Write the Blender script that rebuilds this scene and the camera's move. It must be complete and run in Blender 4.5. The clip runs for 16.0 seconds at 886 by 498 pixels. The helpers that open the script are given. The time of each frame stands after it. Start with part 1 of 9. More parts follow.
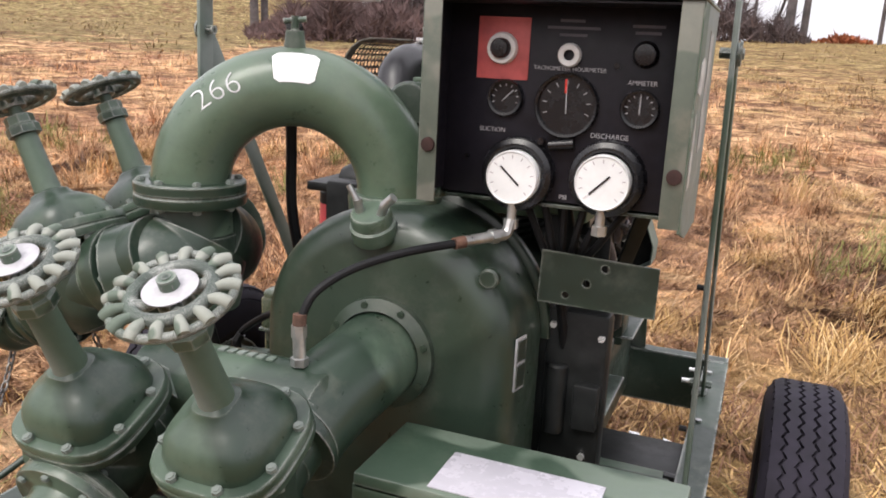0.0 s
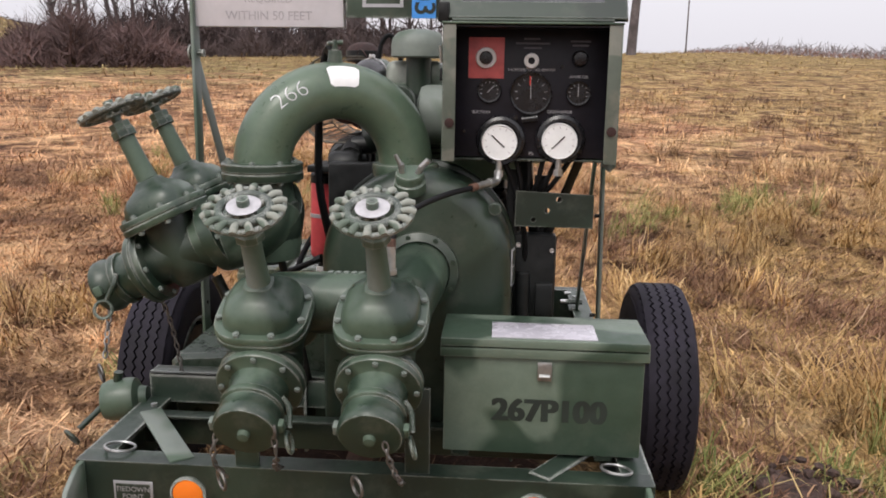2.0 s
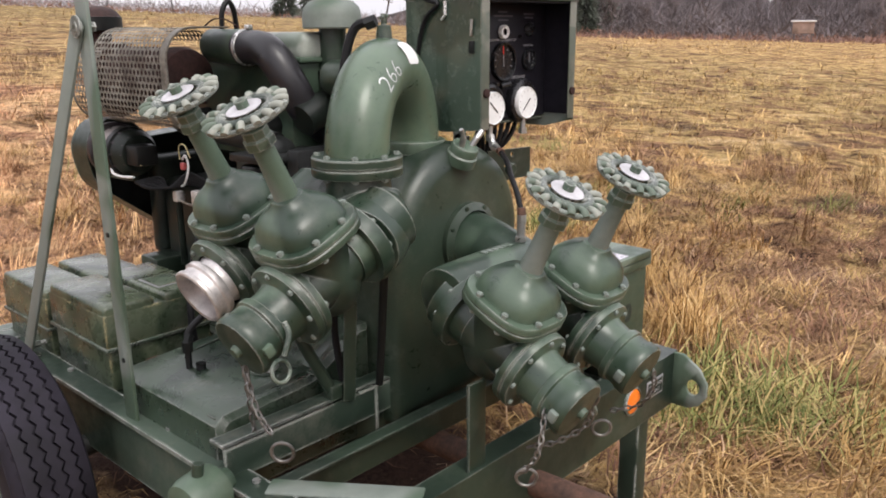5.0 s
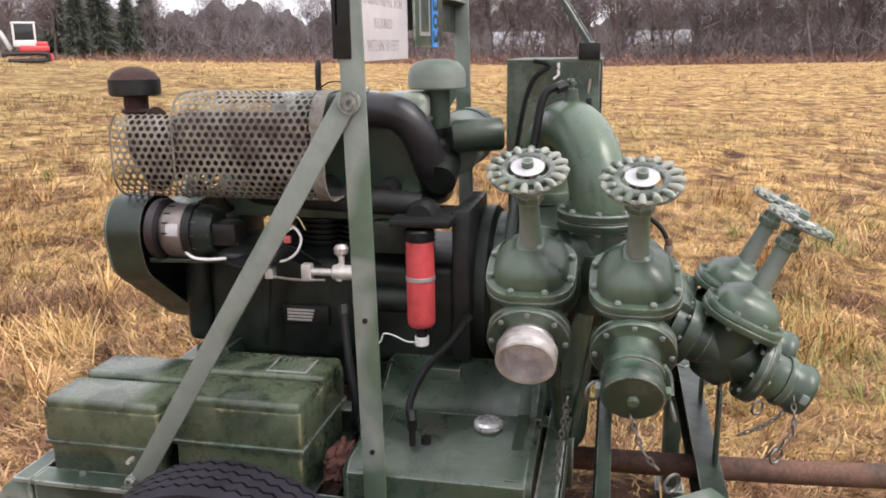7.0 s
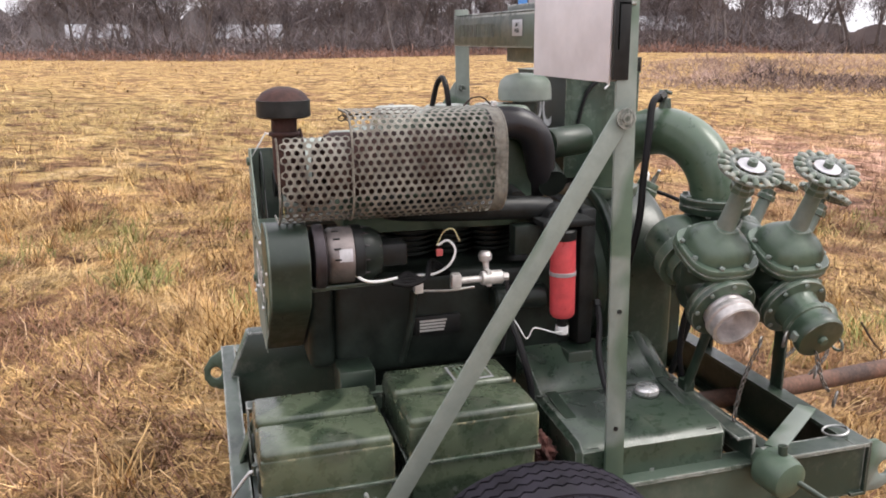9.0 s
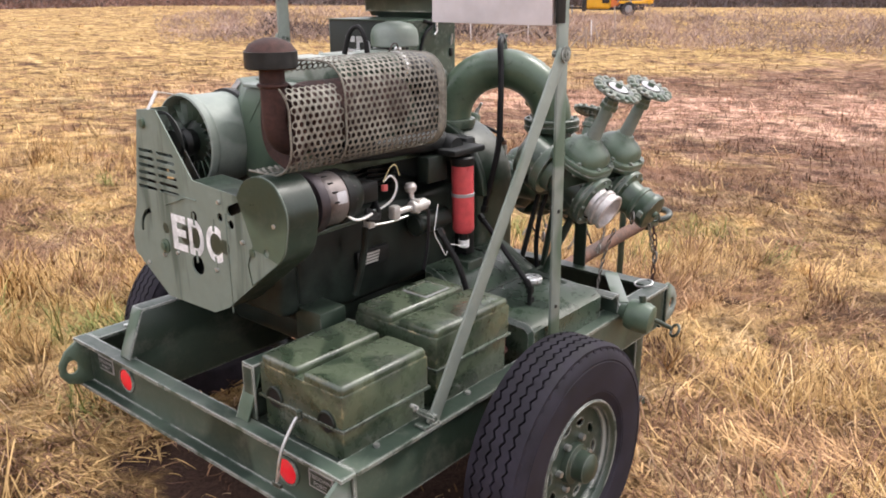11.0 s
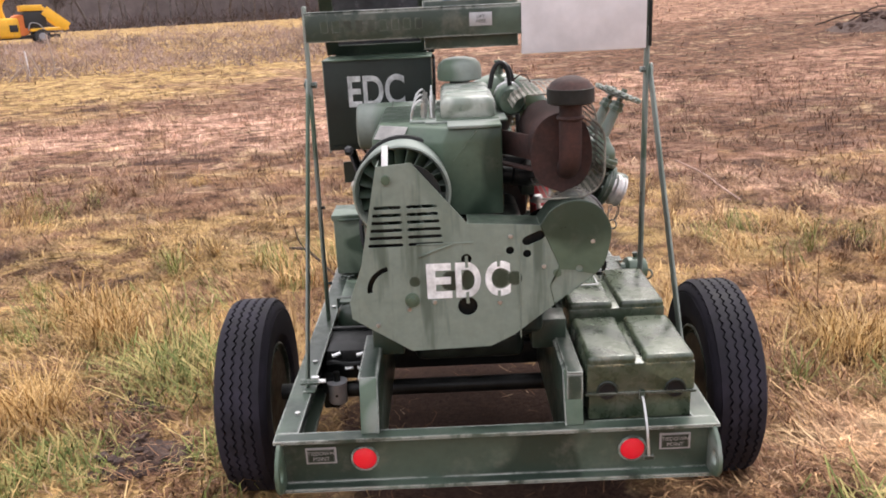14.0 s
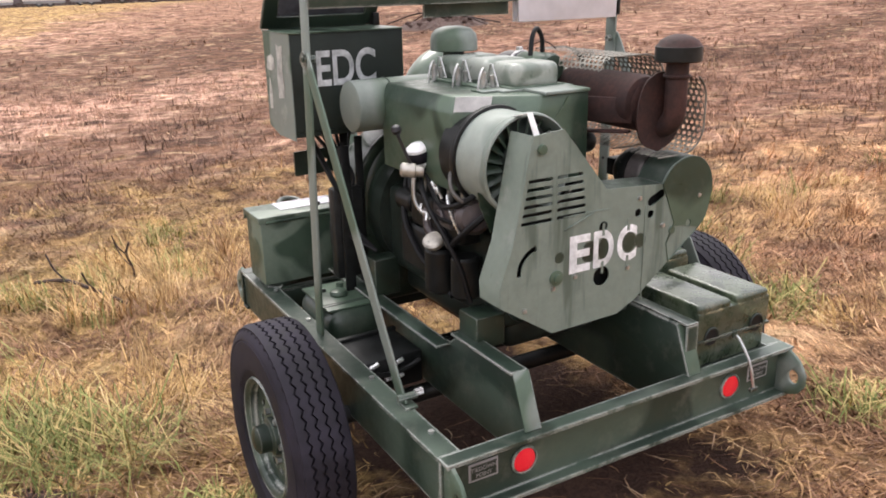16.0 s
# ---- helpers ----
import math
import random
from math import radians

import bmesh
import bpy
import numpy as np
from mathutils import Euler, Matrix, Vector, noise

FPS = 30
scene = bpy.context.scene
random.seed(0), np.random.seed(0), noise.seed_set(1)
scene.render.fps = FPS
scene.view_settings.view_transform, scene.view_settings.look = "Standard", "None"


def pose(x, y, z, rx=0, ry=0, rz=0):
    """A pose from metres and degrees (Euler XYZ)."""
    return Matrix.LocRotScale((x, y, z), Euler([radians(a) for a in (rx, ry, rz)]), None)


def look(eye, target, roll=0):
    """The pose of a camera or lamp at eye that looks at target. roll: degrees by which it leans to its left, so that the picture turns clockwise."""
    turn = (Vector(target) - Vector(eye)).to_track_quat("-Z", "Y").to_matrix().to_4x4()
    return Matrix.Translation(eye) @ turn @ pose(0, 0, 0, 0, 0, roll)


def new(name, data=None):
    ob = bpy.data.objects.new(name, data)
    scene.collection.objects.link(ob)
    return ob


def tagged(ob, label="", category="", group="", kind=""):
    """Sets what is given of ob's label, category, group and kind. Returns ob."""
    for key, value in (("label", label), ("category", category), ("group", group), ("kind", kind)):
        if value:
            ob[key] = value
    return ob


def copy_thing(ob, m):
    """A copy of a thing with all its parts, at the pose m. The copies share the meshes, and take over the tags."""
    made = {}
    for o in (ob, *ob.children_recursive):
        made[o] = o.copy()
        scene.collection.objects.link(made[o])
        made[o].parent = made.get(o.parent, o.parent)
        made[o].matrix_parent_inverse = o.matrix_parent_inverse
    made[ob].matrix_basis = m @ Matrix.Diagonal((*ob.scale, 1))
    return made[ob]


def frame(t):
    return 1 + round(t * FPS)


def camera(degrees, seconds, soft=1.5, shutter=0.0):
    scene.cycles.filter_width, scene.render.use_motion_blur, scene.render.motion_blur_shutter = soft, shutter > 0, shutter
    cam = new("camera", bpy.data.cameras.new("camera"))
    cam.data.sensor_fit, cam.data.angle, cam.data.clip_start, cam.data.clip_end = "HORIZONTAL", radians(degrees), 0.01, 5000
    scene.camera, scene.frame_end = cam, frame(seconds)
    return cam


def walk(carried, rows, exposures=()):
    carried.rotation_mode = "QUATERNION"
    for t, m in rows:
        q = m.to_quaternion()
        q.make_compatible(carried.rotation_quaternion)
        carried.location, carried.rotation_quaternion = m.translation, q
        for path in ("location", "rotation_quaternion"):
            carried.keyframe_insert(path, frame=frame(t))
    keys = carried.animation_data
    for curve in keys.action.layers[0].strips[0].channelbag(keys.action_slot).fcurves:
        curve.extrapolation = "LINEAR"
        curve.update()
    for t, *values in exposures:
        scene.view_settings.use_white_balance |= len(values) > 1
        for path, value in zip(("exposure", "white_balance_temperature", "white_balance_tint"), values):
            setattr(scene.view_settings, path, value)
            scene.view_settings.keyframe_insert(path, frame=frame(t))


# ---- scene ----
# ---- camera and walk ----
cam = camera(56.9, 16.0, 1.8)
PATH = [
    (0, (0.679, -1.757, 1.303), (-0.025, 0.055, 0.832), 2.9),
    (0.5, (0.763, -2.108, 1.298), (0.058, -0.306, 0.795), 2.2),
    (1, (0.714, -2.274, 1.285), (0.169, -0.401, 0.843), 1.6),
    (1.5, (0.526, -2.393, 1.3), (0.155, -0.465, 0.92), 0.5),
    (2, (0.3, -2.532, 1.263), (0.161, -0.58, 0.852), 0.8),
    (2.5, (-0.006, -2.623, 1.236), (0.15, -0.681, 0.787), -1.0),
    (3, (-0.351, -2.514, 1.261), (0.028, -0.606, 0.797), -1.6),
    (3.5, (-0.667, -2.454, 1.261), (0.01, -0.628, 0.806), -1.5),
    (3.7, (-0.797, -2.401, 1.287), (0.016, -0.633, 0.826), -1.3),
    (5.8, (-1.777, -1.348, 1.341), (-0.073, -0.431, 0.834), -1.0),
    (6, (-1.845, -1.193, 1.369), (-0.08, -0.392, 0.874), -1.3),
    (6.5, (-2.021, -0.923, 1.367), (-0.177, -0.322, 0.88), -0.6),
    (7, (-2.24, -0.577, 1.431), (-0.34, -0.177, 0.951), -0.7),
    (7.5, (-2.253, -0.164, 1.418), (-0.315, -0.016, 0.943), -0.6),
    (8, (-2.335, 0.214, 1.446), (-0.401, 0.1, 0.95), 0.7),
    (8.2, (-2.354, 0.352, 1.493), (-0.429, 0.149, 0.992), 0.8),
    (10.3, (-2.048, 1.614, 1.509), (-0.507, 0.45, 0.988), -2.4),
    (10.5, (-1.983, 1.727, 1.505), (-0.535, 0.455, 0.971), -2.1),
    (11, (-1.914, 1.983, 1.507), (-0.683, 0.529, 0.897), -0.2),
    (11.5, (-1.755, 2.206, 1.532), (-0.659, 0.647, 0.926), -1.4),
    (12, (-1.372, 2.439, 1.545), (-0.482, 0.735, 0.993), -3.7),
    (12.5, (-1.062, 2.688, 1.562), (-0.482, 0.854, 1.014), -1.4),
    (13, (-0.755, 2.864, 1.6), (-0.34, 0.997, 1.014), -2.3),
    (13.5, (-0.33, 2.891, 1.608), (-0.09, 1.002, 0.995), -3.1),
    (14, (0.103, 2.971, 1.631), (0.125, 1.064, 1.029), -2.8),
    (14.5, (0.503, 2.944, 1.625), (0.255, 1.048, 1.038), -1.6),
    (15, (0.853, 2.793, 1.612), (0.366, 0.948, 1.012), -2.6),
    (15.5, (1.235, 2.648, 1.591), (0.514, 0.889, 0.969), -2.1),
    (16, (1.524, 2.396, 1.560), (0.583, 0.748, 0.927), -1.3),
]
walk(cam, [(t, look(eye, target, roll)) for t, eye, target, roll in PATH],
     [(0, 0.54), (1, 0.33), (2, 0.12), (2.7, 0.14), (3.7, 0.20), (6, 0.56), (8.2, 0.68), (10.3, 0.64), (11, 0.80), (12, 0.70), (12.6, 0.51), (13.5, 0.68), (16, 0.76)])

# ---- world, sun, exposure ----
world = bpy.data.worlds.new("overcast_sky")
scene.world = world
world.use_nodes = True
wn = world.node_tree.nodes
wl = world.node_tree.links
sky = wn.new("ShaderNodeTexSky")
sky.sky_type = "NISHITA"
sky.sun_disc = False
sky.sun_elevation = radians(38)
sky.sun_rotation = radians(200)
sky.dust_density = 6.0
sky.air_density = 1.2
skymix = wn.new("ShaderNodeMixRGB")
skymix.inputs[0].default_value = 0.86
wl.new(sky.outputs[0], skymix.inputs[1])
# cloud cover: brighter overhead than at the horizon
wtc = wn.new("ShaderNodeTexCoord")
wxyz = wn.new("ShaderNodeSeparateXYZ")
wl.new(wtc.outputs["Generated"], wxyz.inputs[0])
cloud = wn.new("ShaderNodeValToRGB")
cloud.color_ramp.elements[0].position = 0.0
cloud.color_ramp.elements[0].color = (0.57, 0.56, 0.58, 1)
cloud.color_ramp.elements[1].position = 0.9
cloud.color_ramp.elements[1].color = (1.05, 1.03, 1.05, 1)
wl.new(wxyz.outputs["Z"], cloud.inputs[0])
cloudgain = wn.new("ShaderNodeMixRGB")
cloudgain.blend_type = "MULTIPLY"
cloudgain.inputs[0].default_value = 1.0
cloudgain.inputs[2].default_value = (14.6, 14.4, 15.0, 1)
wl.new(cloud.outputs[0], cloudgain.inputs[1])
wl.new(cloudgain.outputs[0], skymix.inputs[2])
wl.new(skymix.outputs[0], wn["Background"].inputs[0])
wn["Background"].inputs[1].default_value = 0.1
sun = new("sun", bpy.data.lights.new("sun", "SUN"))
sun.data.energy = 1.45
sun.data.angle = radians(25)
sun.data.color = (1.0, 0.96, 0.9)
sun.matrix_world = look((0, 0, 10), (0.9, 2.6, 6.4))


# ---- materials ----
def material(name):
    m = bpy.data.materials.new(name)
    m.use_nodes = True
    return m, m.node_tree.nodes, m.node_tree.links, m.node_tree.nodes["Principled BSDF"]


def noise_node(n, l, scale, detail=4.0, rough=0.6, coords="Object", distort=0.0):
    tc = n.new("ShaderNodeTexCoord")
    t = n.new("ShaderNodeTexNoise")
    t.inputs["Scale"].default_value = scale
    t.inputs["Detail"].default_value = detail
    t.inputs["Roughness"].default_value = rough
    t.inputs["Distortion"].default_value = distort
    l.new(tc.outputs[coords], t.inputs["Vector"])
    return t


def ramp(n, l, src, stops):
    r = n.new("ShaderNodeValToRGB")
    e = r.color_ramp.elements
    while len(e) < len(stops):
        e.new(0.5)
    for k, (p, c) in enumerate(stops):
        e[k].position = p
        e[k].color = (*c, 1) if len(c) == 3 else c
    l.new(src, r.inputs[0])
    return r


def mix(n, l, fac, a, b, how="MIX"):
    m = n.new("ShaderNodeMixRGB")
    m.blend_type = how
    for k, v in enumerate((fac, a, b)):
        if hasattr(v, "links"):
            l.new(v, m.inputs[k])
        elif isinstance(v, (int, float)):
            m.inputs[k].default_value = v
        else:
            m.inputs[k].default_value = (*v, 1)
    return m.outputs[0]


def bump(n, l, b, height, strength=0.2, distance=0.002):
    k = n.new("ShaderNodeBump")
    k.inputs["Strength"].default_value = strength
    k.inputs["Distance"].default_value = distance
    l.new(height, k.inputs["Height"])
    l.new(k.outputs[0], b.inputs["Normal"])


def paint(name, light, dark, share=0.5, rough=0.38, worn=0.5, chip=(0.32, 0.33, 0.30), size=3.2, coat=0.0, rim=0.0, drips=0.0, sparse=0.0):
    """Faded camouflage paint: two greens in soft-edged patches, dust, scuffs and chipped edges."""
    m, n, l, b = material(name)
    patch = noise_node(n, l, size, 1.5, 0.4, distort=0.6)
    p = ramp(n, l, patch.outputs[0], [(share - 0.03, (0, 0, 0)), (share + 0.03, (1, 1, 1))])
    b.inputs["Coat Weight"].default_value = coat
    b.inputs["Coat Roughness"].default_value = 0.16
    col = mix(n, l, p.outputs[0], light, dark)
    dust = noise_node(n, l, 26, 6, 0.7)
    d = ramp(n, l, dust.outputs[0], [(0.35, (0.86, 0.87, 0.86)), (0.7, (1.12, 1.10, 1.08))])
    col = mix(n, l, 1.0, col, d.outputs[0], "MULTIPLY")
    streak = noise_node(n, l, 7, 5, 0.75)
    s = ramp(n, l, streak.outputs[0], [(0.52, (0, 0, 0)), (0.75, (0.5 * worn,) * 3)])
    col = mix(n, l, s.outputs[0], col, (0.17, 0.165, 0.135))
    if drips:
        # oily runs down the sheet
        tc = n.new("ShaderNodeTexCoord")
        tall = n.new("ShaderNodeMapping")
        tall.inputs["Scale"].default_value = (13, 13, 1.6)
        l.new(tc.outputs["Object"], tall.inputs[0])
        runs = n.new("ShaderNodeTexNoise")
        runs.inputs["Scale"].default_value = 1.0
        runs.inputs["Detail"].default_value = 4
        runs.inputs["Roughness"].default_value = 0.6
        l.new(tall.outputs[0], runs.inputs["Vector"])
        dr = ramp(n, l, runs.outputs[0], [(0.54, (0, 0, 0)), (0.66, (drips,) * 3)])
        col = mix(n, l, dr.outputs[0], col, dark if drips < 0.5 else (0.026, 0.044, 0.029))
    geo = n.new("ShaderNodeNewGeometry")
    edge = ramp(n, l, geo.outputs["Pointiness"], [(0.54, (0, 0, 0)), (0.66, (1, 1, 1))])
    spots = noise_node(n, l, 9, 6, 0.75)
    sp = ramp(n, l, spots.outputs[0], [(0.55, (0, 0, 0)), (0.66, (worn,) * 3)])
    if rim:
        # paint rubbed off along the edges
        soft_edge = n.new("ShaderNodeBevel")
        soft_edge.inputs["Radius"].default_value = rim
        turn = n.new("ShaderNodeVectorMath")
        turn.operation = "DOT_PRODUCT"
        l.new(soft_edge.outputs[0], turn.inputs[0])
        l.new(geo.outputs["Normal"], turn.inputs[1])
        edge = ramp(n, l, turn.outputs["Value"], [(0.90, (1, 1, 1)), (0.985, (0, 0, 0))])
        sp = ramp(n, l, spots.outputs[0], [(0.42 + sparse, (0, 0, 0)), (0.54 + sparse, (worn,) * 3)])
    ch = mix(n, l, 1.0, edge.outputs[0], sp.outputs[0], "MULTIPLY")
    col = mix(n, l, ch, col, chip)
    l.new(col, b.inputs["Base Color"])
    rr = ramp(n, l, dust.outputs[0], [(0.3, (rough - 0.12,) * 3), (0.75, (rough + 0.18,) * 3)])
    l.new(rr.outputs[0], b.inputs["Roughness"])
    bump(n, l, b, dust.outputs[0], 0.25, 0.0015)
    return m


def plain(name, col, rough=0.5, metal=0.0, var=0.25, scale=30, relief=0.15, coat=0.0, spec=0.5):
    m, n, l, b = material(name)
    b.inputs["Specular IOR Level"].default_value = spec
    t = noise_node(n, l, scale, 6, 0.65)
    t2 = noise_node(n, l, scale / 6, 3, 0.5)
    lo = tuple(c * (1 - var) for c in col)
    hi = tuple(min(1, c * (1 + var)) for c in col)
    r1 = ramp(n, l, t.outputs[0], [(0.3, lo), (0.7, hi)])
    r2 = ramp(n, l, t2.outputs[0], [(0.35, (1 - var,) * 3), (0.65, (1 + var * 0.5,) * 3)])
    l.new(mix(n, l, 1.0, r1.outputs[0], r2.outputs[0], "MULTIPLY"), b.inputs["Base Color"])
    rr = ramp(n, l, t.outputs[0], [(0.3, (max(0.03, rough - 0.1),) * 3), (0.7, (min(1, rough + 0.12),) * 3)])
    l.new(rr.outputs[0], b.inputs["Roughness"])
    b.inputs["Metallic"].default_value = metal
    b.inputs["Coat Weight"].default_value = coat
    if relief:
        bump(n, l, b, t.outputs[0], relief, 0.001)
    return m


def rusty(name, base, rust, share=0.5, scale=9, metal=0.3):
    m, n, l, b = material(name)
    t = noise_node(n, l, scale, 7, 0.7)
    f = noise_node(n, l, 70, 5, 0.7)
    r = ramp(n, l, t.outputs[0], [(share - 0.1, base), (share + 0.1, rust)])
    r2 = ramp(n, l, f.outputs[0], [(0.3, (0.6, 0.6, 0.6)), (0.7, (1.3, 1.25, 1.2))])
    l.new(mix(n, l, 1.0, r.outputs[0], r2.outputs[0], "MULTIPLY"), b.inputs["Base Color"])
    b.inputs["Roughness"].default_value = 0.75
    b.inputs["Metallic"].default_value = metal
    bump(n, l, b, f.outputs[0], 0.4, 0.002)
    return m


LIGHT, DARK = (0.075, 0.112, 0.079), (0.022, 0.041, 0.027)
M_PAINT = paint("camouflage_paint", LIGHT, DARK, 0.52)
M_PUMP = paint("pump_camouflage_paint", LIGHT, DARK, 0.49, rough=0.36, worn=0.85, size=4.2, coat=0.12, drips=0.45, rim=0.006)
M_NECK = paint("pipe_paint", (0.092, 0.136, 0.092), (0.056, 0.092, 0.058), 0.55, rough=0.34, worn=0.4, size=2.0, coat=0.2)
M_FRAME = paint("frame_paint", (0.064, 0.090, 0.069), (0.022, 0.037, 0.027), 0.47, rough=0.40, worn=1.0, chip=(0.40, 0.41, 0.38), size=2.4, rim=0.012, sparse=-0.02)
# dark green parts; on the valve bodies it carries painted shade
M_DARK = paint("dark_and_shaded_green_paint", (0.024, 0.040, 0.027), (0.012, 0.022, 0.015), 0.5, rough=0.40, worn=0.5, coat=0.08, rim=0.006)
M_PUMPBODY = paint("pump_casing_paint", (0.030, 0.047, 0.032), (0.018, 0.031, 0.021), 0.5, rough=0.36, worn=0.5, size=3.0, coat=0.15, drips=0.25)
M_PALE = paint("faded_green_paint", (0.188, 0.217, 0.196), LIGHT, 0.50, rough=0.55, worn=0.6)
M_ROCKER = paint("silvered_rocker_paint", (0.33, 0.355, 0.32), (0.17, 0.205, 0.172), 0.52, rough=0.34, worn=0.9, chip=(0.52, 0.52, 0.50), size=9, rim=0.014)
M_CHALK = paint("chalky_worn_paint", (0.27, 0.285, 0.25), (0.10, 0.13, 0.10), 0.53, rough=0.6, worn=0.5, size=24)
M_GUARD = paint("guard_paint", (0.178, 0.218, 0.188), (0.100, 0.136, 0.108), 0.58, rough=0.55, worn=0.4, size=2.2, drips=0.6)
M_BATT = paint("battered_green_paint", (0.074, 0.094, 0.060), (0.029, 0.043, 0.026), 0.5, rough=0.28, worn=0.95, chip=(0.50, 0.41, 0.23), size=6, coat=0.25, rim=0.014, sparse=0.085)
# oily black parts; also painted shade on the mid beam and behind guard holes
M_BLACK = plain("black_oily_and_shaded_metal", (0.013, 0.014, 0.014), 0.42, 0.0, 0.5, spec=0.3)
M_ENGINE = plain("engine_green_black", (0.015, 0.021, 0.017), 0.40, 0.0, 0.6, 18, spec=0.3)
M_RUBBER = plain("tyre_rubber", (0.019, 0.0165, 0.024), 0.7, 0.0, 0.5, 14, 0.3, spec=0.22)
M_HOSE = plain("black_hose", (0.009, 0.009, 0.010), 0.48, spec=0.22)
M_DUCT = plain("rubber_duct", (0.018, 0.017, 0.020), 0.36)
M_STEEL = plain("bare_steel", (0.50, 0.50, 0.49), 0.35, 0.85, 0.25)
M_CHROME = plain("bright_chrome", (0.78, 0.78, 0.77), 0.28, 0.7, 0.12)
M_ALU = plain("dull_aluminium", (0.62, 0.60, 0.58), 0.5, 0.6, 0.2)
M_WHITE = plain("white_enamel", (0.80, 0.80, 0.80), 0.4, 0.0, 0.06)
M_TAG = plain("scuffed_white_tag", (0.46, 0.45, 0.47), 0.45, 0.0, 0.25, 40)
M_STENCIL = plain("white_stencil_paint", (0.74, 0.75, 0.76), 0.6, 0.0, 0.28, 45)
M_CHAIN = plain("dull_chain_steel", (0.20, 0.19, 0.18), 0.45, 0.8, 0.4)
M_COUPLING = plain("scratched_aluminium", (0.56, 0.53, 0.52), 0.42, 0.6, 0.35, 25)
M_BLKTEXT = plain("black_stencil_paint", (0.018, 0.026, 0.020), 0.6)
M_SIGN = plain("sign_white", (0.66, 0.62, 0.64), 0.5, 0.0, 0.12, 8)
M_SIGNTEXT = plain("faded_grey_print", (0.46, 0.42, 0.44), 0.6)
M_PLATE = plain("label_plate_metal", (0.42, 0.42, 0.44), 0.4, 0.4, 0.15)
M_PANEL = plain("panel_black", (0.013, 0.012, 0.017), 0.4, 0.0, 0.25, 50, spec=0.25)
M_DIALBLK = plain("dial_black", (0.010, 0.010, 0.012), 0.25, 0.0, 0.2)
M_RED = plain("red_paint", (0.54, 0.115, 0.115), 0.45, 0.0, 0.2)
M_EXT = plain("extinguisher_red", (0.58, 0.075, 0.085), 0.35, 0.0, 0.18)
M_NEEDLE = plain("needle_red", (0.8, 0.05, 0.03), 0.5)
M_BLUE = plain("blue_sticker", (0.06, 0.30, 0.78), 0.5, 0.0, 0.08)
M_RUST = rusty("rust_brown", (0.032, 0.017, 0.016), (0.058, 0.025, 0.021), 0.5)
M_MESH = rusty("perforated_steel", (0.250, 0.244, 0.214), (0.095, 0.080, 0.064), 0.54, 9, 0.3)
M_POLE = rusty("rusty_pole", (0.16, 0.085, 0.06), (0.07, 0.045, 0.038), 0.5, 5, 0.2)
M_YELLOWED = plain("yellowed_tag", (0.62, 0.55, 0.30), 0.6)
M_BROWNRAG = plain("brown_rag", (0.12, 0.045, 0.035), 0.9, 0.0, 0.5, 20)


def lens_material(name, col, glow):
    m, n, l, b = material(name)
    t = n.new("ShaderNodeTexWave")
    t.inputs["Scale"].default_value = 60
    b.inputs["Base Color"].default_value = (*col, 1)
    b.inputs["Roughness"].default_value = 0.18
    b.inputs["Subsurface Weight"].default_value = 0.25
    b.inputs["Coat Weight"].default_value = 0.6
    bump(n, l, b, t.outputs[0], 0.2, 0.001)
    return m


M_REDLENS = lens_material("red_reflector", (1.0, 0.012, 0.035), 0)
M_AMBER = lens_material("amber_reflector", (1.0, 0.22, 0.02), 0)


# ---- mesh helpers ----
INV = {}


def thing(name, base, label, category, group="", turn=None, world_coords=True):
    """An Empty at the base of a thing; its parts are given in world places unless world_coords is off."""
    e = new(name)
    m = Matrix.Translation(base) @ (turn.to_4x4() if turn is not None else Matrix())
    e.matrix_world = m
    e.empty_display_size = 0.05
    INV[e] = m.inverted() if world_coords else Matrix()
    return tagged(e, label, category, group)


def part(name, bm, mat, parent, label="", smooth=True, angle=35):
    me = bpy.data.meshes.new(name)
    if parent is not None:
        bm.transform(INV[parent])
    bmesh.ops.recalc_face_normals(bm, faces=bm.faces)
    if smooth:
        lim = radians(angle)
        for f in bm.faces:
            f.smooth = True
        for e in bm.edges:
            if len(e.link_faces) != 2 or e.calc_face_angle(0) > lim:
                e.smooth = False
    bm.to_mesh(me)
    bm.free()
    me.materials.append(mat)
    ob = new(name, me)
    if parent is not None:
        ob.parent = parent
        INV[ob] = INV[parent]
    if label:
        ob["label"] = label
    return ob


def join(*bms):
    out = bms[0]
    for b in bms[1:]:
        me = bpy.data.meshes.new("tmp")
        b.to_mesh(me)
        b.free()
        out.from_mesh(me)
        bpy.data.meshes.remove(me)
    return out


def box(lo, hi, bevel=0.004, seg=2):
    bm = bmesh.new()
    bmesh.ops.create_cube(bm, size=1)
    lo, hi = Vector(lo), Vector(hi)
    for v in bm.verts:
        v.co = Vector((v.co[k] + 0.5) * (hi[k] - lo[k]) + lo[k] for k in range(3))
    if bevel:
        bmesh.ops.bevel(bm, geom=bm.edges[:], offset=min(bevel, 0.45 * min(hi - lo)), segments=seg, affect="EDGES", profile=0.5)
    return bm


def frame_of(d):
    d = Vector(d).normalized()
    a = Vector((0, 0, 1)) if abs(d.z) < 0.9 else Vector((1, 0, 0))
    u = a.cross(d).normalized()
    return u, d.cross(u), d


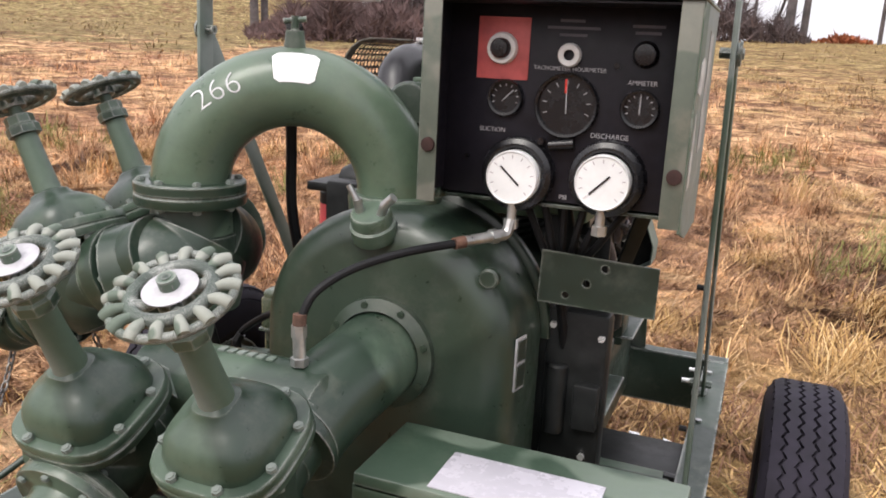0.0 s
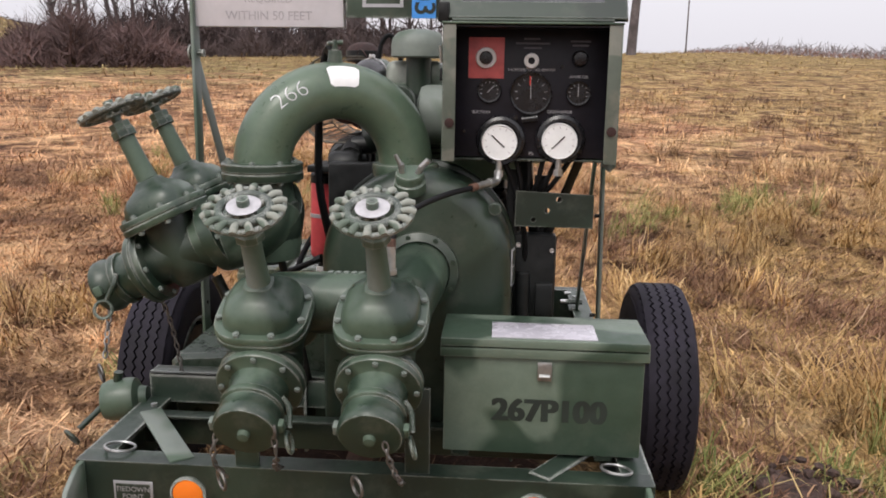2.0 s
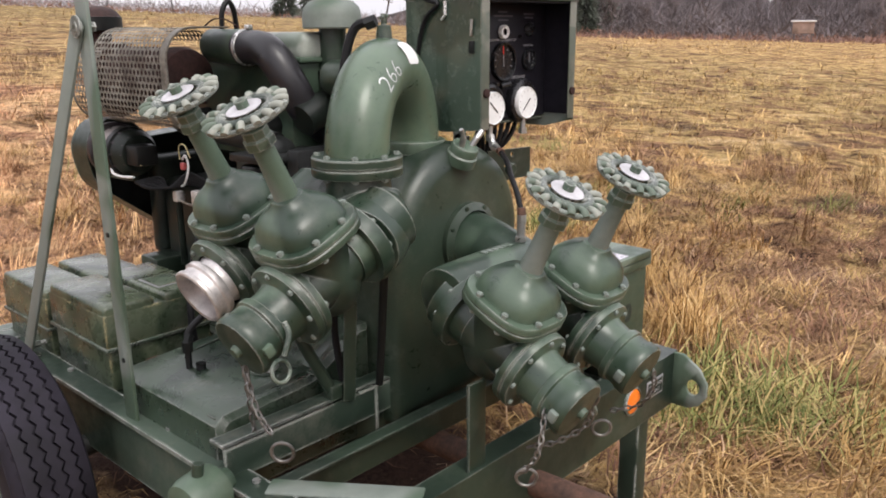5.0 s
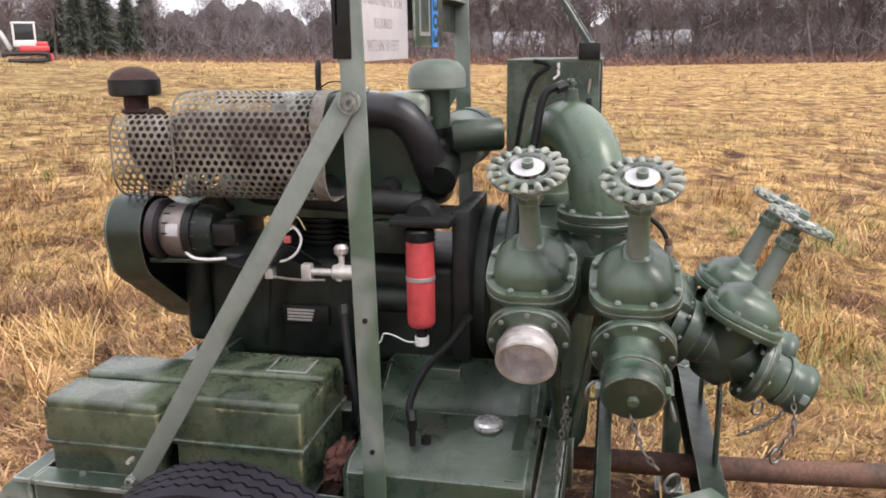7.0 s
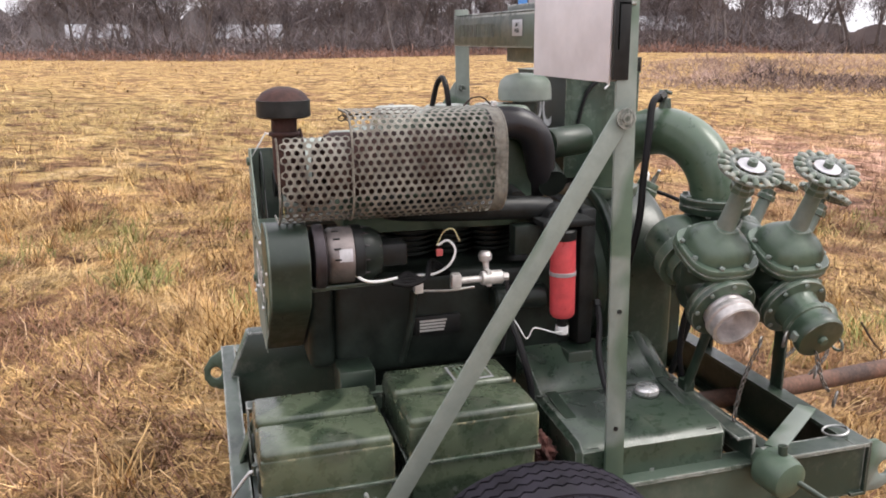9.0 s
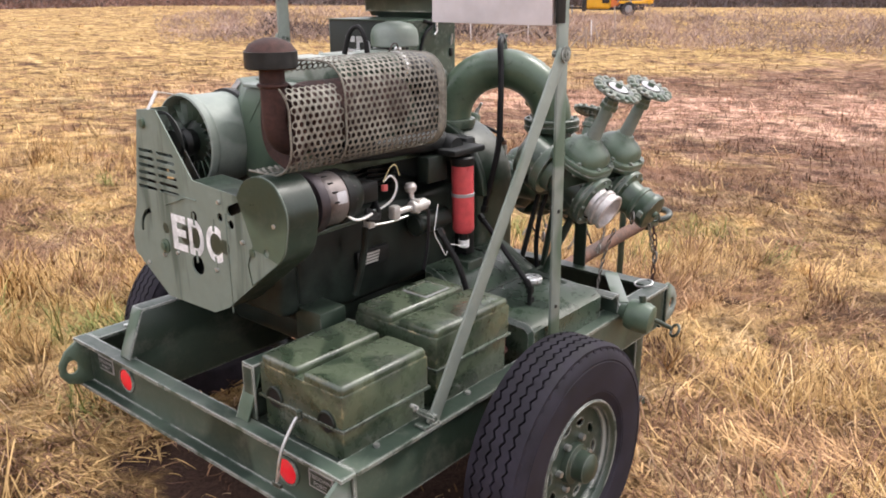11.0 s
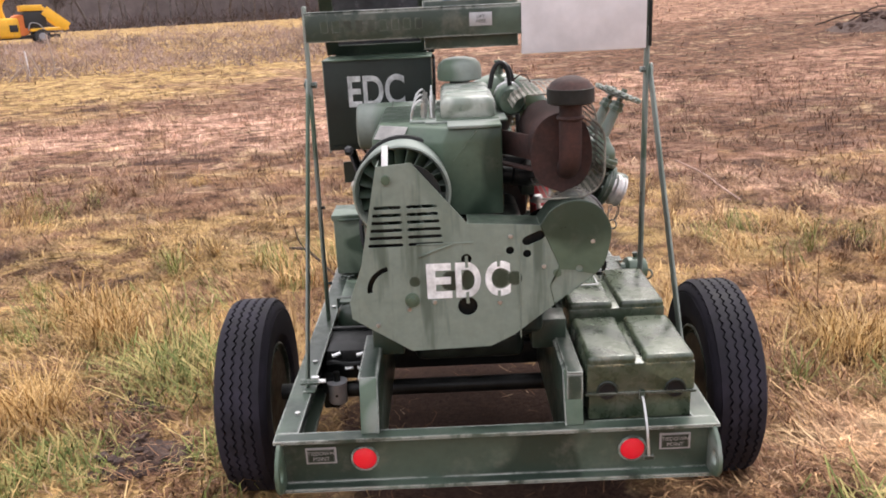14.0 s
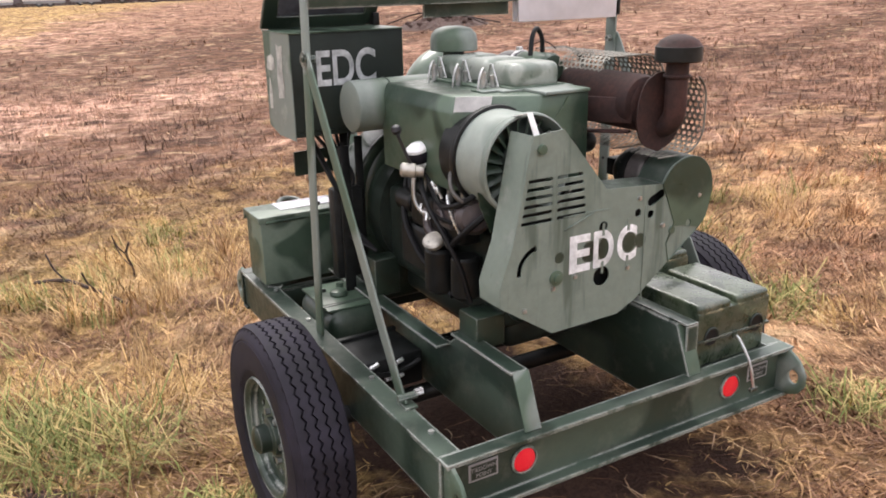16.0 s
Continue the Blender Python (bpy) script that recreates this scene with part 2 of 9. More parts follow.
def bar(p0, p1, w, h, bevel=0.003, up=(0, 0, 1)):
    """A flat bar from p0 to p1: w across, h along up."""
    p0, p1 = Vector(p0), Vector(p1)
    d = (p1 - p0).normalized()
    u = Vector(up)
    s = d.cross(u).normalized()
    u = s.cross(d)
    bm = box((-w / 2, 0, -h / 2), (w / 2, (p1 - p0).length, h / 2), bevel)
    m = Matrix.Identity(4)
    for k, a in enumerate((s, d, u)):
        for r in range(3):
            m[r][k] = a[r]
    m.translation = p0
    bm.transform(m)
    return bm


def lathe(profile, origin=(0, 0, 0), axis=(0, 0, 1), seg=32, a0=0.0, a1=360.0):
    """Turns (radius, height) pairs about an axis through origin."""
    u, v, d = frame_of(axis)
    o = Vector(origin)
    bm = bmesh.new()
    full = abs(a1 - a0) >= 359.9
    count = seg if full else seg + 1
    rings = []
    for r, z in profile:
        if r < 1e-6:
            rings.append([bm.verts.new(o + d * z)])
            continue
        ring = []
        for k in range(count):
            t = radians(a0 + (a1 - a0) * k / seg)
            ring.append(bm.verts.new(o + d * z + (u * math.cos(t) + v * math.sin(t)) * r))
        rings.append(ring)
    for a, b in zip(rings, rings[1:]):
        for k in range(seg):
            k2 = (k + 1) % count if full else k + 1
            if len(a) == 1 and len(b) == 1:
                continue
            if len(a) == 1:
                bm.faces.new((a[0], b[k], b[k2]))
            elif len(b) == 1:
                bm.faces.new((a[k], a[k2], b[0]))
            else:
                bm.faces.new((a[k], a[k2], b[k2], b[k]))
    return bm


def rod(p0, p1, r, r1=None, seg=20, edge=0.0):
    p0, p1 = Vector(p0), Vector(p1)
    n = (p1 - p0).length
    r1 = r if r1 is None else r1
    e = min(edge, n * 0.4, r * 0.5)
    prof = [(0, 0), (r - e, 0), (r, e), (r1, n - e), (r1 - e, n), (0, n)] if e else [(0, 0), (r, 0), (r1, n), (0, n)]
    return lathe(prof, p0, p1 - p0, seg)


def smooth_path(pts, n=8):
    """A smooth curve through the points."""
    pts = [Vector(p) for p in pts]
    out = []
    for k in range(len(pts) - 1):
        a, b = pts[k], pts[k + 1]
        z = pts[k - 1] if k else a * 2 - b
        c = pts[k + 2] if k + 2 < len(pts) else b * 2 - a
        for j in range(n):
            t = j / n
            out.append(0.5 * ((2 * a) + (b - z) * t + (2 * z - 5 * a + 4 * b - c) * t * t + (3 * a - z - 3 * b + c) * t ** 3))
    out.append(pts[-1])
    return out


def tube(pts, r, seg=10, curve=8, radii=None, closed=False):
    """A round tube along a smooth path through the points."""
    if curve:
        pts = smooth_path(pts, curve)
    pts = [Vector(p) for p in pts]
    bm = bmesh.new()
    rings = []
    side = None
    for k, p in enumerate(pts):
        d = (pts[min(k + 1, len(pts) - 1)] - pts[max(k - 1, 0)]).normalized()
        if closed:
            d = (pts[(k + 1) % len(pts)] - pts[k - 1]).normalized()
        if side is None:
            side, _, _ = frame_of(d)
        side = (side - d * side.dot(d)).normalized()
        w = d.cross(side)
        q = radii[k] if radii else r
        rings.append([bm.verts.new(p + (side * math.cos(2 * math.pi * j / seg) + w * math.sin(2 * math.pi * j / seg)) * q) for j in range(seg)])
    pairs = list(zip(rings, rings[1:]))
    if closed:
        pairs.append((rings[-1], rings[0]))
    for a, b in pairs:
        for j in range(seg):
            bm.faces.new((a[j], a[(j + 1) % seg], b[(j + 1) % seg], b[j]))
    if not closed:
        bm.faces.new(rings[0][::-1])
        bm.faces.new(rings[-1])
    return bm


def ring(center, axis, r, minor, seg=24, mseg=8):
    u, v, d = frame_of(axis)
    c = Vector(center)
    return tube([c + (u * math.cos(2 * math.pi * k / seg) + v * math.sin(2 * math.pi * k / seg)) * r for k in range(seg)], minor, mseg, 0, closed=True)


def plate(outline, holes, thick, origin, right, up, bevel=0.0):
    """A flat sheet with holes cut through it, in the plane of right and up."""
    cu = bpy.data.curves.new("tmp", "CURVE")
    cu.dimensions, cu.fill_mode, cu.extrude, cu.bevel_depth = "2D", "BOTH", thick / 2 - bevel, bevel
    cu.bevel_resolution = 4 if bevel > 0.015 else 0
    for loop in (outline, *holes):
        sp = cu.splines.new("POLY")
        sp.points.add(len(loop) - 1)
        for q, (x, y) in zip(sp.points, loop):
            q.co = (x, y, 0, 1)
        sp.use_cyclic_u = True
    return from_curve(cu, origin, right, up)


def from_curve(cu, origin, right, up):
    ob = bpy.data.objects.new("tmp", cu)
    me = bpy.data.meshes.new_from_object(ob)
    bpy.data.objects.remove(ob)
    bpy.data.curves.remove(cu)
    bm = bmesh.new()
    bm.from_mesh(me)
    bpy.data.meshes.remove(me)
    bmesh.ops.remove_doubles(bm, verts=bm.verts, dist=1e-5)
    m = Matrix.Identity(4)
    r, u = Vector(right), Vector(up)
    for k, a in enumerate((r, u, r.cross(u))):
        for j in range(3):
            m[j][k] = a[j]
    m.translation = Vector(origin)
    bm.transform(m)
    return bm


def circle(x, y, r, n=20, ry=None, turn=0.0):
    c, s = math.cos(radians(turn)), math.sin(radians(turn))
    pts = [(r * math.cos(2 * math.pi * k / n), (ry or r) * math.sin(2 * math.pi * k / n)) for k in range(n)]
    return [(x + c * a - s * b, y + s * a + c * b) for a, b in pts]


def slot(x0, y0, x1, y1, r, n=6):
    a = math.atan2(y1 - y0, x1 - x0)
    out = [(x1 + r * math.cos(a - math.pi / 2 + math.pi * k / n), y1 + r * math.sin(a - math.pi / 2 + math.pi * k / n)) for k in range(n + 1)]
    return out + [(x0 + r * math.cos(a + math.pi / 2 + math.pi * k / n), y0 + r * math.sin(a + math.pi / 2 + math.pi * k / n)) for k in range(n + 1)]


def letters(text, size, origin, right, up, depth=0.0006, width=1.0, heavy=0.0):
    cu = bpy.data.curves.new("tmp", "FONT")
    cu.body, cu.size, cu.align_x, cu.align_y, cu.extrude, cu.offset = text, size, "CENTER", "CENTER", depth, heavy
    bm = from_curve(cu, (0, 0, 0), (1, 0, 0), (0, 1, 0))
    for v in bm.verts:
        v.co.x *= width
    m = Matrix.Identity(4)
    r, u = Vector(right), Vector(up)
    for k, a in enumerate((r, u, r.cross(u))):
        for j in range(3):
            m[j][k] = a[j]
    m.translation = Vector(origin)
    bm.transform(m)
    return bm


BOLTS = {}


def bolt_ring(parent, center, axis, radius, count, size=0.007, height=0.008, start=0.0, mat=None):
    """Hexagon bolt heads round a flange: separate parts that share one mesh."""
    mat = mat or M_PALE
    key = (size, height, mat.name)
    if key not in BOLTS:
        bm = join(rod((0, 0, 0), (0, 0, height * 0.8), size, seg=6), rod((0, 0, height * 0.7), (0, 0, height), size * 0.6, seg=8))
        ob = part("bolt", bm, mat, None, smooth=False)
        BOLTS[key] = ob.data
        bpy.data.objects.remove(ob)
    u, v, d = frame_of(axis)
    turn = Matrix((u, v, d)).transposed().to_4x4()
    for k in range(count):
        t = 2 * math.pi * k / count + start
        ob = new("bolt", BOLTS[key])
        ob.parent = parent
        ob.matrix_local = INV[parent] @ Matrix.Translation(Vector(center) + (u * math.cos(t) + v * math.sin(t)) * radius) @ turn


def fitted(text, w, h, origin, right, up, depth=0.0004, heavy=0.0, skew=0.0):
    """Lettering stretched to a given width and height."""
    bm = letters(text, 0.1, (0, 0, 0), (1, 0, 0), (0, 1, 0), 0.0, 1.0, heavy)
    xs = [v.co.x for v in bm.verts]
    ys = [v.co.y for v in bm.verts]
    for v in bm.verts:
        v.co.x = (v.co.x - (min(xs) + max(xs)) / 2) * w / (max(xs) - min(xs))
        v.co.y = (v.co.y - (min(ys) + max(ys)) / 2) * h / (max(ys) - min(ys))
        v.co.x += skew * v.co.y
    m = Matrix.Identity(4)
    r, u = Vector(right), Vector(up)
    for k, a in enumerate((r, u, r.cross(u))):
        for j in range(3):
            m[j][k] = a[j]
    m.translation = Vector(origin)
    bm.transform(m)
    return bm


def chain(pts, link=0.016, wire=0.0022):
    """A hanging chain of real links through the points."""
    path = smooth_path(pts, 16)
    total, parts, flip, last = 0.0, [], 0, path[0]
    for a, b in zip(path, path[1:]):
        if (b - last).length >= link:
            d = (b - last).normalized()
            s, w, _ = frame_of(d)
            side = s if flip else w
            mid = (last + b) / 2
            loop = [mid + d * math.cos(2 * math.pi * k / 10) * link * 0.68 + side * math.sin(2 * math.pi * k / 10) * link * 0.34 for k in range(10)]
            parts.append(tube(loop, wire, 5, 0, closed=True))
            flip, last = 1 - flip, b
    return parts


# ---- ground ----
EDGE_BEARING = [-180, -150, -90, -30, 0, 15, 40, 52, 62, 90, 120, 155, 180]
EDGE_RISE = [-1.2, -0.9, -0.2, 0.8, 1.6, 1.8, 0.65, -0.45, -0.8, -1.4, -1.0, -1.25, -1.2]


def ground_z(x, y):
    """The field: a gentle slope near the trailer that runs out to the far edges."""
    x, y = np.asarray(x, float), np.asarray(y, float)
    r = np.hypot(x, y)
    near = -0.092 + 0.055 * y - 0.012 * x
    rise = np.interp(np.degrees(np.arctan2(x, y)), EDGE_BEARING, EDGE_RISE)
    far = 1.35 + r * np.tan(np.radians(rise))
    k = np.clip((r - 5) / 55, 0, 1)
    k = k * k * (3 - 2 * k)
    # grassy bank to the north-west
    turn = np.degrees(np.arctan2(x, y))
    bank = np.clip((r - 50) / 26, 0, 1)
    far = far + 4.4 * bank * bank * (3 - 2 * bank) * np.clip((-26.0 - turn) / 9.0, 0, 1) * np.clip((turn + 95) / 20, 0, 1)
    lumps = 0.018 * np.sin(2.1 * x + 0.7 * y) * np.sin(1.7 * y - 0.5 * x + 1) + 0.012 * np.sin(5.3 * x + 1.1) * np.sin(4.7 * y + 0.3) + 0.022 * np.sin(8.3 * x + 2.1 * np.sin(3.1 * y)) * np.sin(7.9 * y + 1.9 * np.sin(2.7 * x))
    return near * (1 - k) + far * k + lumps * np.clip((r - 1.0) / 1.0, 0, 1) * np.clip(7 / (r + 1), 0, 1)


def math_node(n, l, op, a, b):
    k = n.new("ShaderNodeMath")
    k.operation = op
    for i, v in enumerate((a, b)):
        if isinstance(v, (int, float)):
            k.inputs[i].default_value = v
        else:
            l.new(v, k.inputs[i])
    return k.outputs[0]


def lean_node(n, l, way):
    """How far a place lies along a direction of the field."""
    tc = n.new("ShaderNodeTexCoord")
    k = n.new("ShaderNodeVectorMath")
    k.operation = "DOT_PRODUCT"
    k.inputs[1].default_value = (*way, 0)
    l.new(tc.outputs["Object"], k.inputs[0])
    return k.outputs["Value"]


STRAW_COL, RUST_COL, OLIVE_COL = (0.490, 0.322, 0.144), (0.60, 0.358, 0.196), (0.245, 0.205, 0.092)


def field_colour(n, l):
    """Dry grass of the field: straw to the east, rusty to the north, bare and mauve-brown to the south, olive at the northern rim."""
    mid = noise_node(n, l, 0.42, 5, 0.62, distort=0.8)
    small = noise_node(n, l, 1.7, 4, 0.6)
    both = math_node(n, l, "ADD", math_node(n, l, "MULTIPLY", mid.outputs[0], 0.7), math_node(n, l, "MULTIPLY", small.outputs[0], 0.3))
    rust = ramp(n, l, math_node(n, l, "ADD", both, lean_node(n, l, (-0.075, 0.052))), [(0.48, (0, 0, 0)), (0.68, (1, 1, 1))])
    bare = ramp(n, l, math_node(n, l, "ADD", both, lean_node(n, l, (-0.006, -0.028))), [(0.57, (0, 0, 0)), (0.70, (1, 1, 1))])
    olive = ramp(n, l, math_node(n, l, "ADD", both, lean_node(n, l, (-0.010, 0.020))), [(0.86, (0, 0, 0)), (1.0, (0.9, 0.9, 0.9))])
    north_east = ramp(n, l, math_node(n, l, "ADD", both, lean_node(n, l, (0.028, 0.022))), [(0.76, (0, 0, 0)), (0.93, (0.75, 0.75, 0.75))])
    living = noise_node(n, l, 0.75, 4, 0.6, distort=0.5)
    lv = ramp(n, l, living.outputs[0], [(0.50, (0, 0, 0)), (0.64, (0.45, 0.45, 0.45))])
    col = mix(n, l, lv.outputs[0], STRAW_COL, (0.315, 0.250, 0.105))
    worn = noise_node(n, l, 0.55, 8, 0.75, distort=0.8)
    rusty_mix = ramp(n, l, worn.outputs[0], [(0.33, (0.165, 0.092, 0.064)), (0.41, (0.45, 0.240, 0.150)), (0.50, RUST_COL), (0.62, (0.73, 0.475, 0.272))])
    col = mix(n, l, rust.outputs[0], col, rusty_mix.outputs[0])
    turned = noise_node(n, l, 1.1, 8, 0.80, distort=0.5)
    mauve = ramp(n, l, turned.outputs[0], [(0.35, (0.135, 0.074, 0.056)), (0.43, (0.30, 0.170, 0.126)), (0.51, (0.50, 0.305, 0.228)), (0.59, (0.66, 0.43, 0.325)), (0.68, (0.84, 0.63, 0.50))])
    # swaths left by the mower, dark and pale in turn to the south
    broad = noise_node(n, l, 0.16, 3, 0.55, distort=0.4)
    swath = math_node(n, l, "ADD", lean_node(n, l, (0.006, -0.02)), math_node(n, l, "MULTIPLY", broad.outputs[0], 0.34))
    swath = math_node(n, l, "SUBTRACT", swath, 0.17)
    bd = ramp(n, l, swath, [(0.08, (0.85, 0.82, 0.80)), (0.125, (0.46, 0.43, 0.41)), (0.175, (0.48, 0.45, 0.43)), (0.225, (0.98, 0.97, 0.97)), (0.315, (1.08, 1.06, 1.06)), (0.37, (0.50, 0.47, 0.45)), (0.56, (0.44, 0.41, 0.39)), (0.68, (1.10, 1.08, 1.06))])
    west = ramp(n, l, math_node(n, l, "ADD", lean_node(n, l, (-0.04, 0)), math_node(n, l, "MULTIPLY", broad.outputs[0], 0.3)), [(0.18, (1, 1, 1)), (0.42, (0.64, 0.60, 0.58))])
    turf = mix(n, l, 1.0, mix(n, l, 1.0, mauve.outputs[0], bd.outputs[0], "MULTIPLY"), west.outputs[0], "MULTIPLY")
    col = mix(n, l, bare.outputs[0], col, turf)
    col = mix(n, l, olive.outputs[0], col, OLIVE_COL)
    col = mix(n, l, north_east.outputs[0], col, (0.335, 0.245, 0.105))
    # unmown pale grass at the southern rim
    rim = ramp(n, l, math_node(n, l, "ADD", math_node(n, l, "MULTIPLY", both, 0.5), lean_node(n, l, (0.022, -0.0115))), [(0.62, (0, 0, 0)), (0.72, (1, 1, 1))])
    col = mix(n, l, rim.outputs[0], col, (0.455, 0.305, 0.134))
    clump = noise_node(n, l, 3.1, 5, 0.7, distort=1.0)
    c = ramp(n, l, clump.outputs[0], [(0.36, (0.26, 0.22, 0.20)), (0.45, (0.80, 0.77, 0.74)), (0.53, (1.14, 1.14, 1.13)), (0.64, (1.62, 1.61, 1.56))])
    # trodden litter and bleached mats, a stride or so across
    litter = noise_node(n, l, 1.25, 5, 0.68, distort=1.2)
    lt = ramp(n, l, litter.outputs[0], [(0.505, (0, 0, 0)), (0.58, (0.85, 0.85, 0.85))])
    pale = ramp(n, l, litter.outputs[0], [(0.36, (0.55, 0.55, 0.55)), (0.44, (0, 0, 0))])
    col = mix(n, l, lt.outputs[0], col, (0.200, 0.108, 0.066))
    col = mix(n, l, pale.outputs[0], col, (0.60, 0.44, 0.265))
    col = mix(n, l, 1.0, col, c.outputs[0], "MULTIPLY")
    # scraped spots of dark soil
    scraped = noise_node(n, l, 0.95, 3, 0.55, distort=0.4)
    d = ramp(n, l, scraped.outputs[0], [(0.605, (0, 0, 0)), (0.70, (0.85, 0.85, 0.85))])
    return mix(n, l, d.outputs[0], col, (0.085, 0.048, 0.038))


def ground_material():
    m, n, l, b = material("matted_dry_grass")
    fine = noise_node(n, l, 24, 8, 0.8, distort=2.5)
    grain = ramp(n, l, fine.outputs[0], [(0.30, (0.24, 0.22, 0.21)), (0.5, (0.86, 0.85, 0.84)), (0.70, (1.36, 1.34, 1.30))])
    col = mix(n, l, 1.0, field_colour(n, l), grain.outputs[0], "MULTIPLY")
    # shade under the trailer, put into the colour as dark, ragged-edged soil
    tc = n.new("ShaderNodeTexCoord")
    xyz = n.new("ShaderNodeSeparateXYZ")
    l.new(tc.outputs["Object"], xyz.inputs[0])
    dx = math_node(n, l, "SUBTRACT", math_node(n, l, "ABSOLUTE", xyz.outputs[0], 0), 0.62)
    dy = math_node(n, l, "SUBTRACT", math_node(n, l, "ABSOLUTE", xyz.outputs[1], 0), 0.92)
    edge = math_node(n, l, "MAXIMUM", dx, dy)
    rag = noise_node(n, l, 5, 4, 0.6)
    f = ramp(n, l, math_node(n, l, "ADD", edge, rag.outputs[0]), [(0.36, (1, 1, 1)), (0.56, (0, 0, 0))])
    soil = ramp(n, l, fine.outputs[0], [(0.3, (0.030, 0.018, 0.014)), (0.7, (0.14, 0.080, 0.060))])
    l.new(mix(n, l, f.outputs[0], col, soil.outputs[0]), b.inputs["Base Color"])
    b.inputs["Roughness"].default_value = 0.95
    b.inputs["Specular IOR Level"].default_value = 0.1
    bump(n, l, b, fine.outputs[0], 0.9, 0.04)
    return m


def build_ground():
    radii = [0] + list(np.geomspace(0.35, 900, 190))
    seg = 240
    verts, faces = [(0.0, 0.0, float(ground_z(0, 0)))], []
    for r in radii[1:]:
        for k in range(seg):
            t = 2 * math.pi * k / seg
            x, y = r * math.cos(t), r * math.sin(t)
            verts.append((x, y, float(ground_z(x, y))))
    for k in range(seg):
        faces.append((0, 1 + k, 1 + (k + 1) % seg))
    for i in range(len(radii) - 2):
        a, b = 1 + i * seg, 1 + (i + 1) * seg
        for k in range(seg):
            faces.append((a + k, b + k, b + (k + 1) % seg, a + (k + 1) % seg))
    me = bpy.data.meshes.new("ground")
    me.from_pydata(verts, [], faces)
    me.polygons.foreach_set("use_smooth", [True] * len(faces))
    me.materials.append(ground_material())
    tagged(new("ground", me), "matted field of dry straw-coloured grass and earth", "field", kind="structure")


build_ground()


def grass_material(name, stops, zoned=True):
    """Blades take the colour of their stretch of the field, each a little lighter or darker."""
    m, n, l, b = material(name)
    geo = n.new("ShaderNodeNewGeometry")
    r = ramp(n, l, geo.outputs["Random Per Island"], stops)
    if zoned:
        col = mix(n, l, 1.0, field_colour(n, l), r.outputs[0], "MULTIPLY")
    else:
        t = noise_node(n, l, 1.4, 4, 0.6)
        v = ramp(n, l, t.outputs[0], [(0.35, (0.7, 0.66, 0.62)), (0.65, (1.1, 1.08, 1.02))])
        col = mix(n, l, 1.0, r.outputs[0], v.outputs[0], "MULTIPLY")
    l.new(col, b.inputs["Base Color"])
    b.inputs["Roughness"].default_value = 0.75
    b.inputs["Specular IOR Level"].default_value = 0.2
    return m


def grass_field(name, label, mat, rng, count, r0, r1, per, length, width, lift, keep, clump=0.07, curl=0.5, order=0.7, droop=0.5, fan=0.55, middle=(0.0, 0.0)):
    """Clumps of bent, curling blades scattered over a ring of the field, in one mesh; neighbours lie the same way."""
    r = np.sqrt(rng.uniform(r0 ** 2, r1 ** 2, count))
    a = rng.uniform(0, 2 * np.pi, count)
    cx, cy = middle[0] + r * np.cos(a), middle[1] + r * np.sin(a)
    ok = keep(cx, cy)
    cx, cy = cx[ok], cy[ok]
    n = len(cx)
    flow = 2.6 * np.sin(0.9 * cx + 1.7 * np.sin(0.7 * cy)) + 2.2 * np.sin(1.3 * cy - 0.8 * cx + 1)
    lean = flow * order + rng.uniform(-np.pi, np.pi, n) * (1 - order)
    size = rng.uniform(0.55, 1.3, n)
    k = n * per
    x = np.repeat(cx, per) + rng.normal(0, clump, k)
    y = np.repeat(cy, per) + rng.normal(0, clump, k)
    z = ground_z(x, y) - 0.008
    ang = np.repeat(lean, per) + rng.normal(0, fan, k)
    ln = np.repeat(size, per) * rng.uniform(*length, k)
    up = rng.uniform(*lift, k)
    w = rng.uniform(*width, k)
    bend = rng.normal(0, curl, k)
    hor, ver = ln * np.cos(up), ln * np.sin(up)
    verts = np.empty((k, 7, 3))
    px, py = x, y
    rises = (0.0, 0.62, 1.0)
    for j in range(3):
        t = ang + bend * j
        dx, dy = np.cos(t), np.sin(t)
        wide = w * (0.5, 0.48, 0.36)[j]
        pz = z + ver * rises[j]
        verts[:, 2 * j] = np.stack([px + dy * wide, py - dx * wide, pz], -1)
        verts[:, 2 * j + 1] = np.stack([px - dy * wide, py + dx * wide, pz], -1)
        px, py = px + dx * hor / 3, py + dy * hor / 3
    verts[:, 6] = np.stack([px, py, z + ver * (1.15 - droop * rng.uniform(0.3, 1.4, k))], -1)
    base = (np.arange(k) * 7)[:, None]
    loops = np.concatenate([base + np.array([0, 1, 3, 2]), base + np.array([2, 3, 5, 4]), base + np.array([4, 5, 6])], 1)
    me = bpy.data.meshes.new(name)
    me.vertices.add(k * 7)
    me.vertices.foreach_set("co", verts.ravel())
    me.loops.add(k * 11)
    me.loops.foreach_set("vertex_index", loops.ravel().astype(np.int32))
    me.polygons.add(k * 3)
    starts = (np.arange(k) * 11)[:, None] + np.array([0, 4, 8])
    me.polygons.foreach_set("loop_start", starts.ravel().astype(np.int32))
    me.update(calc_edges=True)
    me.validate()
    me.materials.append(mat)
    tagged(new(name, me), label, "grass", kind="stuff")


def patches(x, y, s=1.0):
    """A slow pattern over the field, about 0 to 1."""
    return 0.5 + 0.25 * (np.sin(0.9 * s * x + 1.3 * np.sin(0.6 * s * y)) + np.sin(1.1 * s * y + 1.7 * np.sin(0.5 * s * x + 2)))


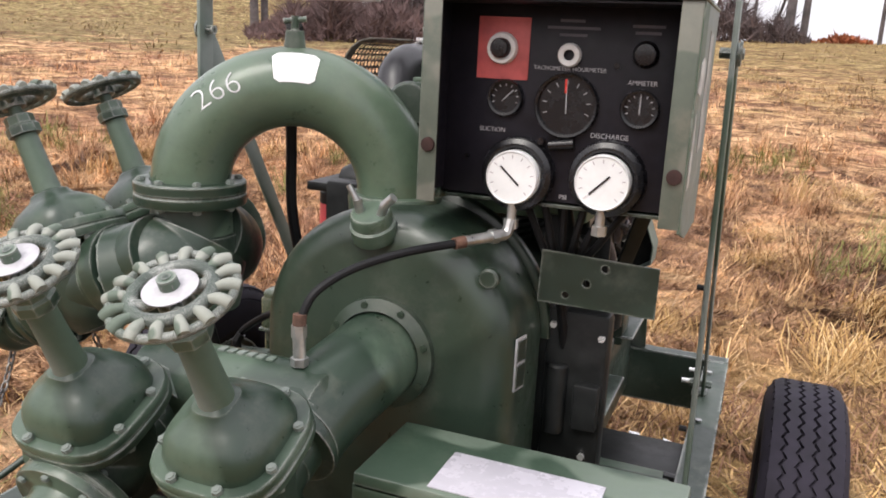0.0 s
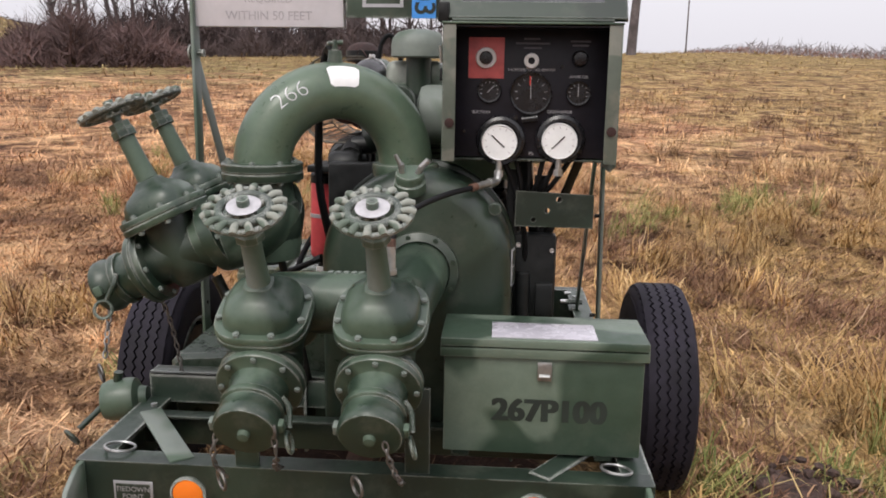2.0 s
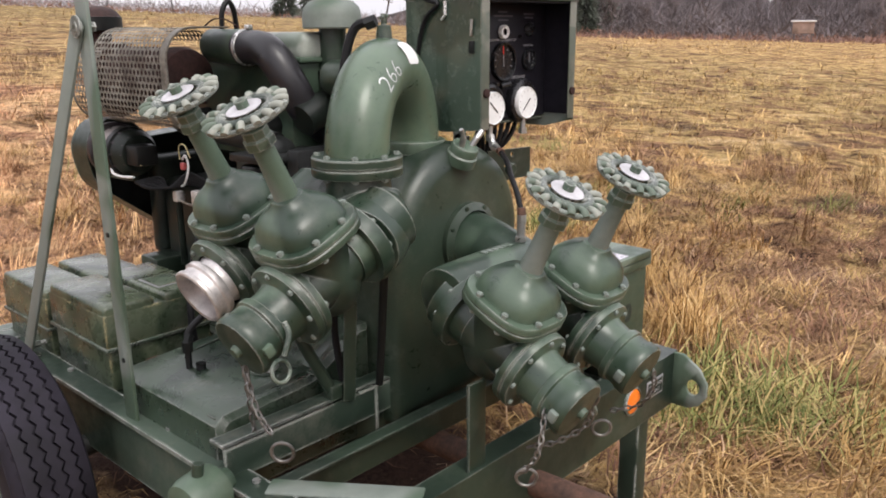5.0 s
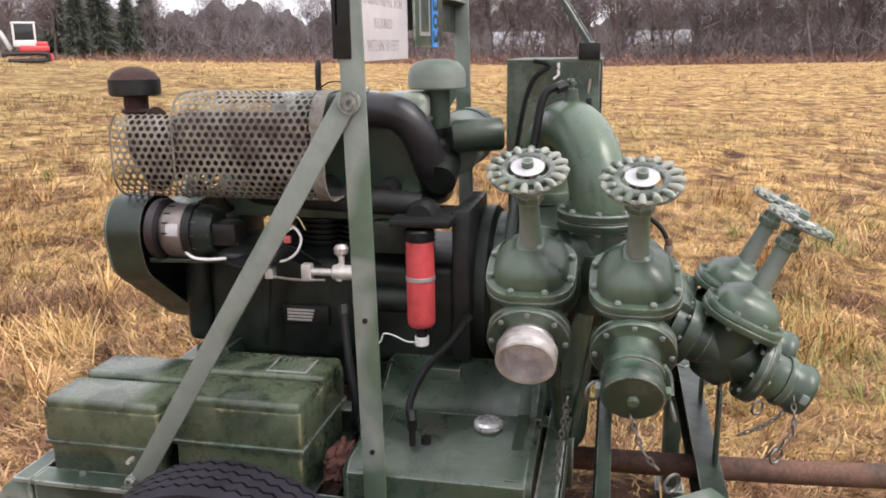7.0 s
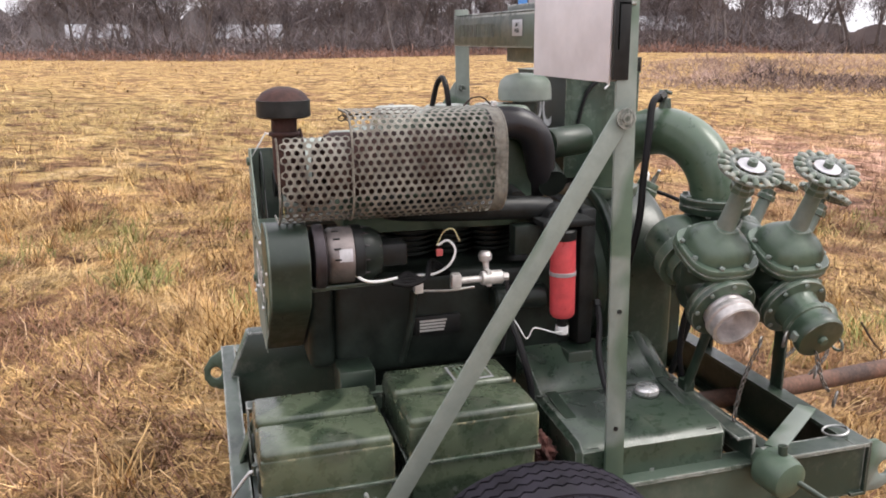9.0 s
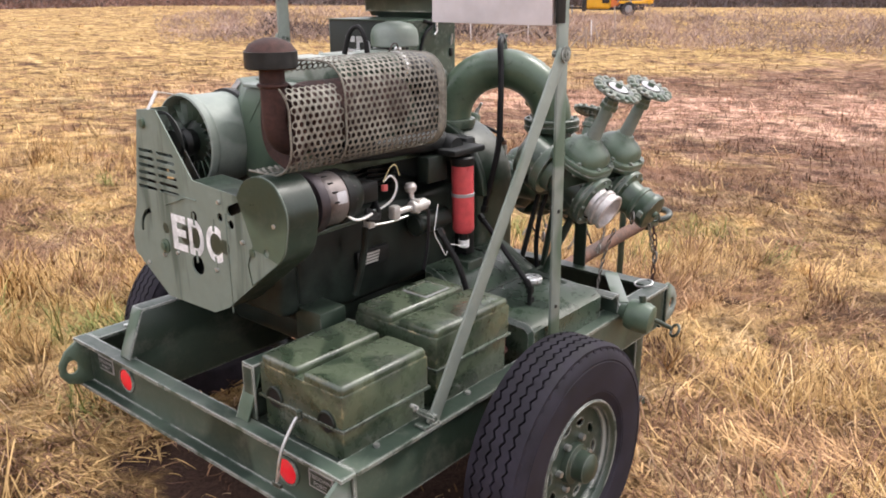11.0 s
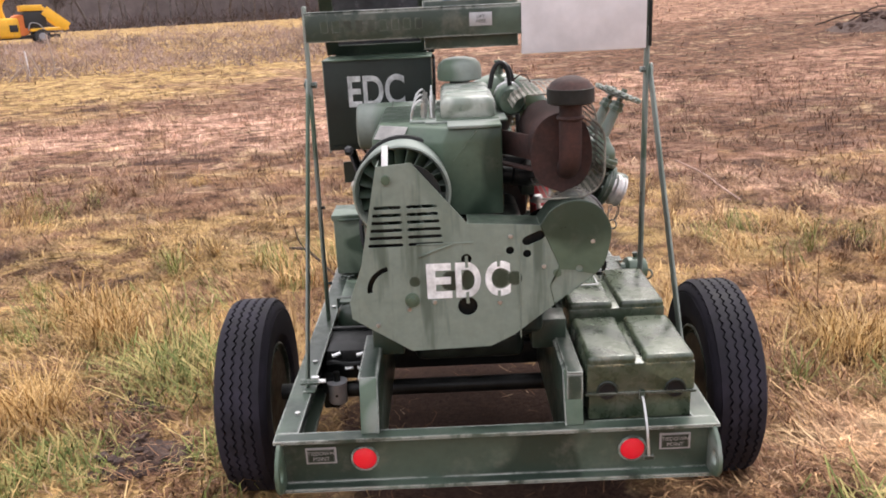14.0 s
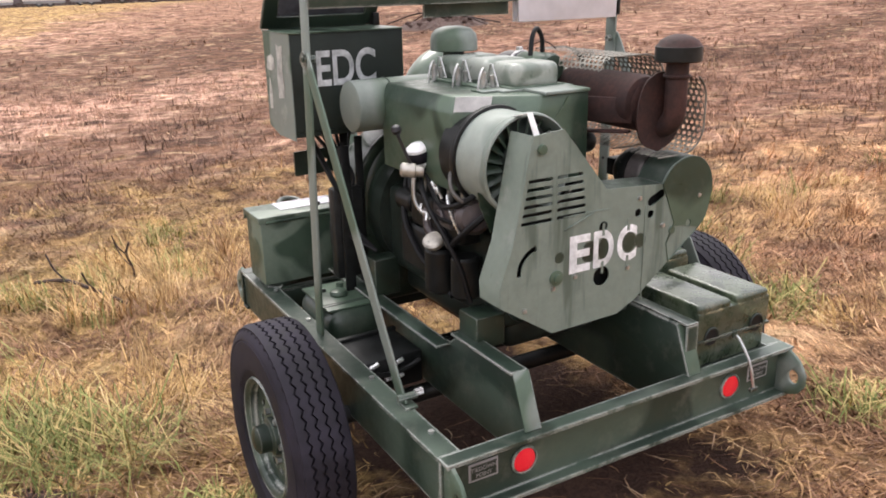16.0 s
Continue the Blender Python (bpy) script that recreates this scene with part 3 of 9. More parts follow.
rng = np.random.default_rng(7)
THATCH = grass_material("thatch_blades", [(0.0, (0.30, 0.26, 0.235)), (0.4, (0.66, 0.63, 0.60)), (0.8, (0.98, 0.96, 0.93)), (1.0, (1.22, 1.21, 1.18))])
STRAW = grass_material("straw_blades", [(0.0, (0.52, 0.45, 0.40)), (0.45, (0.86, 0.84, 0.80)), (0.88, (1.08, 1.09, 1.08)), (1.0, (1.28, 1.36, 1.46))])
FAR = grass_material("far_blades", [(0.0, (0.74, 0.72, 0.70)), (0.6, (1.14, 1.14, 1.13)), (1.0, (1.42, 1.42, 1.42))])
GREEN = grass_material("green_blades", [(0.0, (0.11, 0.13, 0.035)), (0.5, (0.22, 0.235, 0.075)), (1.0, (0.40, 0.36, 0.15))], False)
LITTER = grass_material("litter_blades", [(0.0, (0.085, 0.042, 0.028)), (0.45, (0.215, 0.108, 0.066)), (0.85, (0.36, 0.205, 0.125)), (1.0, (0.56, 0.40, 0.27))], False)
DARKWEED = grass_material("dark_weeds", [(0.0, (0.085, 0.055, 0.045)), (1.0, (0.26, 0.165, 0.125))], False)


def inside(x, y, m=0.0):
    return (np.abs(x) < 0.60 + m) & (np.abs(y) < 0.9 + m)


def greenish(x, y):
    return patches(x, y, 1.7) + 0.10 * np.sin(7 * x + 3 * y)


def mown(x, y):
    """Thin, short growth on the bare ground to the south."""
    return (patches(x, y) * 0.6 - 0.09 * y - 0.02 * x) > 0.62


grass_field("grass", "short brown thatch under the matted grass", THATCH, rng, 16000, 0.4, 6.5, 12, (0.04, 0.14), (0.004, 0.009), (0.05, 0.5), lambda x, y: ~inside(x, y, -0.05), 0.09, 0.6, 0.4)
grass_field("grass", "long matted straw-coloured grass lying over the field", STRAW, rng, 5200, 0.5, 6.8, 14, (0.10, 0.30), (0.003, 0.0065), (0.02, 0.42), lambda x, y: ~inside(x, y, 0.05) & ((patches(x + 0.4 * np.sin(2.3 * y), y, 3.4) > 0.52) | (rng.uniform(size=len(x)) < 0.12)) & ~(mown(x, y) & (rng.uniform(size=len(x)) < 0.75)), 0.06, 0.45, 0.75, 0.8)
grass_field("grass", "upright tufts of pale straw", STRAW, rng, 900, 1.0, 8.0, 24, (0.14, 0.32), (0.003, 0.006), (0.5, 1.2), lambda x, y: (patches(x, y, 2.3) > 0.66) & ~inside(x, y, 0.15) & ~mown(x, y), 0.045, 0.3, 0.5, 0.4)
grass_field("grass", "dead litter on the darkened ground under the trailer", LITTER, rng, 200, 0.0, 1.2, 6, (0.05, 0.18), (0.003, 0.006), (0.02, 0.2), lambda x, y: inside(x, y), 0.08, 0.5, 0.2)
grass_field("grass", "reddish-brown dead litter matted between the tufts", LITTER, rng, 7500, 0.75, 7.5, 14, (0.05, 0.17), (0.003, 0.007), (0.08, 0.55), lambda x, y: (patches(x + 0.4 * np.sin(2.3 * y), y, 3.4) < 0.53) & ~inside(x, y, -0.02), 0.085, 0.6, 0.5, 0.6)
grass_field("grass", "trodden brown litter round the trailer", LITTER, rng, 3200, 0.9, 3.6, 13, (0.05, 0.18), (0.003, 0.007), (0.10, 0.70), lambda x, y: (y > -1.3) & (patches(y + 0.3 * np.sin(3.1 * x), x, 2.9) < 0.56) & ~inside(x, y, 0.03), 0.085, 0.6, 0.5, 0.6)
grass_field("grass", "green tufts of living grass among the straw", GREEN, rng, 1300, 1.0, 8.0, 30, (0.10, 0.26), (0.003, 0.007), (0.3, 1.1), lambda x, y: (greenish(x, y) > 0.77) & ~inside(x, y, 0.1) & ~mown(x, y), 0.07, 0.4, 0.5, 0.6)
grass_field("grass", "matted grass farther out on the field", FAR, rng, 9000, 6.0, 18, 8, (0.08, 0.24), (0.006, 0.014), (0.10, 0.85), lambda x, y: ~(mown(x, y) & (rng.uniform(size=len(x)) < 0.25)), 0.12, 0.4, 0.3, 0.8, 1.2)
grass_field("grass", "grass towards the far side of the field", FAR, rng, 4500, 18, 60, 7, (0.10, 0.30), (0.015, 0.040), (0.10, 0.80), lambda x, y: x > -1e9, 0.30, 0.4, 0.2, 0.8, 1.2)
grass_field("grass", "dark dead weed stalks standing in the field", DARKWEED, rng, 1000, 4.5, 28, 14, (0.05, 0.15), (0.005, 0.012), (0.3, 1.2), lambda x, y: (np.abs(y + 0.6 * x) > 3) & (patches(x, y, 0.7) > 0.42) & ((x < 4) | (np.abs(y) > x)), 0.06, 0.4, 0.2, 0.3)
grass_field("grass", "tussocks of dry grass with blades fanning out", STRAW, rng, 1000, 1.1, 8.5, 56, (0.12, 0.32), (0.003, 0.0065), (0.20, 1.0), lambda x, y: (greenish(y, x) > 0.46) & ~inside(x, y, 0.15) & ~mown(x, y), 0.03, 0.35, 0.0, 0.9, 3.0)
grass_field("grass", "half-green tussocks of grass with blades fanning out", GREEN, rng, 200, 1.2, 8.0, 36, (0.12, 0.32), (0.003, 0.0065), (0.35, 1.1), lambda x, y: (greenish(x, y) > 0.55) & ~inside(x, y, 0.15) & ~mown(x, y), 0.03, 0.35, 0.0, 0.9, 3.0)
GOLD = grass_material("golden_blades", [(0.0, (0.20, 0.112, 0.045)), (0.35, (0.40, 0.245, 0.096)), (0.8, (0.55, 0.36, 0.155)), (1.0, (0.72, 0.54, 0.31))], False)
grass_field("grass", "thick golden tussocks of dead grass arching to one side", GOLD, rng, 380, 1.3, 7.5, 110, (0.18, 0.36), (0.003, 0.006), (0.12, 0.62), lambda x, y: (patches(x, y, 3.1) > 0.52) & ~inside(x, y, 0.35) & ~mown(x, y), 0.07, 0.3, 0.75, 1.2, 1.0)
for spot, blades in (((2.05, -1.35), 260), ((2.35, -1.75), 200), ((-1.75, -0.55), 220), ((1.95, 0.75), 200), ((2.55, 0.35), 160), ((2.0, -0.25), 160)):
    grass_field("grass", "thick golden tussock of dead grass arching outwards", GOLD, rng, blades, 0.0, 0.14, 3, (0.20, 0.36), (0.003, 0.006), (0.25, 0.85), lambda x, y: x > -9, 0.03, 0.3, 0.0, 1.25, 3.0, spot)
MEADOW = grass_material("meadow_blades", [(0.0, (0.09, 0.115, 0.030)), (0.40, (0.21, 0.235, 0.075)), (0.65, (0.40, 0.35, 0.14)), (1.0, (0.60, 0.44, 0.21))], False)
for spot, reach, blades, long in (((1.70, 0.02), 0.12, 190, 0.20), ((1.50, 0.22), 0.08, 90, 0.16), ((1.40, -0.62), 0.24, 330, 0.38), ((1.62, -0.95), 0.20, 220, 0.36), ((2.30, 0.62), 0.12, 150, 0.34),
                                  ((1.82, 0.20), 0.10, 120, 0.20), ((1.02, 0.10), 0.10, 120, 0.22), ((-1.25, 0.75), 0.12, 130, 0.24), ((3.1, 1.3), 0.14, 150, 0.30), ((-1.9, -0.1), 0.14, 140, 0.26)):
    grass_field("grass", "lush green tuft of grass among the dead straw", MEADOW, rng, blades // 2, 0.0, reach * 1.2, 3, (long * 0.5, long), (0.003, 0.008), (0.1, 0.72), lambda x, y: x > -9, 0.04, 0.4, 0.3, 1.1, 1.6, spot)
STUBBLE = grass_material("stubble_blades", [(0.0, (0.26, 0.23, 0.21)), (0.4, (0.70, 0.68, 0.66)), (0.75, (1.15, 1.14, 1.12)), (1.0, (1.6, 1.66, 1.7))])
grass_field("grass", "short pale and dark stubble on the mown ground", STUBBLE, rng, 9000, 3.5, 22, 7, (0.06, 0.20), (0.006, 0.014), (0.1, 1.0), lambda x, y: mown(x, y), 0.10, 0.5, 0.2, 0.5)


# ---- heaps of scraped soil, brush pile, fallen sticks ----
def soil_material():
    m, n, l, b = material("scraped_soil")
    t = noise_node(n, l, 18, 7, 0.75, distort=1.0)
    r = ramp(n, l, t.outputs[0], [(0.3, (0.022, 0.014, 0.012)), (0.55, (0.085, 0.050, 0.040)), (0.75, (0.20, 0.125, 0.090))])
    l.new(r.outputs[0], b.inputs["Base Color"])
    b.inputs["Roughness"].default_value = 0.95
    bump(n, l, b, t.outputs[0], 0.9, 0.02)
    return m


SOIL = soil_material()


def soil_heap(x, y, radius, height, seed, label):
    """A low ragged mound of clods that runs out into the ground."""
    g = np.random.default_rng(seed)
    base = thing("soil_heap", (x, y, float(ground_z(x, y))), label, "soil heap", "heaps of scraped soil")
    n = 22
    bm = bmesh.new()
    rows = []
    bumps = g.normal(0, 1, (n + 1, n + 1))
    for i in range(n + 1):
        row = []
        for j in range(n + 1):
            u, v = (i / n - 0.5) * 2, (j / n - 0.5) * 2
            d = math.hypot(u, v)
            px, py = x + u * radius + g.normal(0, radius * 0.02), y + v * radius * 0.8 + g.normal(0, radius * 0.02)
            up = max(0.0, 1 - d ** 1.5) * height * (0.75 + 0.35 * math.sin(3 * u + seed) * math.cos(4 * v)) + bumps[i, j] * height * 0.12 * max(0, 1.1 - d)
            row.append(bm.verts.new((px, py, float(ground_z(px, py)) - 0.02 + up)))
        rows.append(row)
    for i in range(n):
        for j in range(n):
            if math.hypot(i / n - 0.5, j / n - 0.5) < 0.52:
                bm.faces.new((rows[i][j], rows[i + 1][j], rows[i + 1][j + 1], rows[i][j + 1]))
    for v in [v for v in bm.verts if not v.link_faces]:
        bm.verts.remove(v)
    mound = part("mound", bm, SOIL, base, smooth=False)
    for k in range(26):
        a, q = g.uniform(0, 2 * math.pi), radius * 0.9 * math.sqrt(g.uniform(0, 1))
        px, py = x + q * math.cos(a), y + q * 0.8 * math.sin(a)
        c = bmesh.new()
        bmesh.ops.create_icosphere(c, subdivisions=1, radius=radius * g.uniform(0.03, 0.085))
        for v in c.verts:
            v.co = Vector((v.co.x * g.uniform(0.7, 1.3), v.co.y * g.uniform(0.7, 1.3), v.co.z * g.uniform(0.5, 1.0)))
        lift = max(0.0, 1 - (q / radius) ** 1.5) * height * 0.85
        bmesh.ops.translate(c, verts=c.verts, vec=(px, py, float(ground_z(px, py)) + lift))
        part("clod", c, SOIL, mound, smooth=False)


soil_heap(1.38, 0.10, 0.30, 0.07, 3, "dark scraped soil with clods beside the wheel")
soil_heap(1.62, -0.42, 0.22, 0.05, 4, "small dark patch of scraped soil in the grass")
soil_heap(8.9, 10.4, 1.1, 0.10, 5, "low dark patch of scraped soil in the field")
soil_heap(-3.0, 1.6, 0.3, 0.05, 8, "small dark patch of scraped soil in the grass")


def fallen_branch(points, r, label, mat):
    t = thing("fallen_branch", points[0], label, "branch", "fallen sticks")
    pts = [(x, y, float(ground_z(x, y)) + z) for x, y, z in points]
    part("stick", tube(pts, r, 6, 4), mat, t)
    for k in (1, 2):
        p = Vector(pts[k])
        part("twig", tube([p, p + Vector((0.05, 0.04 * (-1) ** k, 0.07)), p + Vector((0.08, 0.09 * (-1) ** k, 0.16))], r * 0.55, 5, 3), mat, t)


DARKSTICK = plain("weathered_stick", (0.055, 0.036, 0.030), 0.9, 0.0, 0.4, 20)
PALESTICK = plain("bleached_stalk", (0.34, 0.22, 0.17), 0.9, 0.0, 0.3, 20)
fallen_branch([(1.36, -3.10, 0.05), (1.20, -2.85, 0.09), (1.05, -2.62, 0.06), (0.93, -2.40, 0.03)], 0.011, "dark dead branch lying in the grass", DARKSTICK)
fallen_branch([(0.80, -2.85, 0.0), (0.81, -2.80, 0.10), (0.84, -2.78, 0.20), (0.82, -2.75, 0.28)], 0.007, "dead stalk standing in the grass", DARKSTICK)
fallen_branch([(-2.46, -4.04, 0.03), (-2.50, -4.7, 0.05), (-2.52, -5.3, 0.07), (-2.40, -5.9, 0.12)], 0.010, "thin pale dead stalk lying on the grass", PALESTICK)
fallen_branch([(-14.0, -29.0, 0.1), (-15.0, -28.0, 0.5), (-16.0, -26.8, 0.4), (-17.2, -25.4, 0.1)], 0.03, "dead branch in a far brush pile", DARKSTICK)
fallen_branch([(-15.2, -29.0, 0.1), (-15.6, -27.6, 0.7), (-15.9, -26.4, 0.5), (-16.3, -25.0, 0.1)], 0.025, "dead branch in a far brush pile", DARKSTICK)
soil_heap(-15.6, -27.2, 2.0, 0.6, 9, "far pile of dark soil and brush")


# ---- trailer frame ----
def build_trailer():
    t = thing("trailer_frame", (0, 0, 0.235), "dark green welded steel trailer frame with worn edges", "trailer")
    # long side rails and end beams: bent channel sections
    for s in (-1, 1):
        sec = [(0.590, 0.235), (0.640, 0.235), (0.640, 0.388), (0.652, 0.388), (0.652, 0.396), (0.585, 0.396), (0.585, 0.388), (0.632, 0.388), (0.632, 0.243), (0.590, 0.243)]
        part("side_rail", plate([(s * x, z) for x, z in sec], [], 1.676, (0, -0.023, 0), (1, 0, 0), (0, 0, 1), 0.0012), M_FRAME, t, angle=25)
        for y in (-0.55, -0.2, 0.33, 0.70):
            part("bolt", rod((s * 0.605, y, 0.395), (s * 0.605, y, 0.404), 0.009, seg=6), M_STEEL, t, "bright bolt head on the rail")
    for s in (-1, 1):
        y = -0.87 if s < 0 else 0.826
        sec = [(0.820, 0.235), (0.870, 0.235), (0.870, 0.397), (0.812, 0.397), (0.812, 0.389), (0.862, 0.389), (0.862, 0.243), (0.820, 0.243)]
        if s > 0:
            # the rear channel opens outwards: wide flanges above and below the web
            sec = [(0.818, 0.226), (0.865, 0.226), (0.865, 0.234), (0.826, 0.234), (0.826, 0.389), (0.865, 0.389), (0.865, 0.397), (0.818, 0.397)]
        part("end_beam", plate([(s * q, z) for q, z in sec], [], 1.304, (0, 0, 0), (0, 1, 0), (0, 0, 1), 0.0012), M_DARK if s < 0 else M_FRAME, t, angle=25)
        for e in (-1, 1):
            # tie-down ear with an oval hole
            ear = [(0, 0.0), (0.05, 0.0), (0.085, 0.015), (0.105, 0.045), (0.105, 0.085), (0.08, 0.125), (0.03, 0.158), (0, 0.158)]
            hole = circle(0.064, 0.066, 0.022, 18, 0.026)
            part("tie_down_ear", plate(ear, [hole], 0.012, (e * 0.636, y, 0.237), (0, s, 0), (0, 0, 1), 0.0015), M_PALE, t, "tie-down ear with an oval hole", angle=50)
    # reflectors and data plates
    for x, y, z, mat, lab in ((0.391, 0.826, 0.312, M_REDLENS, "round red reflector"), (-0.406, 0.826, 0.307, M_REDLENS, "round red reflector"),
                              (-0.391, -0.87, 0.328, M_AMBER, "round amber reflector"), (0.391, -0.87, 0.328, M_AMBER, "round amber reflector")):
        s = 1 if y > 0 else -1
        ref = part("reflector", lathe([(0, 0.013), (0.020, 0.012), (0.034, 0.008), (0.037, 0.004), (0.037, 0), (0, 0)], (x, y, z), (0, s, 0), 28), mat, t, lab)
        part("rim", lathe([(0.037, 0.0), (0.037, 0.009), (0.042, 0.007), (0.043, 0.0)], (x, y, z), (0, s, 0), 28), M_FRAME, ref)
    for x, y, s in ((0.521, 0.826, 1), (-0.533, 0.826, 1), (-0.52, -0.87, -1), (0.52, -0.87, -1)):
        pl = part("data_plate", box((x - 0.046, min(y, y + s * 0.003), 0.298), (x + 0.046, max(y, y + s * 0.003), 0.352), 0.001), M_PLATE, t, "pale-edged tie-down data plate")
        part("plate_field", box((x - 0.040, min(y + s * 0.003, y + s * 0.0045), 0.304), (x + 0.040, max(y + s * 0.003, y + s * 0.0045), 0.346), 0), M_DARK, pl)
        for k, word in enumerate(("TIEDOWN", "POINT")):
            part("lettering", letters(word, 0.017, (x, y + s * 0.0052, 0.333 - 0.018 * k), (-s, 0, 0), (0, 0, 1), 0.0003), M_PLATE, pl)
    # raised front cross member with diagonals to the front beam
    part("cross_member", join(box((-0.640, -0.492, 0.385), (0.30, -0.484, 0.470), 0.002), box((-0.640, -0.492, 0.462), (0.30, -0.435, 0.470), 0.002)), M_FRAME, t)
    part("cross_member", join(box((-0.63, -0.565, 0.30), (0.63, -0.557, 0.392), 0.002), box((-0.63, -0.6, 0.385), (0.63, -0.557, 0.392), 0.002)), M_DARK, t)
    part("diagonal_brace", bar((-0.60, -0.585, 0.398), (-0.41, -0.85, 0.398), 0.055, 0.008), M_PALE, t)
    part("diagonal_brace", bar((0.60, -0.585, 0.398), (0.40, -0.85, 0.398), 0.055, 0.008), M_FRAME, t)
    for x in (-0.575, 0.575):
        part("lift_ring", ring((x, -0.810, 0.405), (0.1, 0.15, 1), 0.034, 0.0035), M_STEEL, t, "loose wire ring on the frame")
    # front manifold stand
    for x in (-0.255, 0.13):
        part("stand_post", box((x - 0.028, -0.862, 0.397), (x + 0.028, -0.854, 0.60), 0.002), M_DARK, t)
    # engine skid rails
    for x, f in ((0.345, 1), (-0.21, -1)):
        web = [(-0.50, 0.262), (0.816, 0.262), (0.816, 0.399), (0.838, 0.399), (0.778, 0.546), (0.47, 0.546), (0.36, 0.465), (-0.50, 0.465)]
        part("skid_rail", plate(web, [], 0.008, (x, 0, 0), (0, 1, 0), (0, 0, 1), 0.001), M_FRAME, t, angle=50)
        lo, hi = sorted((x, x + f * 0.055))
        part("skid_flange", join(box((lo, 0.46, 0.542), (hi, 0.776, 0.549), 0.002), box((lo, -0.50, 0.460), (hi, 0.37, 0.467), 0.002)), M_FRAME, t)
        part("skid_post", bar((x + f * 0.025, 0.838, 0.399), (x + f * 0.025, 0.777, 0.548), 0.05, 0.006, 0.002, (0, 1, 0.4)), M_PALE, t)
    # black, not frame green: shade of the cavity below the engine, in colour
    part("mid_beam", box((-0.63, 0.03, 0.24), (0.63, 0.08, 0.33), 0.004), M_BLACK, t)
    part("battery_tray", join(box((-0.625, 0.10, 0.378), (-0.235, 0.812, 0.386), 0.002), box((-0.242, 0.10, 0.386), (-0.235, 0.812, 0.47), 0.002)), M_DARK, t)
    part("upright_plate", join(box((-0.262, 0.806, 0.386), (-0.215, 0.813, 0.548), 0.002), box((-0.262, 0.42, 0.549), (-0.215, 0.813, 0.556), 0.002)), M_FRAME, t)
    # axle, towing pole, lunette, jack leg
    part("axle", join(rod((-0.76, 0.206, 0.226), (0.76, 0.206, 0.226), 0.030), box((-0.60, 0.145, 0.180), (-0.54, 0.265, 0.30), 0.006), box((0.54, 0.145, 0.180), (0.60, 0.265, 0.30), 0.006)), M_BLACK, t)
    pole = part("towing_pole", tube([(-0.06, 0.0, 0.27), (-0.05, -0.9, 0.275), (-0.02, -1.5, 0.285), (-0.01, -1.96, 0.30)], 0.033, 16, 4), M_POLE, t, "rust-brown tubular towing pole")
    part("lunette_ring", ring((-0.01, -2.10, 0.31), (0, 0.25, 1), 0.062, 0.017, 28, 10), M_DARK, pole, "dark lunette ring")
    part("coupler", join(box((-0.055, -2.03, 0.268), (0.035, -1.90, 0.34), 0.012), rod((-0.055, -1.95, 0.33), (0.035, -1.95, 0.33), 0.018)), M_DARK, pole)
    for bm in chain([(-0.07, -1.93, 0.29), (-0.10, -1.90, 0.20), (-0.12, -1.86, 0.06), (-0.13, -1.82, -0.08)], 0.03, 0.004):
        part("chain_link", bm, M_RUST, pole)
    part("jack_leg", join(rod((0.055, -1.82, -0.20), (0.055, -1.82, 0.40), 0.017), lathe([(0, 0), (0.05, 0), (0.05, 0.01), (0.018, 0.022)], (0.055, -1.82, -0.22))), M_DARK, pole)
    for x in (-0.545, 0.52):
        part("front_leg", join(box((x - 0.03, -0.845, -0.11), (x + 0.03, -0.785, 0.24), 0.005), box((x - 0.05, -0.865, -0.17), (x + 0.05, -0.765, -0.105), 0.004)), M_FRAME, t, "square front support leg")
    # wheels
    for s in (-1, 1):
        build_wheel(t, s)
    # side junction with dangling plug on the west rail
    plug = part("inlet_plug", lathe([(0, 0.0), (0.026, 0.0), (0.030, 0.02), (0.052, 0.03), (0.056, 0.045), (0.056, 0.095), (0.050, 0.115), (0.03, 0.122), (0, 0.122)], (-0.642, -0.50, 0.405), (-1, -0.15, -0.12), 28), M_PAINT, t, "green screw plug on the side rail")
    part("plug_arm", join(rod((-0.74, -0.52, 0.40), (-0.79, -0.60, 0.345), 0.008), ring((-0.80, -0.62, 0.33), (0.3, 0.4, 0.3), 0.022, 0.005), rod((-0.72, -0.515, 0.44), (-0.715, -0.515, 0.475), 0.012)), M_DARK, plug)
    return t


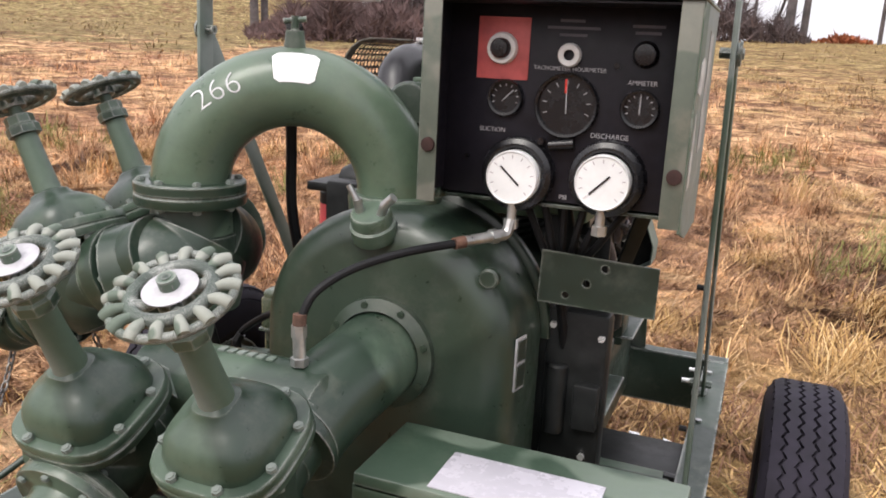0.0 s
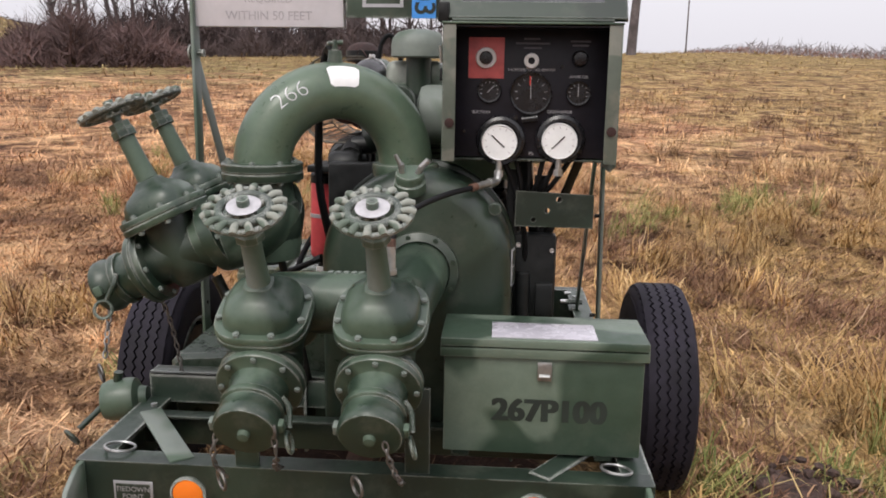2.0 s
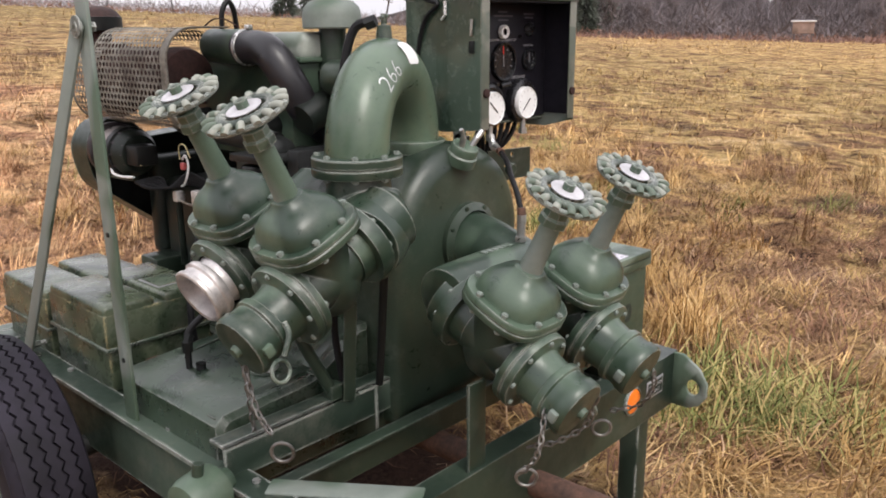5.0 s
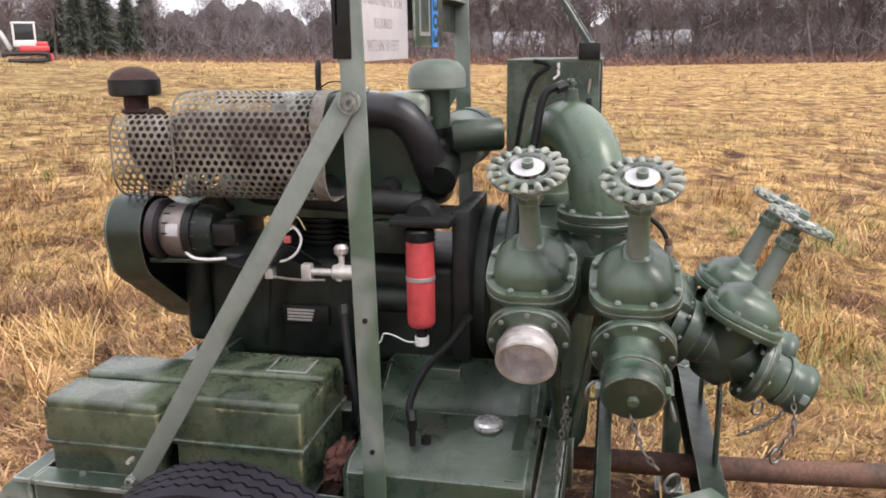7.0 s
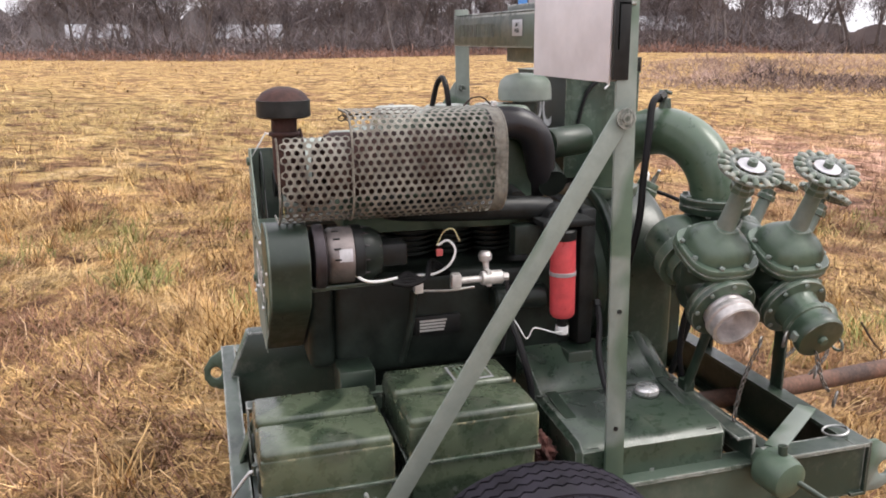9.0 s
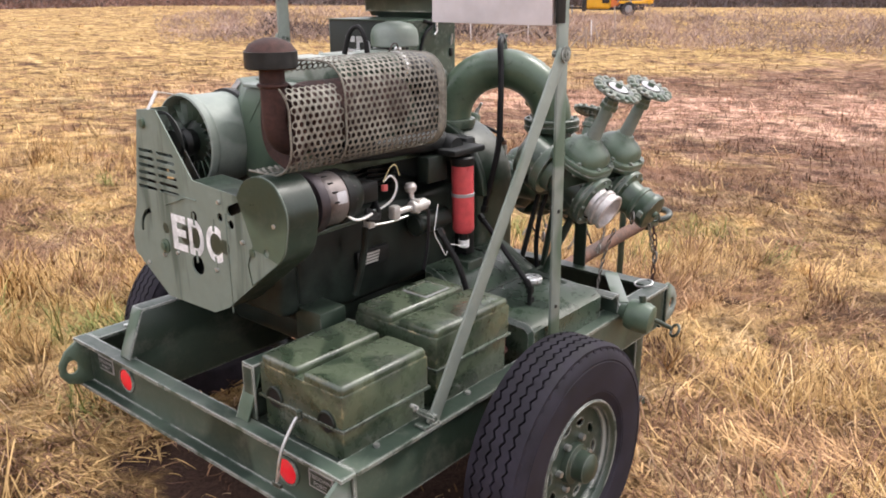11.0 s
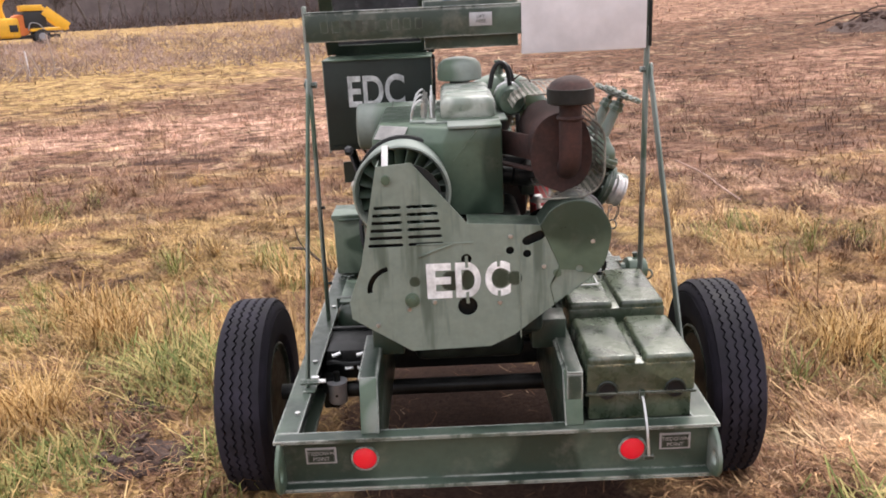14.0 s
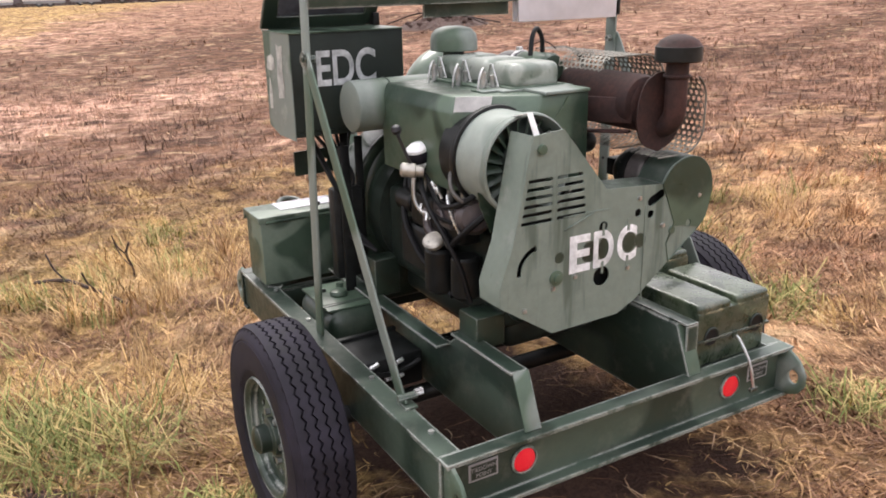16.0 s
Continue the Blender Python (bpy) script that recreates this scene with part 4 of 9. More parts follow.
def build_wheel(trailer, s):
    """Bias-ply tyre with five zigzag ribs on a steel disc wheel."""
    R, xm, cy, cz = 0.354, s * 0.842, 0.206, 0.226
    c = (xm, cy, cz)
    half = [(0.186, 0.068), (0.196, 0.076), (0.214, 0.0815), (0.2155, 0.0830), (0.219, 0.0830), (0.2205, 0.0845), (0.250, 0.0885), (0.282, 0.0895), (0.305, 0.0885), (0.3065, 0.0865), (0.310, 0.0865), (0.3115, 0.0880), (0.326, 0.0840), (0.340, 0.0720), (0.342, 0.0)]
    prof = [(a, -b) for a, b in half] + [(a, b) for a, b in half[-2::-1]]
    tyre_bm = lathe(prof, c, (s, 0, 0), 72)
    segs = 132
    edges = [-0.0765, -0.0465, -0.0155, 0.0155, 0.0465, 0.0765]
    for k in range(5):
        a, b = edges[k] + 0.0036, edges[k + 1] - 0.0036
        bm = bmesh.new()
        rings = []
        for j in range(segs):
            t = 2 * math.pi * j / segs
            zig = 0.0050 if j % 2 else -0.0050
            a2 = a + (zig if k else 0)
            b2 = b + (zig if k < 4 else 0)
            rings.append([bm.verts.new((xm + xo, cy + rr * math.cos(t), cz + rr * math.sin(t))) for xo, rr in ((a2, 0.330), (a2, R - (0.008 if k == 0 else 0)), (b2, R - (0.008 if k == 4 else 0)), (b2, 0.330))])
        for j in range(segs):
            p, q = rings[j], rings[(j + 1) % segs]
            for k2 in range(3):
                bm.faces.new((p[k2], p[k2 + 1], q[k2 + 1], q[k2]))
        tyre_bm = join(tyre_bm, bm)
    lugs = []
    for j in range(56):
        t = 2 * math.pi * j / 56
        d = Vector((0, math.cos(t), math.sin(t)))
        for e in (-1, 1):
            p = Vector(c) + d * 0.331 + Vector((e * 0.0785, 0, 0))
            lugs.append(bar(p - d * 0.014, p + d * 0.010 - Vector((e * 0.008, 0, 0)), 0.012, 0.008, 0, (1, 0, 0)))
    tyre_bm = join(tyre_bm, *lugs)
    wheel = part("wheel", lathe([(0.180, -0.077), (0.188, -0.073), (0.182, -0.064), (0.165, -0.056), (0.165, 0.048), (0.182, 0.062), (0.193, 0.074), (0.189, 0.080), (0.179, 0.077), (0.170, 0.066), (0.168, 0.03)], c, (s, 0, 0), 48), M_FRAME, trailer, "green steel wheel with oval slots")
    part("tyre", tyre_bm, M_RUBBER, wheel, "black tyre with zigzag ribs", angle=30)
    holes = [circle(0.116 * math.cos(2 * math.pi * k / 10), 0.116 * math.sin(2 * math.pi * k / 10), 0.011, 14, 0.020, 360 * k / 10) for k in range(10)]
    part("disc", plate(circle(0, 0, 0.168, 48), holes + [circle(0, 0, 0.045, 20)], 0.006, (xm + s * 0.040, cy, cz), (0, 1, 0), (0, 0, 1)), M_FRAME, wheel)
    part("brake_drum", lathe([(0, 0), (0.15, 0), (0.155, -0.01), (0.155, -0.07), (0, -0.07)], (xm + s * 0.005, cy, cz), (s, 0, 0), 32), M_BLACK, wheel)
    hub = part("hub", lathe([(0.062, 0), (0.058, 0.02), (0.045, 0.026), (0.043, 0.06), (0.030, 0.07), (0, 0.072)], (xm + s * 0.040, cy, cz), (s, 0, 0), 28), M_DARK, wheel)
    for k in range(6):
        a = 2 * math.pi * k / 6
        p = Vector((xm + s * 0.042, cy + 0.076 * math.cos(a), cz + 0.076 * math.sin(a)))
        part("wheel_nut", rod(p, p + Vector((s * 0.016, 0, 0)), 0.010, seg=6), M_STEEL, wheel)


build_trailer()


# ---- lifting frame ----
def build_lifting_frame():
    t = thing("lifting_frame", (0, -0.05, 0.30), "pale green steel lifting frame with bolted braces", "frame")
    for s, x in ((-1, -0.632), (1, 0.590)):
        x0, x1 = sorted((x, x + s * 0.008))
        low = x + (0.0 if s < 0 else 0.022)
        post = part("post", bar((low, -0.078, 0.25), (x, -0.053, 1.60), 0.010, 0.052, 0.003, (0, 1, 0)), M_PALE, t)
        for yy, z in ((-0.066, 0.86), (-0.072, 0.55)):
            part("bolt_hole", rod((x - 0.008, yy, z), (x + 0.008, yy, z), 0.006, seg=10), M_BLACK, post)
        part("brace", bar((x + s * 0.010, 0.53, 0.40), (x + s * 0.010, -0.050, 1.335), 0.008, 0.048, 0.003, (0, 1, 0.6)), M_PALE, t)
        part("pivot_bolt", join(rod((x - 0.022, -0.053, 1.325), (x + 0.024, -0.053, 1.325), 0.012, seg=6), lathe([(0.012, 0), (0.024, 0), (0.024, 0.005), (0.012, 0.006)], (x + s * 0.014, -0.053, 1.325), (s, 0, 0), 20)), M_FRAME, t)
        part("foot_bolt", join(rod((x - 0.03, 0.535, 0.425), (x + 0.03, 0.535, 0.425), 0.011, seg=6), box((x - 0.02, 0.505, 0.397), (x + 0.02, 0.565, 0.405), 0.002)), M_FRAME, t)
        part("bright_bolt", join(rod((x - s * 0.012, 0.535, 0.426), (x - s * 0.052, 0.535, 0.426), 0.007, seg=8), rod((x - s * 0.012, 0.560, 0.452), (x - s * 0.036, 0.560, 0.452), 0.006, seg=8)), M_CHROME, t, "bright new bolt ends")
    beam = part("top_beam", join(box((-0.640, -0.034, 1.474), (0.592, -0.026, 1.578), 0.002), box((-0.640, -0.070, 1.571), (0.592, -0.026, 1.579), 0.002)), M_FRAME, t)
    part("worn_lettering", join(*[box((0.17 + 0.042 * k, -0.0258, 1.505), (0.198 + 0.042 * k, -0.0252, 1.545), 0) for k in range(9)]), M_DARK, beam)
    pl = part("lift_plate", box((-0.075, -0.026, 1.507), (0.005, -0.0235, 1.553), 0.001), M_PLATE, beam, "pale-edged LIFT HERE plate")
    for k, word in enumerate(("LIFT", "HERE")):
        part("lettering", letters(word, 0.016, (-0.035, -0.0228, 1.538 - 0.016 * k), (-1, 0, 0), (0, 0, 1), 0.0003), M_BLKTEXT, beam)
    # south side of the beam: framed notice and blue lot sticker
    fr = part("notice_frame", plate([(-0.09, -0.075), (0.03, -0.075), (0.03, 0.075), (-0.09, 0.075)], [[(-0.08, -0.065), (0.02, -0.065), (0.02, 0.065), (-0.08, 0.065)]], 0.006, (-0.03, -0.075, 1.535), (1, 0, 0), (0, 0, 1)), M_PLATE, beam)
    part("blue_sticker", box((0.025, -0.0785, 1.43), (0.095, -0.0765, 1.66), 0), M_BLUE, beam, "bright blue vinyl lot sticker")
    part("sticker_lettering", letters("303", 0.085, (0.06, -0.0792, 1.50), (0, 0, -1), (1, 0, 0), 0.0003, 1.0, 0.001), M_BLKTEXT, beam)
    part("beam_plate", box((-0.17, -0.076, 1.43), (0.17, -0.070, 1.60), 0.002), M_FRAME, beam)
    return t


build_lifting_frame()


def build_sign():
    t = thing("warning_sign", (-0.40, -0.04, 1.403), "white hearing-protection sign board, faded print", "sign")
    board = part("board", box((-0.628, -0.060, 1.403), (-0.180, -0.052, 1.69), 0.0015), M_SIGN, t)
    part("back_sheet", box((-0.620, -0.0245, 1.403), (-0.178, -0.0185, 1.69), 0.0015), M_SIGN, t)
    part("spacer", box((-0.60, -0.052, 1.60), (-0.58, -0.0245, 1.66), 0), M_BLACK, t)
    for k, (w, s) in enumerate((("HEARING PROTECTION", 0.031), ("REQUIRED", 0.031), ("WITHIN 50 FEET", 0.036))):
        part("lettering", letters(w, s, (-0.404, -0.0606, 1.53 - 0.048 * k), (1, 0, 0), (0, 0, 1), 0.0003), M_SIGNTEXT, t)
    part("print_band", box((-0.56, -0.0608, 1.565), (-0.25, -0.0602, 1.60), 0), M_SIGNTEXT, t)
    part("edge_strip", box((-0.640, -0.058, 1.41), (-0.630, -0.02, 1.60), 0.001), M_BLACK, t)


build_sign()


# ---- pump ----
def build_pump():
    t = thing("water_pump", (0.09, -0.40, 0.40), "green cast-iron self-priming water pump with arched casing", "pump")
    cx, half, zc = 0.087, 0.246, 0.789
    soft = 0.055
    hf = half - soft
    arch = [(cx - hf, 0.40), (cx + hf, 0.40)] + [(cx + hf * math.cos(math.pi * k / 28), zc + hf * math.sin(math.pi * k / 28)) for k in range(29)]
    casing = part("casing", plate(arch, [], 0.235, (0, -0.415, 0), (1, 0, 0), (0, 0, 1), soft), M_PUMPBODY, t, angle=50)
    rib = [(cx + (half + 0.008) * math.cos(math.pi * k / 28), zc + (half + 0.008) * math.sin(math.pi * k / 28)) for k in range(29)]
    inner = [(cx + (half - 0.02) * math.cos(math.pi * k / 28), zc + (half - 0.02) * math.sin(math.pi * k / 28)) for k in range(28, -1, -1)]
    part("casing_flange", plate(rib + inner, [], 0.028, (0, -0.315, 0), (1, 0, 0), (0, 0, 1), 0.003), M_DARK, t, angle=50)
    part("volute", lathe([(0, 0), (0.19, 0), (0.22, 0.02), (0.22, 0.09), (0.15, 0.13), (0.11, 0.15), (0.11, 0.24), (0, 0.24)], (0.09, -0.32, 0.74), (0, 1, 0), 40), M_DARK, t)
    part("foot", join(box((-0.13, -0.50, 0.395), (0.32, -0.33, 0.42), 0.005), box((-0.19, -0.47, 0.30), (0.37, -0.36, 0.40), 0.006)), M_DARK, t)
    part("boss", rod((0.285, -0.535, 0.945), (0.285, -0.515, 0.945), 0.017, seg=20, edge=0.003), M_DARK, t)
    part("boss", rod((0.20, -0.532, 0.90), (0.20, -0.525, 0.90), 0.012), M_DARK, t)
    part("cast_mark", join(*[box((0.20 + 0.016 * k, -0.531, 0.865 - 0.012 * k), (0.21 + 0.016 * k, -0.526, 0.90 - 0.012 * k), 0.001) for k in range(4)]), M_BLACK, t)
    dp = part("data_plate", bar((0.3340, -0.4800, 0.742), (0.3340, -0.4800, 0.838), 0.036, 0.003, 0.001, (0.98, -0.20, 0)), M_PLATE, t, "small white-lined data plate")
    part("plate_field", bar((0.3354, -0.4803, 0.747), (0.3354, -0.4803, 0.789), 0.030, 0.003, 0, (0.98, -0.20, 0)), M_DARK, dp)
    part("plate_field", bar((0.3354, -0.4803, 0.795), (0.3354, -0.4803, 0.833), 0.030, 0.003, 0, (0.98, -0.20, 0)), M_DARK, dp)
    # suction flange and pipe
    part("suction_flange", lathe([(0.078, 0), (0.098, 0), (0.100, 0.004), (0.100, 0.02), (0.092, 0.024), (0.080, 0.03)], (0.098, -0.527, 0.785), (0, -1, 0), 36), M_PUMPBODY, t)
    bolt_ring(t, (0.098, -0.548, 0.785), (0, -1, 0), 0.090, 8, 0.007, 0.008, 0.3, M_PUMPBODY)
    part("suction_pipe", tube([(0.098, -0.53, 0.785), (0.092, -0.60, 0.775), (0.075, -0.70, 0.750), (0.068, -0.77, 0.725)], 0.078, 28, 6), M_PUMP, t)
    part("suction_manifold", tube([(-0.225, -0.735, 0.742), (-0.17, -0.735, 0.748), (0.0, -0.735, 0.752), (0.12, -0.735, 0.742)], 0.074, 24, 5, [0.05] + [0.072] * 14 + [0.05]), M_PUMP, t)
    part("cast_letters", join(*[box((-0.09 + 0.018 * k, -0.745, 0.8215), (-0.078 + 0.018 * k, -0.728, 0.826), 0.001) for k in range(6)]), M_PALE, t)
    for x in (-0.189, 0.059):
        o = Vector((x, -0.862, 0.677))
        d = Vector((0, 0.9027, 0.4303))
        part("neck", rod(o + d * 0.05, o + d * 0.15, 0.062, 0.070, 28), M_PUMP, t)
        part("neck_flange", lathe([(0.05, 0), (0.085, 0), (0.086, 0.003), (0.086, 0.032), (0.05, 0.034)], o + d * 0.085, d, 32), M_PUMP, t)
        bolt_ring(t, o + d * 0.118, d, 0.074, 8, 0.0065, 0.008)
    # priming plug and pressure fitting on top
    plug = part("priming_plug", lathe([(0.040, -0.015), (0.040, 0.010), (0.036, 0.013), (0.036, 0.030), (0.033, 0.035), (0, 0.036)], (0.074, -0.530, 1.003), (0, -0.50, 1), 28), M_PUMP, t)
    part("bleed_cock", join(rod((0.056, -0.546, 1.030), (0.054, -0.556, 1.056), 0.008), rod((0.054, -0.556, 1.052), (0.040, -0.560, 1.078), 0.0055)), M_STEEL, plug, "bright bleed cock")
    part("bleed_cock", join(rod((0.094, -0.546, 1.030), (0.106, -0.556, 1.052), 0.008), rod((0.103, -0.555, 1.048), (0.122, -0.558, 1.066), 0.008)), M_STEEL, plug, "bright bleed cock")
    # discharge gooseneck
    c, d, r = Vector((-0.1235, -0.467, 1.04)), Vector((0.8992, 0.4376, 0)), 0.187
    up = Vector((0, 0, 1))
    b = Vector((0.4376, -0.8992, 0))
    pts = [c - d * r * math.cos(math.pi * k / 30) + up * r * math.sin(math.pi * k / 30) for k in range(31)]
    goose = part("gooseneck", tube(pts, 0.0705, 32, 0), M_NECK, t, "swan-neck discharge pipe numbered in white chalk")

    def on_pipe(u, v, lift):
        """A place on the gooseneck: u along the bend, v round it, both in radians."""
        n = -d * math.cos(u) + up * math.sin(u)
        return c + n * r + (n * math.cos(v) + b * math.sin(v)) * (0.0705 + lift)

    bm = fitted("266", 0.088, 0.040, (0, 0, 0), (1, 0, 0), (0, 1, 0), heavy=-0.0021)
    for k in range(2):
        bmesh.ops.subdivide_edges(bm, edges=bm.edges[:], cuts=1)
    for v in bm.verts:
        x, y = v.co.x, v.co.y - 0.12 * v.co.x
        v.co = on_pipe(radians(54.5) + x / 0.225, radians(62) - y / 0.0705, 0.0012)
    part("chalk_number", bm, M_STENCIL, goose)
    bm = bmesh.new()
    grid = [[bm.verts.new(on_pipe(radians(82 + 19.5 * i / 8), radians(34 + 47 * j / 8), 0.0015)) for j in range(9)] for i in range(9)]
    for i in range(8):
        for j in range(8):
            if (i, j) not in ((0, 0), (7, 0), (0, 7), (7, 7)):
                bm.faces.new((grid[i][j], grid[i + 1][j], grid[i + 1][j + 1], grid[i][j + 1]))
            else:
                cs = [grid[i][j], grid[i + 1][j], grid[i + 1][j + 1], grid[i][j + 1]]
                gone = {(0, 0): 0, (7, 0): 1, (7, 7): 2, (0, 7): 3}[(i, j)]
                bm.faces.new([q for k, q in enumerate(cs) if k != gone])
    part("white_patch", bm, M_WHITE, goose, "octagonal white sticker")
    part("vent_cock", join(rod(c + up * 0.25, c + up * 0.285, 0.020, 0.016), rod(c + up * 0.28, c + up * 0.31, 0.007), rod(c + up * 0.30 - d * 0.02, c + up * 0.305 + d * 0.02, 0.005)), M_PUMP, goose)
    f0, f1 = c - d * r, c + d * r
    part("pipe_flange", lathe([(0.06, -0.03), (0.098, -0.03), (0.100, -0.027), (0.100, -0.012), (0.098, -0.010), (0.098, -0.008), (0.100, -0.006), (0.100, 0.010), (0.097, 0.013), (0.072, 0.013)], f0, (0, 0, 1), 36), M_PUMP, t)
    bolt_ring(t, f0 + up * 0.012, (0, 0, 1), 0.086, 8, 0.008, 0.008)
    bolt_ring(t, f0 - up * 0.03, (0, 0, -1), 0.086, 8, 0.008, 0.008)
    part("pipe_flange", lathe([(0.06, -0.05), (0.086, -0.03), (0.088, -0.008), (0.086, 0.0), (0.072, 0.002)], f1, (0, 0, 1), 32), M_PUMP, t)
    part("outlet_neck", rod(f1 - up * 0.10, f1 - up * 0.02, 0.082, 0.074, 28), M_DARK, t)
    # discharge manifold below the flange
    part("riser", lathe([(0.086, -0.085), (0.092, -0.05), (0.090, -0.01), (0.080, 0.05), (0.073, 0.09), (0.071, 0.13)], (f0.x, f0.y, 0.90), (0, 0, 1), 32), M_PUMP, t)
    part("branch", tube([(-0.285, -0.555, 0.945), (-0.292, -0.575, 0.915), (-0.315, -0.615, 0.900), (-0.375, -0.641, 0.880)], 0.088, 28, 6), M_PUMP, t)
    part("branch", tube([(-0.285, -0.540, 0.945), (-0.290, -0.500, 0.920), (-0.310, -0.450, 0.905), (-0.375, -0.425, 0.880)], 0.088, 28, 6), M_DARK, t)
    part("crotch", lathe([(0, -0.105), (0.05, -0.095), (0.085, -0.06), (0.098, 0.0), (0.085, 0.06), (0, 0.10)], (-0.292, -0.548, 0.895), (0, 0, 1), 28), M_DARK, t)
    for y, z in ((-0.411, 0.856), (-0.633, 0.8405)):
        o = Vector((-0.465, y, z))
        q = Vector((0.9027, 0, 0.4303))
        part("neck", rod(o + q * 0.05, o + q * 0.20, 0.066, 0.078, 28), M_PUMP, t)
        part("neck_flange", lathe([(0.05, 0), (0.088, 0), (0.089, 0.003), (0.089, 0.034), (0.05, 0.036)], o + q * 0.082, q, 32), M_PUMP, t)
        bolt_ring(t, o + q * 0.118, q, 0.077, 8, 0.0065, 0.008)
    # manifold props
    part("prop", bar((-0.30, -0.50, 0.46), (-0.33, -0.56, 0.83), 0.030, 0.010), M_DARK, t)
    part("prop", rod((-0.325, -0.475, 0.475), (-0.455, -0.455, 0.735), 0.014), M_DARK, t)
    part("prop_clevis", box((-0.345, -0.492, 0.468), (-0.305, -0.458, 0.505), 0.004), M_DARK, t)
    part("prop", rod((-0.20, -0.50, 0.47), (-0.245, -0.58, 0.83), 0.010), M_BLACK, t)
    return t


build_pump()


def squared(x, y, p=3.2):
    """Pushes a circle out towards a rounded square."""
    r = math.hypot(x, y)
    if r < 1e-6:
        return x, y
    c, s = abs(x) / r, abs(y) / r
    f = (c ** p + s ** p) ** (-1 / p)
    return x * f, y * f


def gate_valve(label, capped=True):
    """A gate valve about its own middle: stem along +z, outlet towards -y."""
    t = thing("gate_valve", (0, 0, 0), label, "valve", "gate valves of the pump", world_coords=False)
    # darker than the rest: shade below the bonnet is in this colour
    body = part("body", join(lathe([(0.058, -0.09), (0.061, -0.05), (0.066, 0.0), (0.061, 0.05), (0.058, 0.09)], (0, 0, 0), (0, 1, 0), 32),
                             lathe([(0.0, -0.085), (0.045, -0.078), (0.062, -0.05), (0.066, 0.0), (0.067, 0.05), (0.070, 0.088)], (0, 0, 0), (0, 0, 1), 32)), M_DARK, t)
    part("bonnet_flange", lathe([(0.05, 0.084), (0.096, 0.084), (0.098, 0.087), (0.098, 0.098), (0.0965, 0.1), (0.0965, 0.102), (0.098, 0.104), (0.098, 0.115), (0.096, 0.118), (0.07, 0.118)], (0, 0, 0), (0, 0, 1), 36), M_PUMP, t)
    bonnet_flange = t.children[-1].data
    for v in bonnet_flange.vertices:
        v.co.x, v.co.y = squared(v.co.x, v.co.y)
    bon = lathe([(0.081, 0.117), (0.080, 0.130), (0.074, 0.147), (0.062, 0.161), (0.047, 0.171), (0.035, 0.179), (0.029, 0.189), (0.020, 0.194)], (0, 0, 0), (0, 0, 1), 32)
    for v in bon.verts:
        if v.co.z < 0.20:
            v.co.x, v.co.y = squared(v.co.x, v.co.y)
    part("bonnet", bon, M_PUMP, t, angle=28)
    part("stem_tube", lathe([(0.0260, 0.180), (0.0240, 0.20), (0.0215, 0.25), (0.0205, 0.305), (0.019, 0.31), (0, 0.31)], (0, 0, 0), (0, 0, 1), 28), M_PALE, t, "pale chalky stem tube")
    bolt_ring(t, (0, 0, 0.118), (0, 0, 1), 0.093, 8, 0.0075, 0.009, 0.39)
    bolt_ring(t, (0, 0, 0.084), (0, 0, -1), 0.093, 8, 0.0075, 0.009, 0.39)
    part("packing_nut", join(lathe([(0.020, 0.300), (0.030, 0.302), (0.030, 0.318), (0.026, 0.322), (0.026, 0.338), (0.02, 0.34)], (0, 0, 0), (0, 0, 1), 8), rod((0, 0, 0.335), (0, 0, 0.395), 0.012)), M_PUMP, t, angle=20)
    wheel = [ring((0, 0, 0.371), (0, 0, 1), 0.049, 0.0095, 40, 8), ring((0, 0, 0.368), (0, 0, 1), 0.0745, 0.0060, 48, 8)]
    knuckles = []
    for k in range(16):
        a = 2 * math.pi * k / 16
        u = Vector((math.cos(a), math.sin(a), 0))
        knuckles.append(tube([u * 0.054 + Vector((0, 0, 0.373)), u * 0.067 + Vector((0, 0, 0.3755)), u * 0.080 + Vector((0, 0, 0.370))], 0.0078, 8, 3, [0.0062, 0.0066, 0.0070, 0.0076, 0.0082, 0.0086, 0.0078]))
    for k in range(4):
        a = 2 * math.pi * (k + 0.5) / 4
        u = Vector((math.cos(a), math.sin(a), 0))
        wheel.append(tube([u * 0.01 + Vector((0, 0, 0.372)), u * 0.030 + Vector((0, 0, 0.366)), u * 0.047 + Vector((0, 0, 0.372))], 0.008, 8, 3))
    hw = part("handwheel", join(*wheel, rod((0, 0, 0.355), (0, 0, 0.377), 0.022)), M_FRAME, t, "cast scalloped handwheel with chalky knuckles", angle=60)
    for bm in knuckles:
        part("knuckle", bm, M_CHALK, hw, angle=60)
    part("tag_disc", lathe([(0.010, 0.3785), (0.0335, 0.3785), (0.0335, 0.380), (0.010, 0.381)], (0, 0, 0), (0, 0, 1), 32), M_TAG, hw, "scuffed white round tag under the nut")
    part("wheel_nut", join(rod((0, 0, 0.380), (0, 0, 0.389), 0.0125, seg=6), rod((0, 0, 0.388), (0, 0, 0.396), 0.006)), M_DARK, hw)
    part("outlet_flange", lathe([(0.05, -0.075), (0.090, -0.075), (0.092, -0.078), (0.092, -0.091), (0.0895, -0.093), (0.0895, -0.095), (0.092, -0.097), (0.092, -0.109), (0.090, -0.112), (0.066, -0.114), (0.062, -0.117)], (0, 0, 0), (0, 1, 0), 36), M_PUMP, t)
    bolt_ring(t, (0, -0.111, 0), (0, -1, 0), 0.080, 8, 0.0065, 0.008)
    bolt_ring(t, (0, -0.075, 0), (0, 1, 0), 0.080, 8, 0.0065, 0.008)
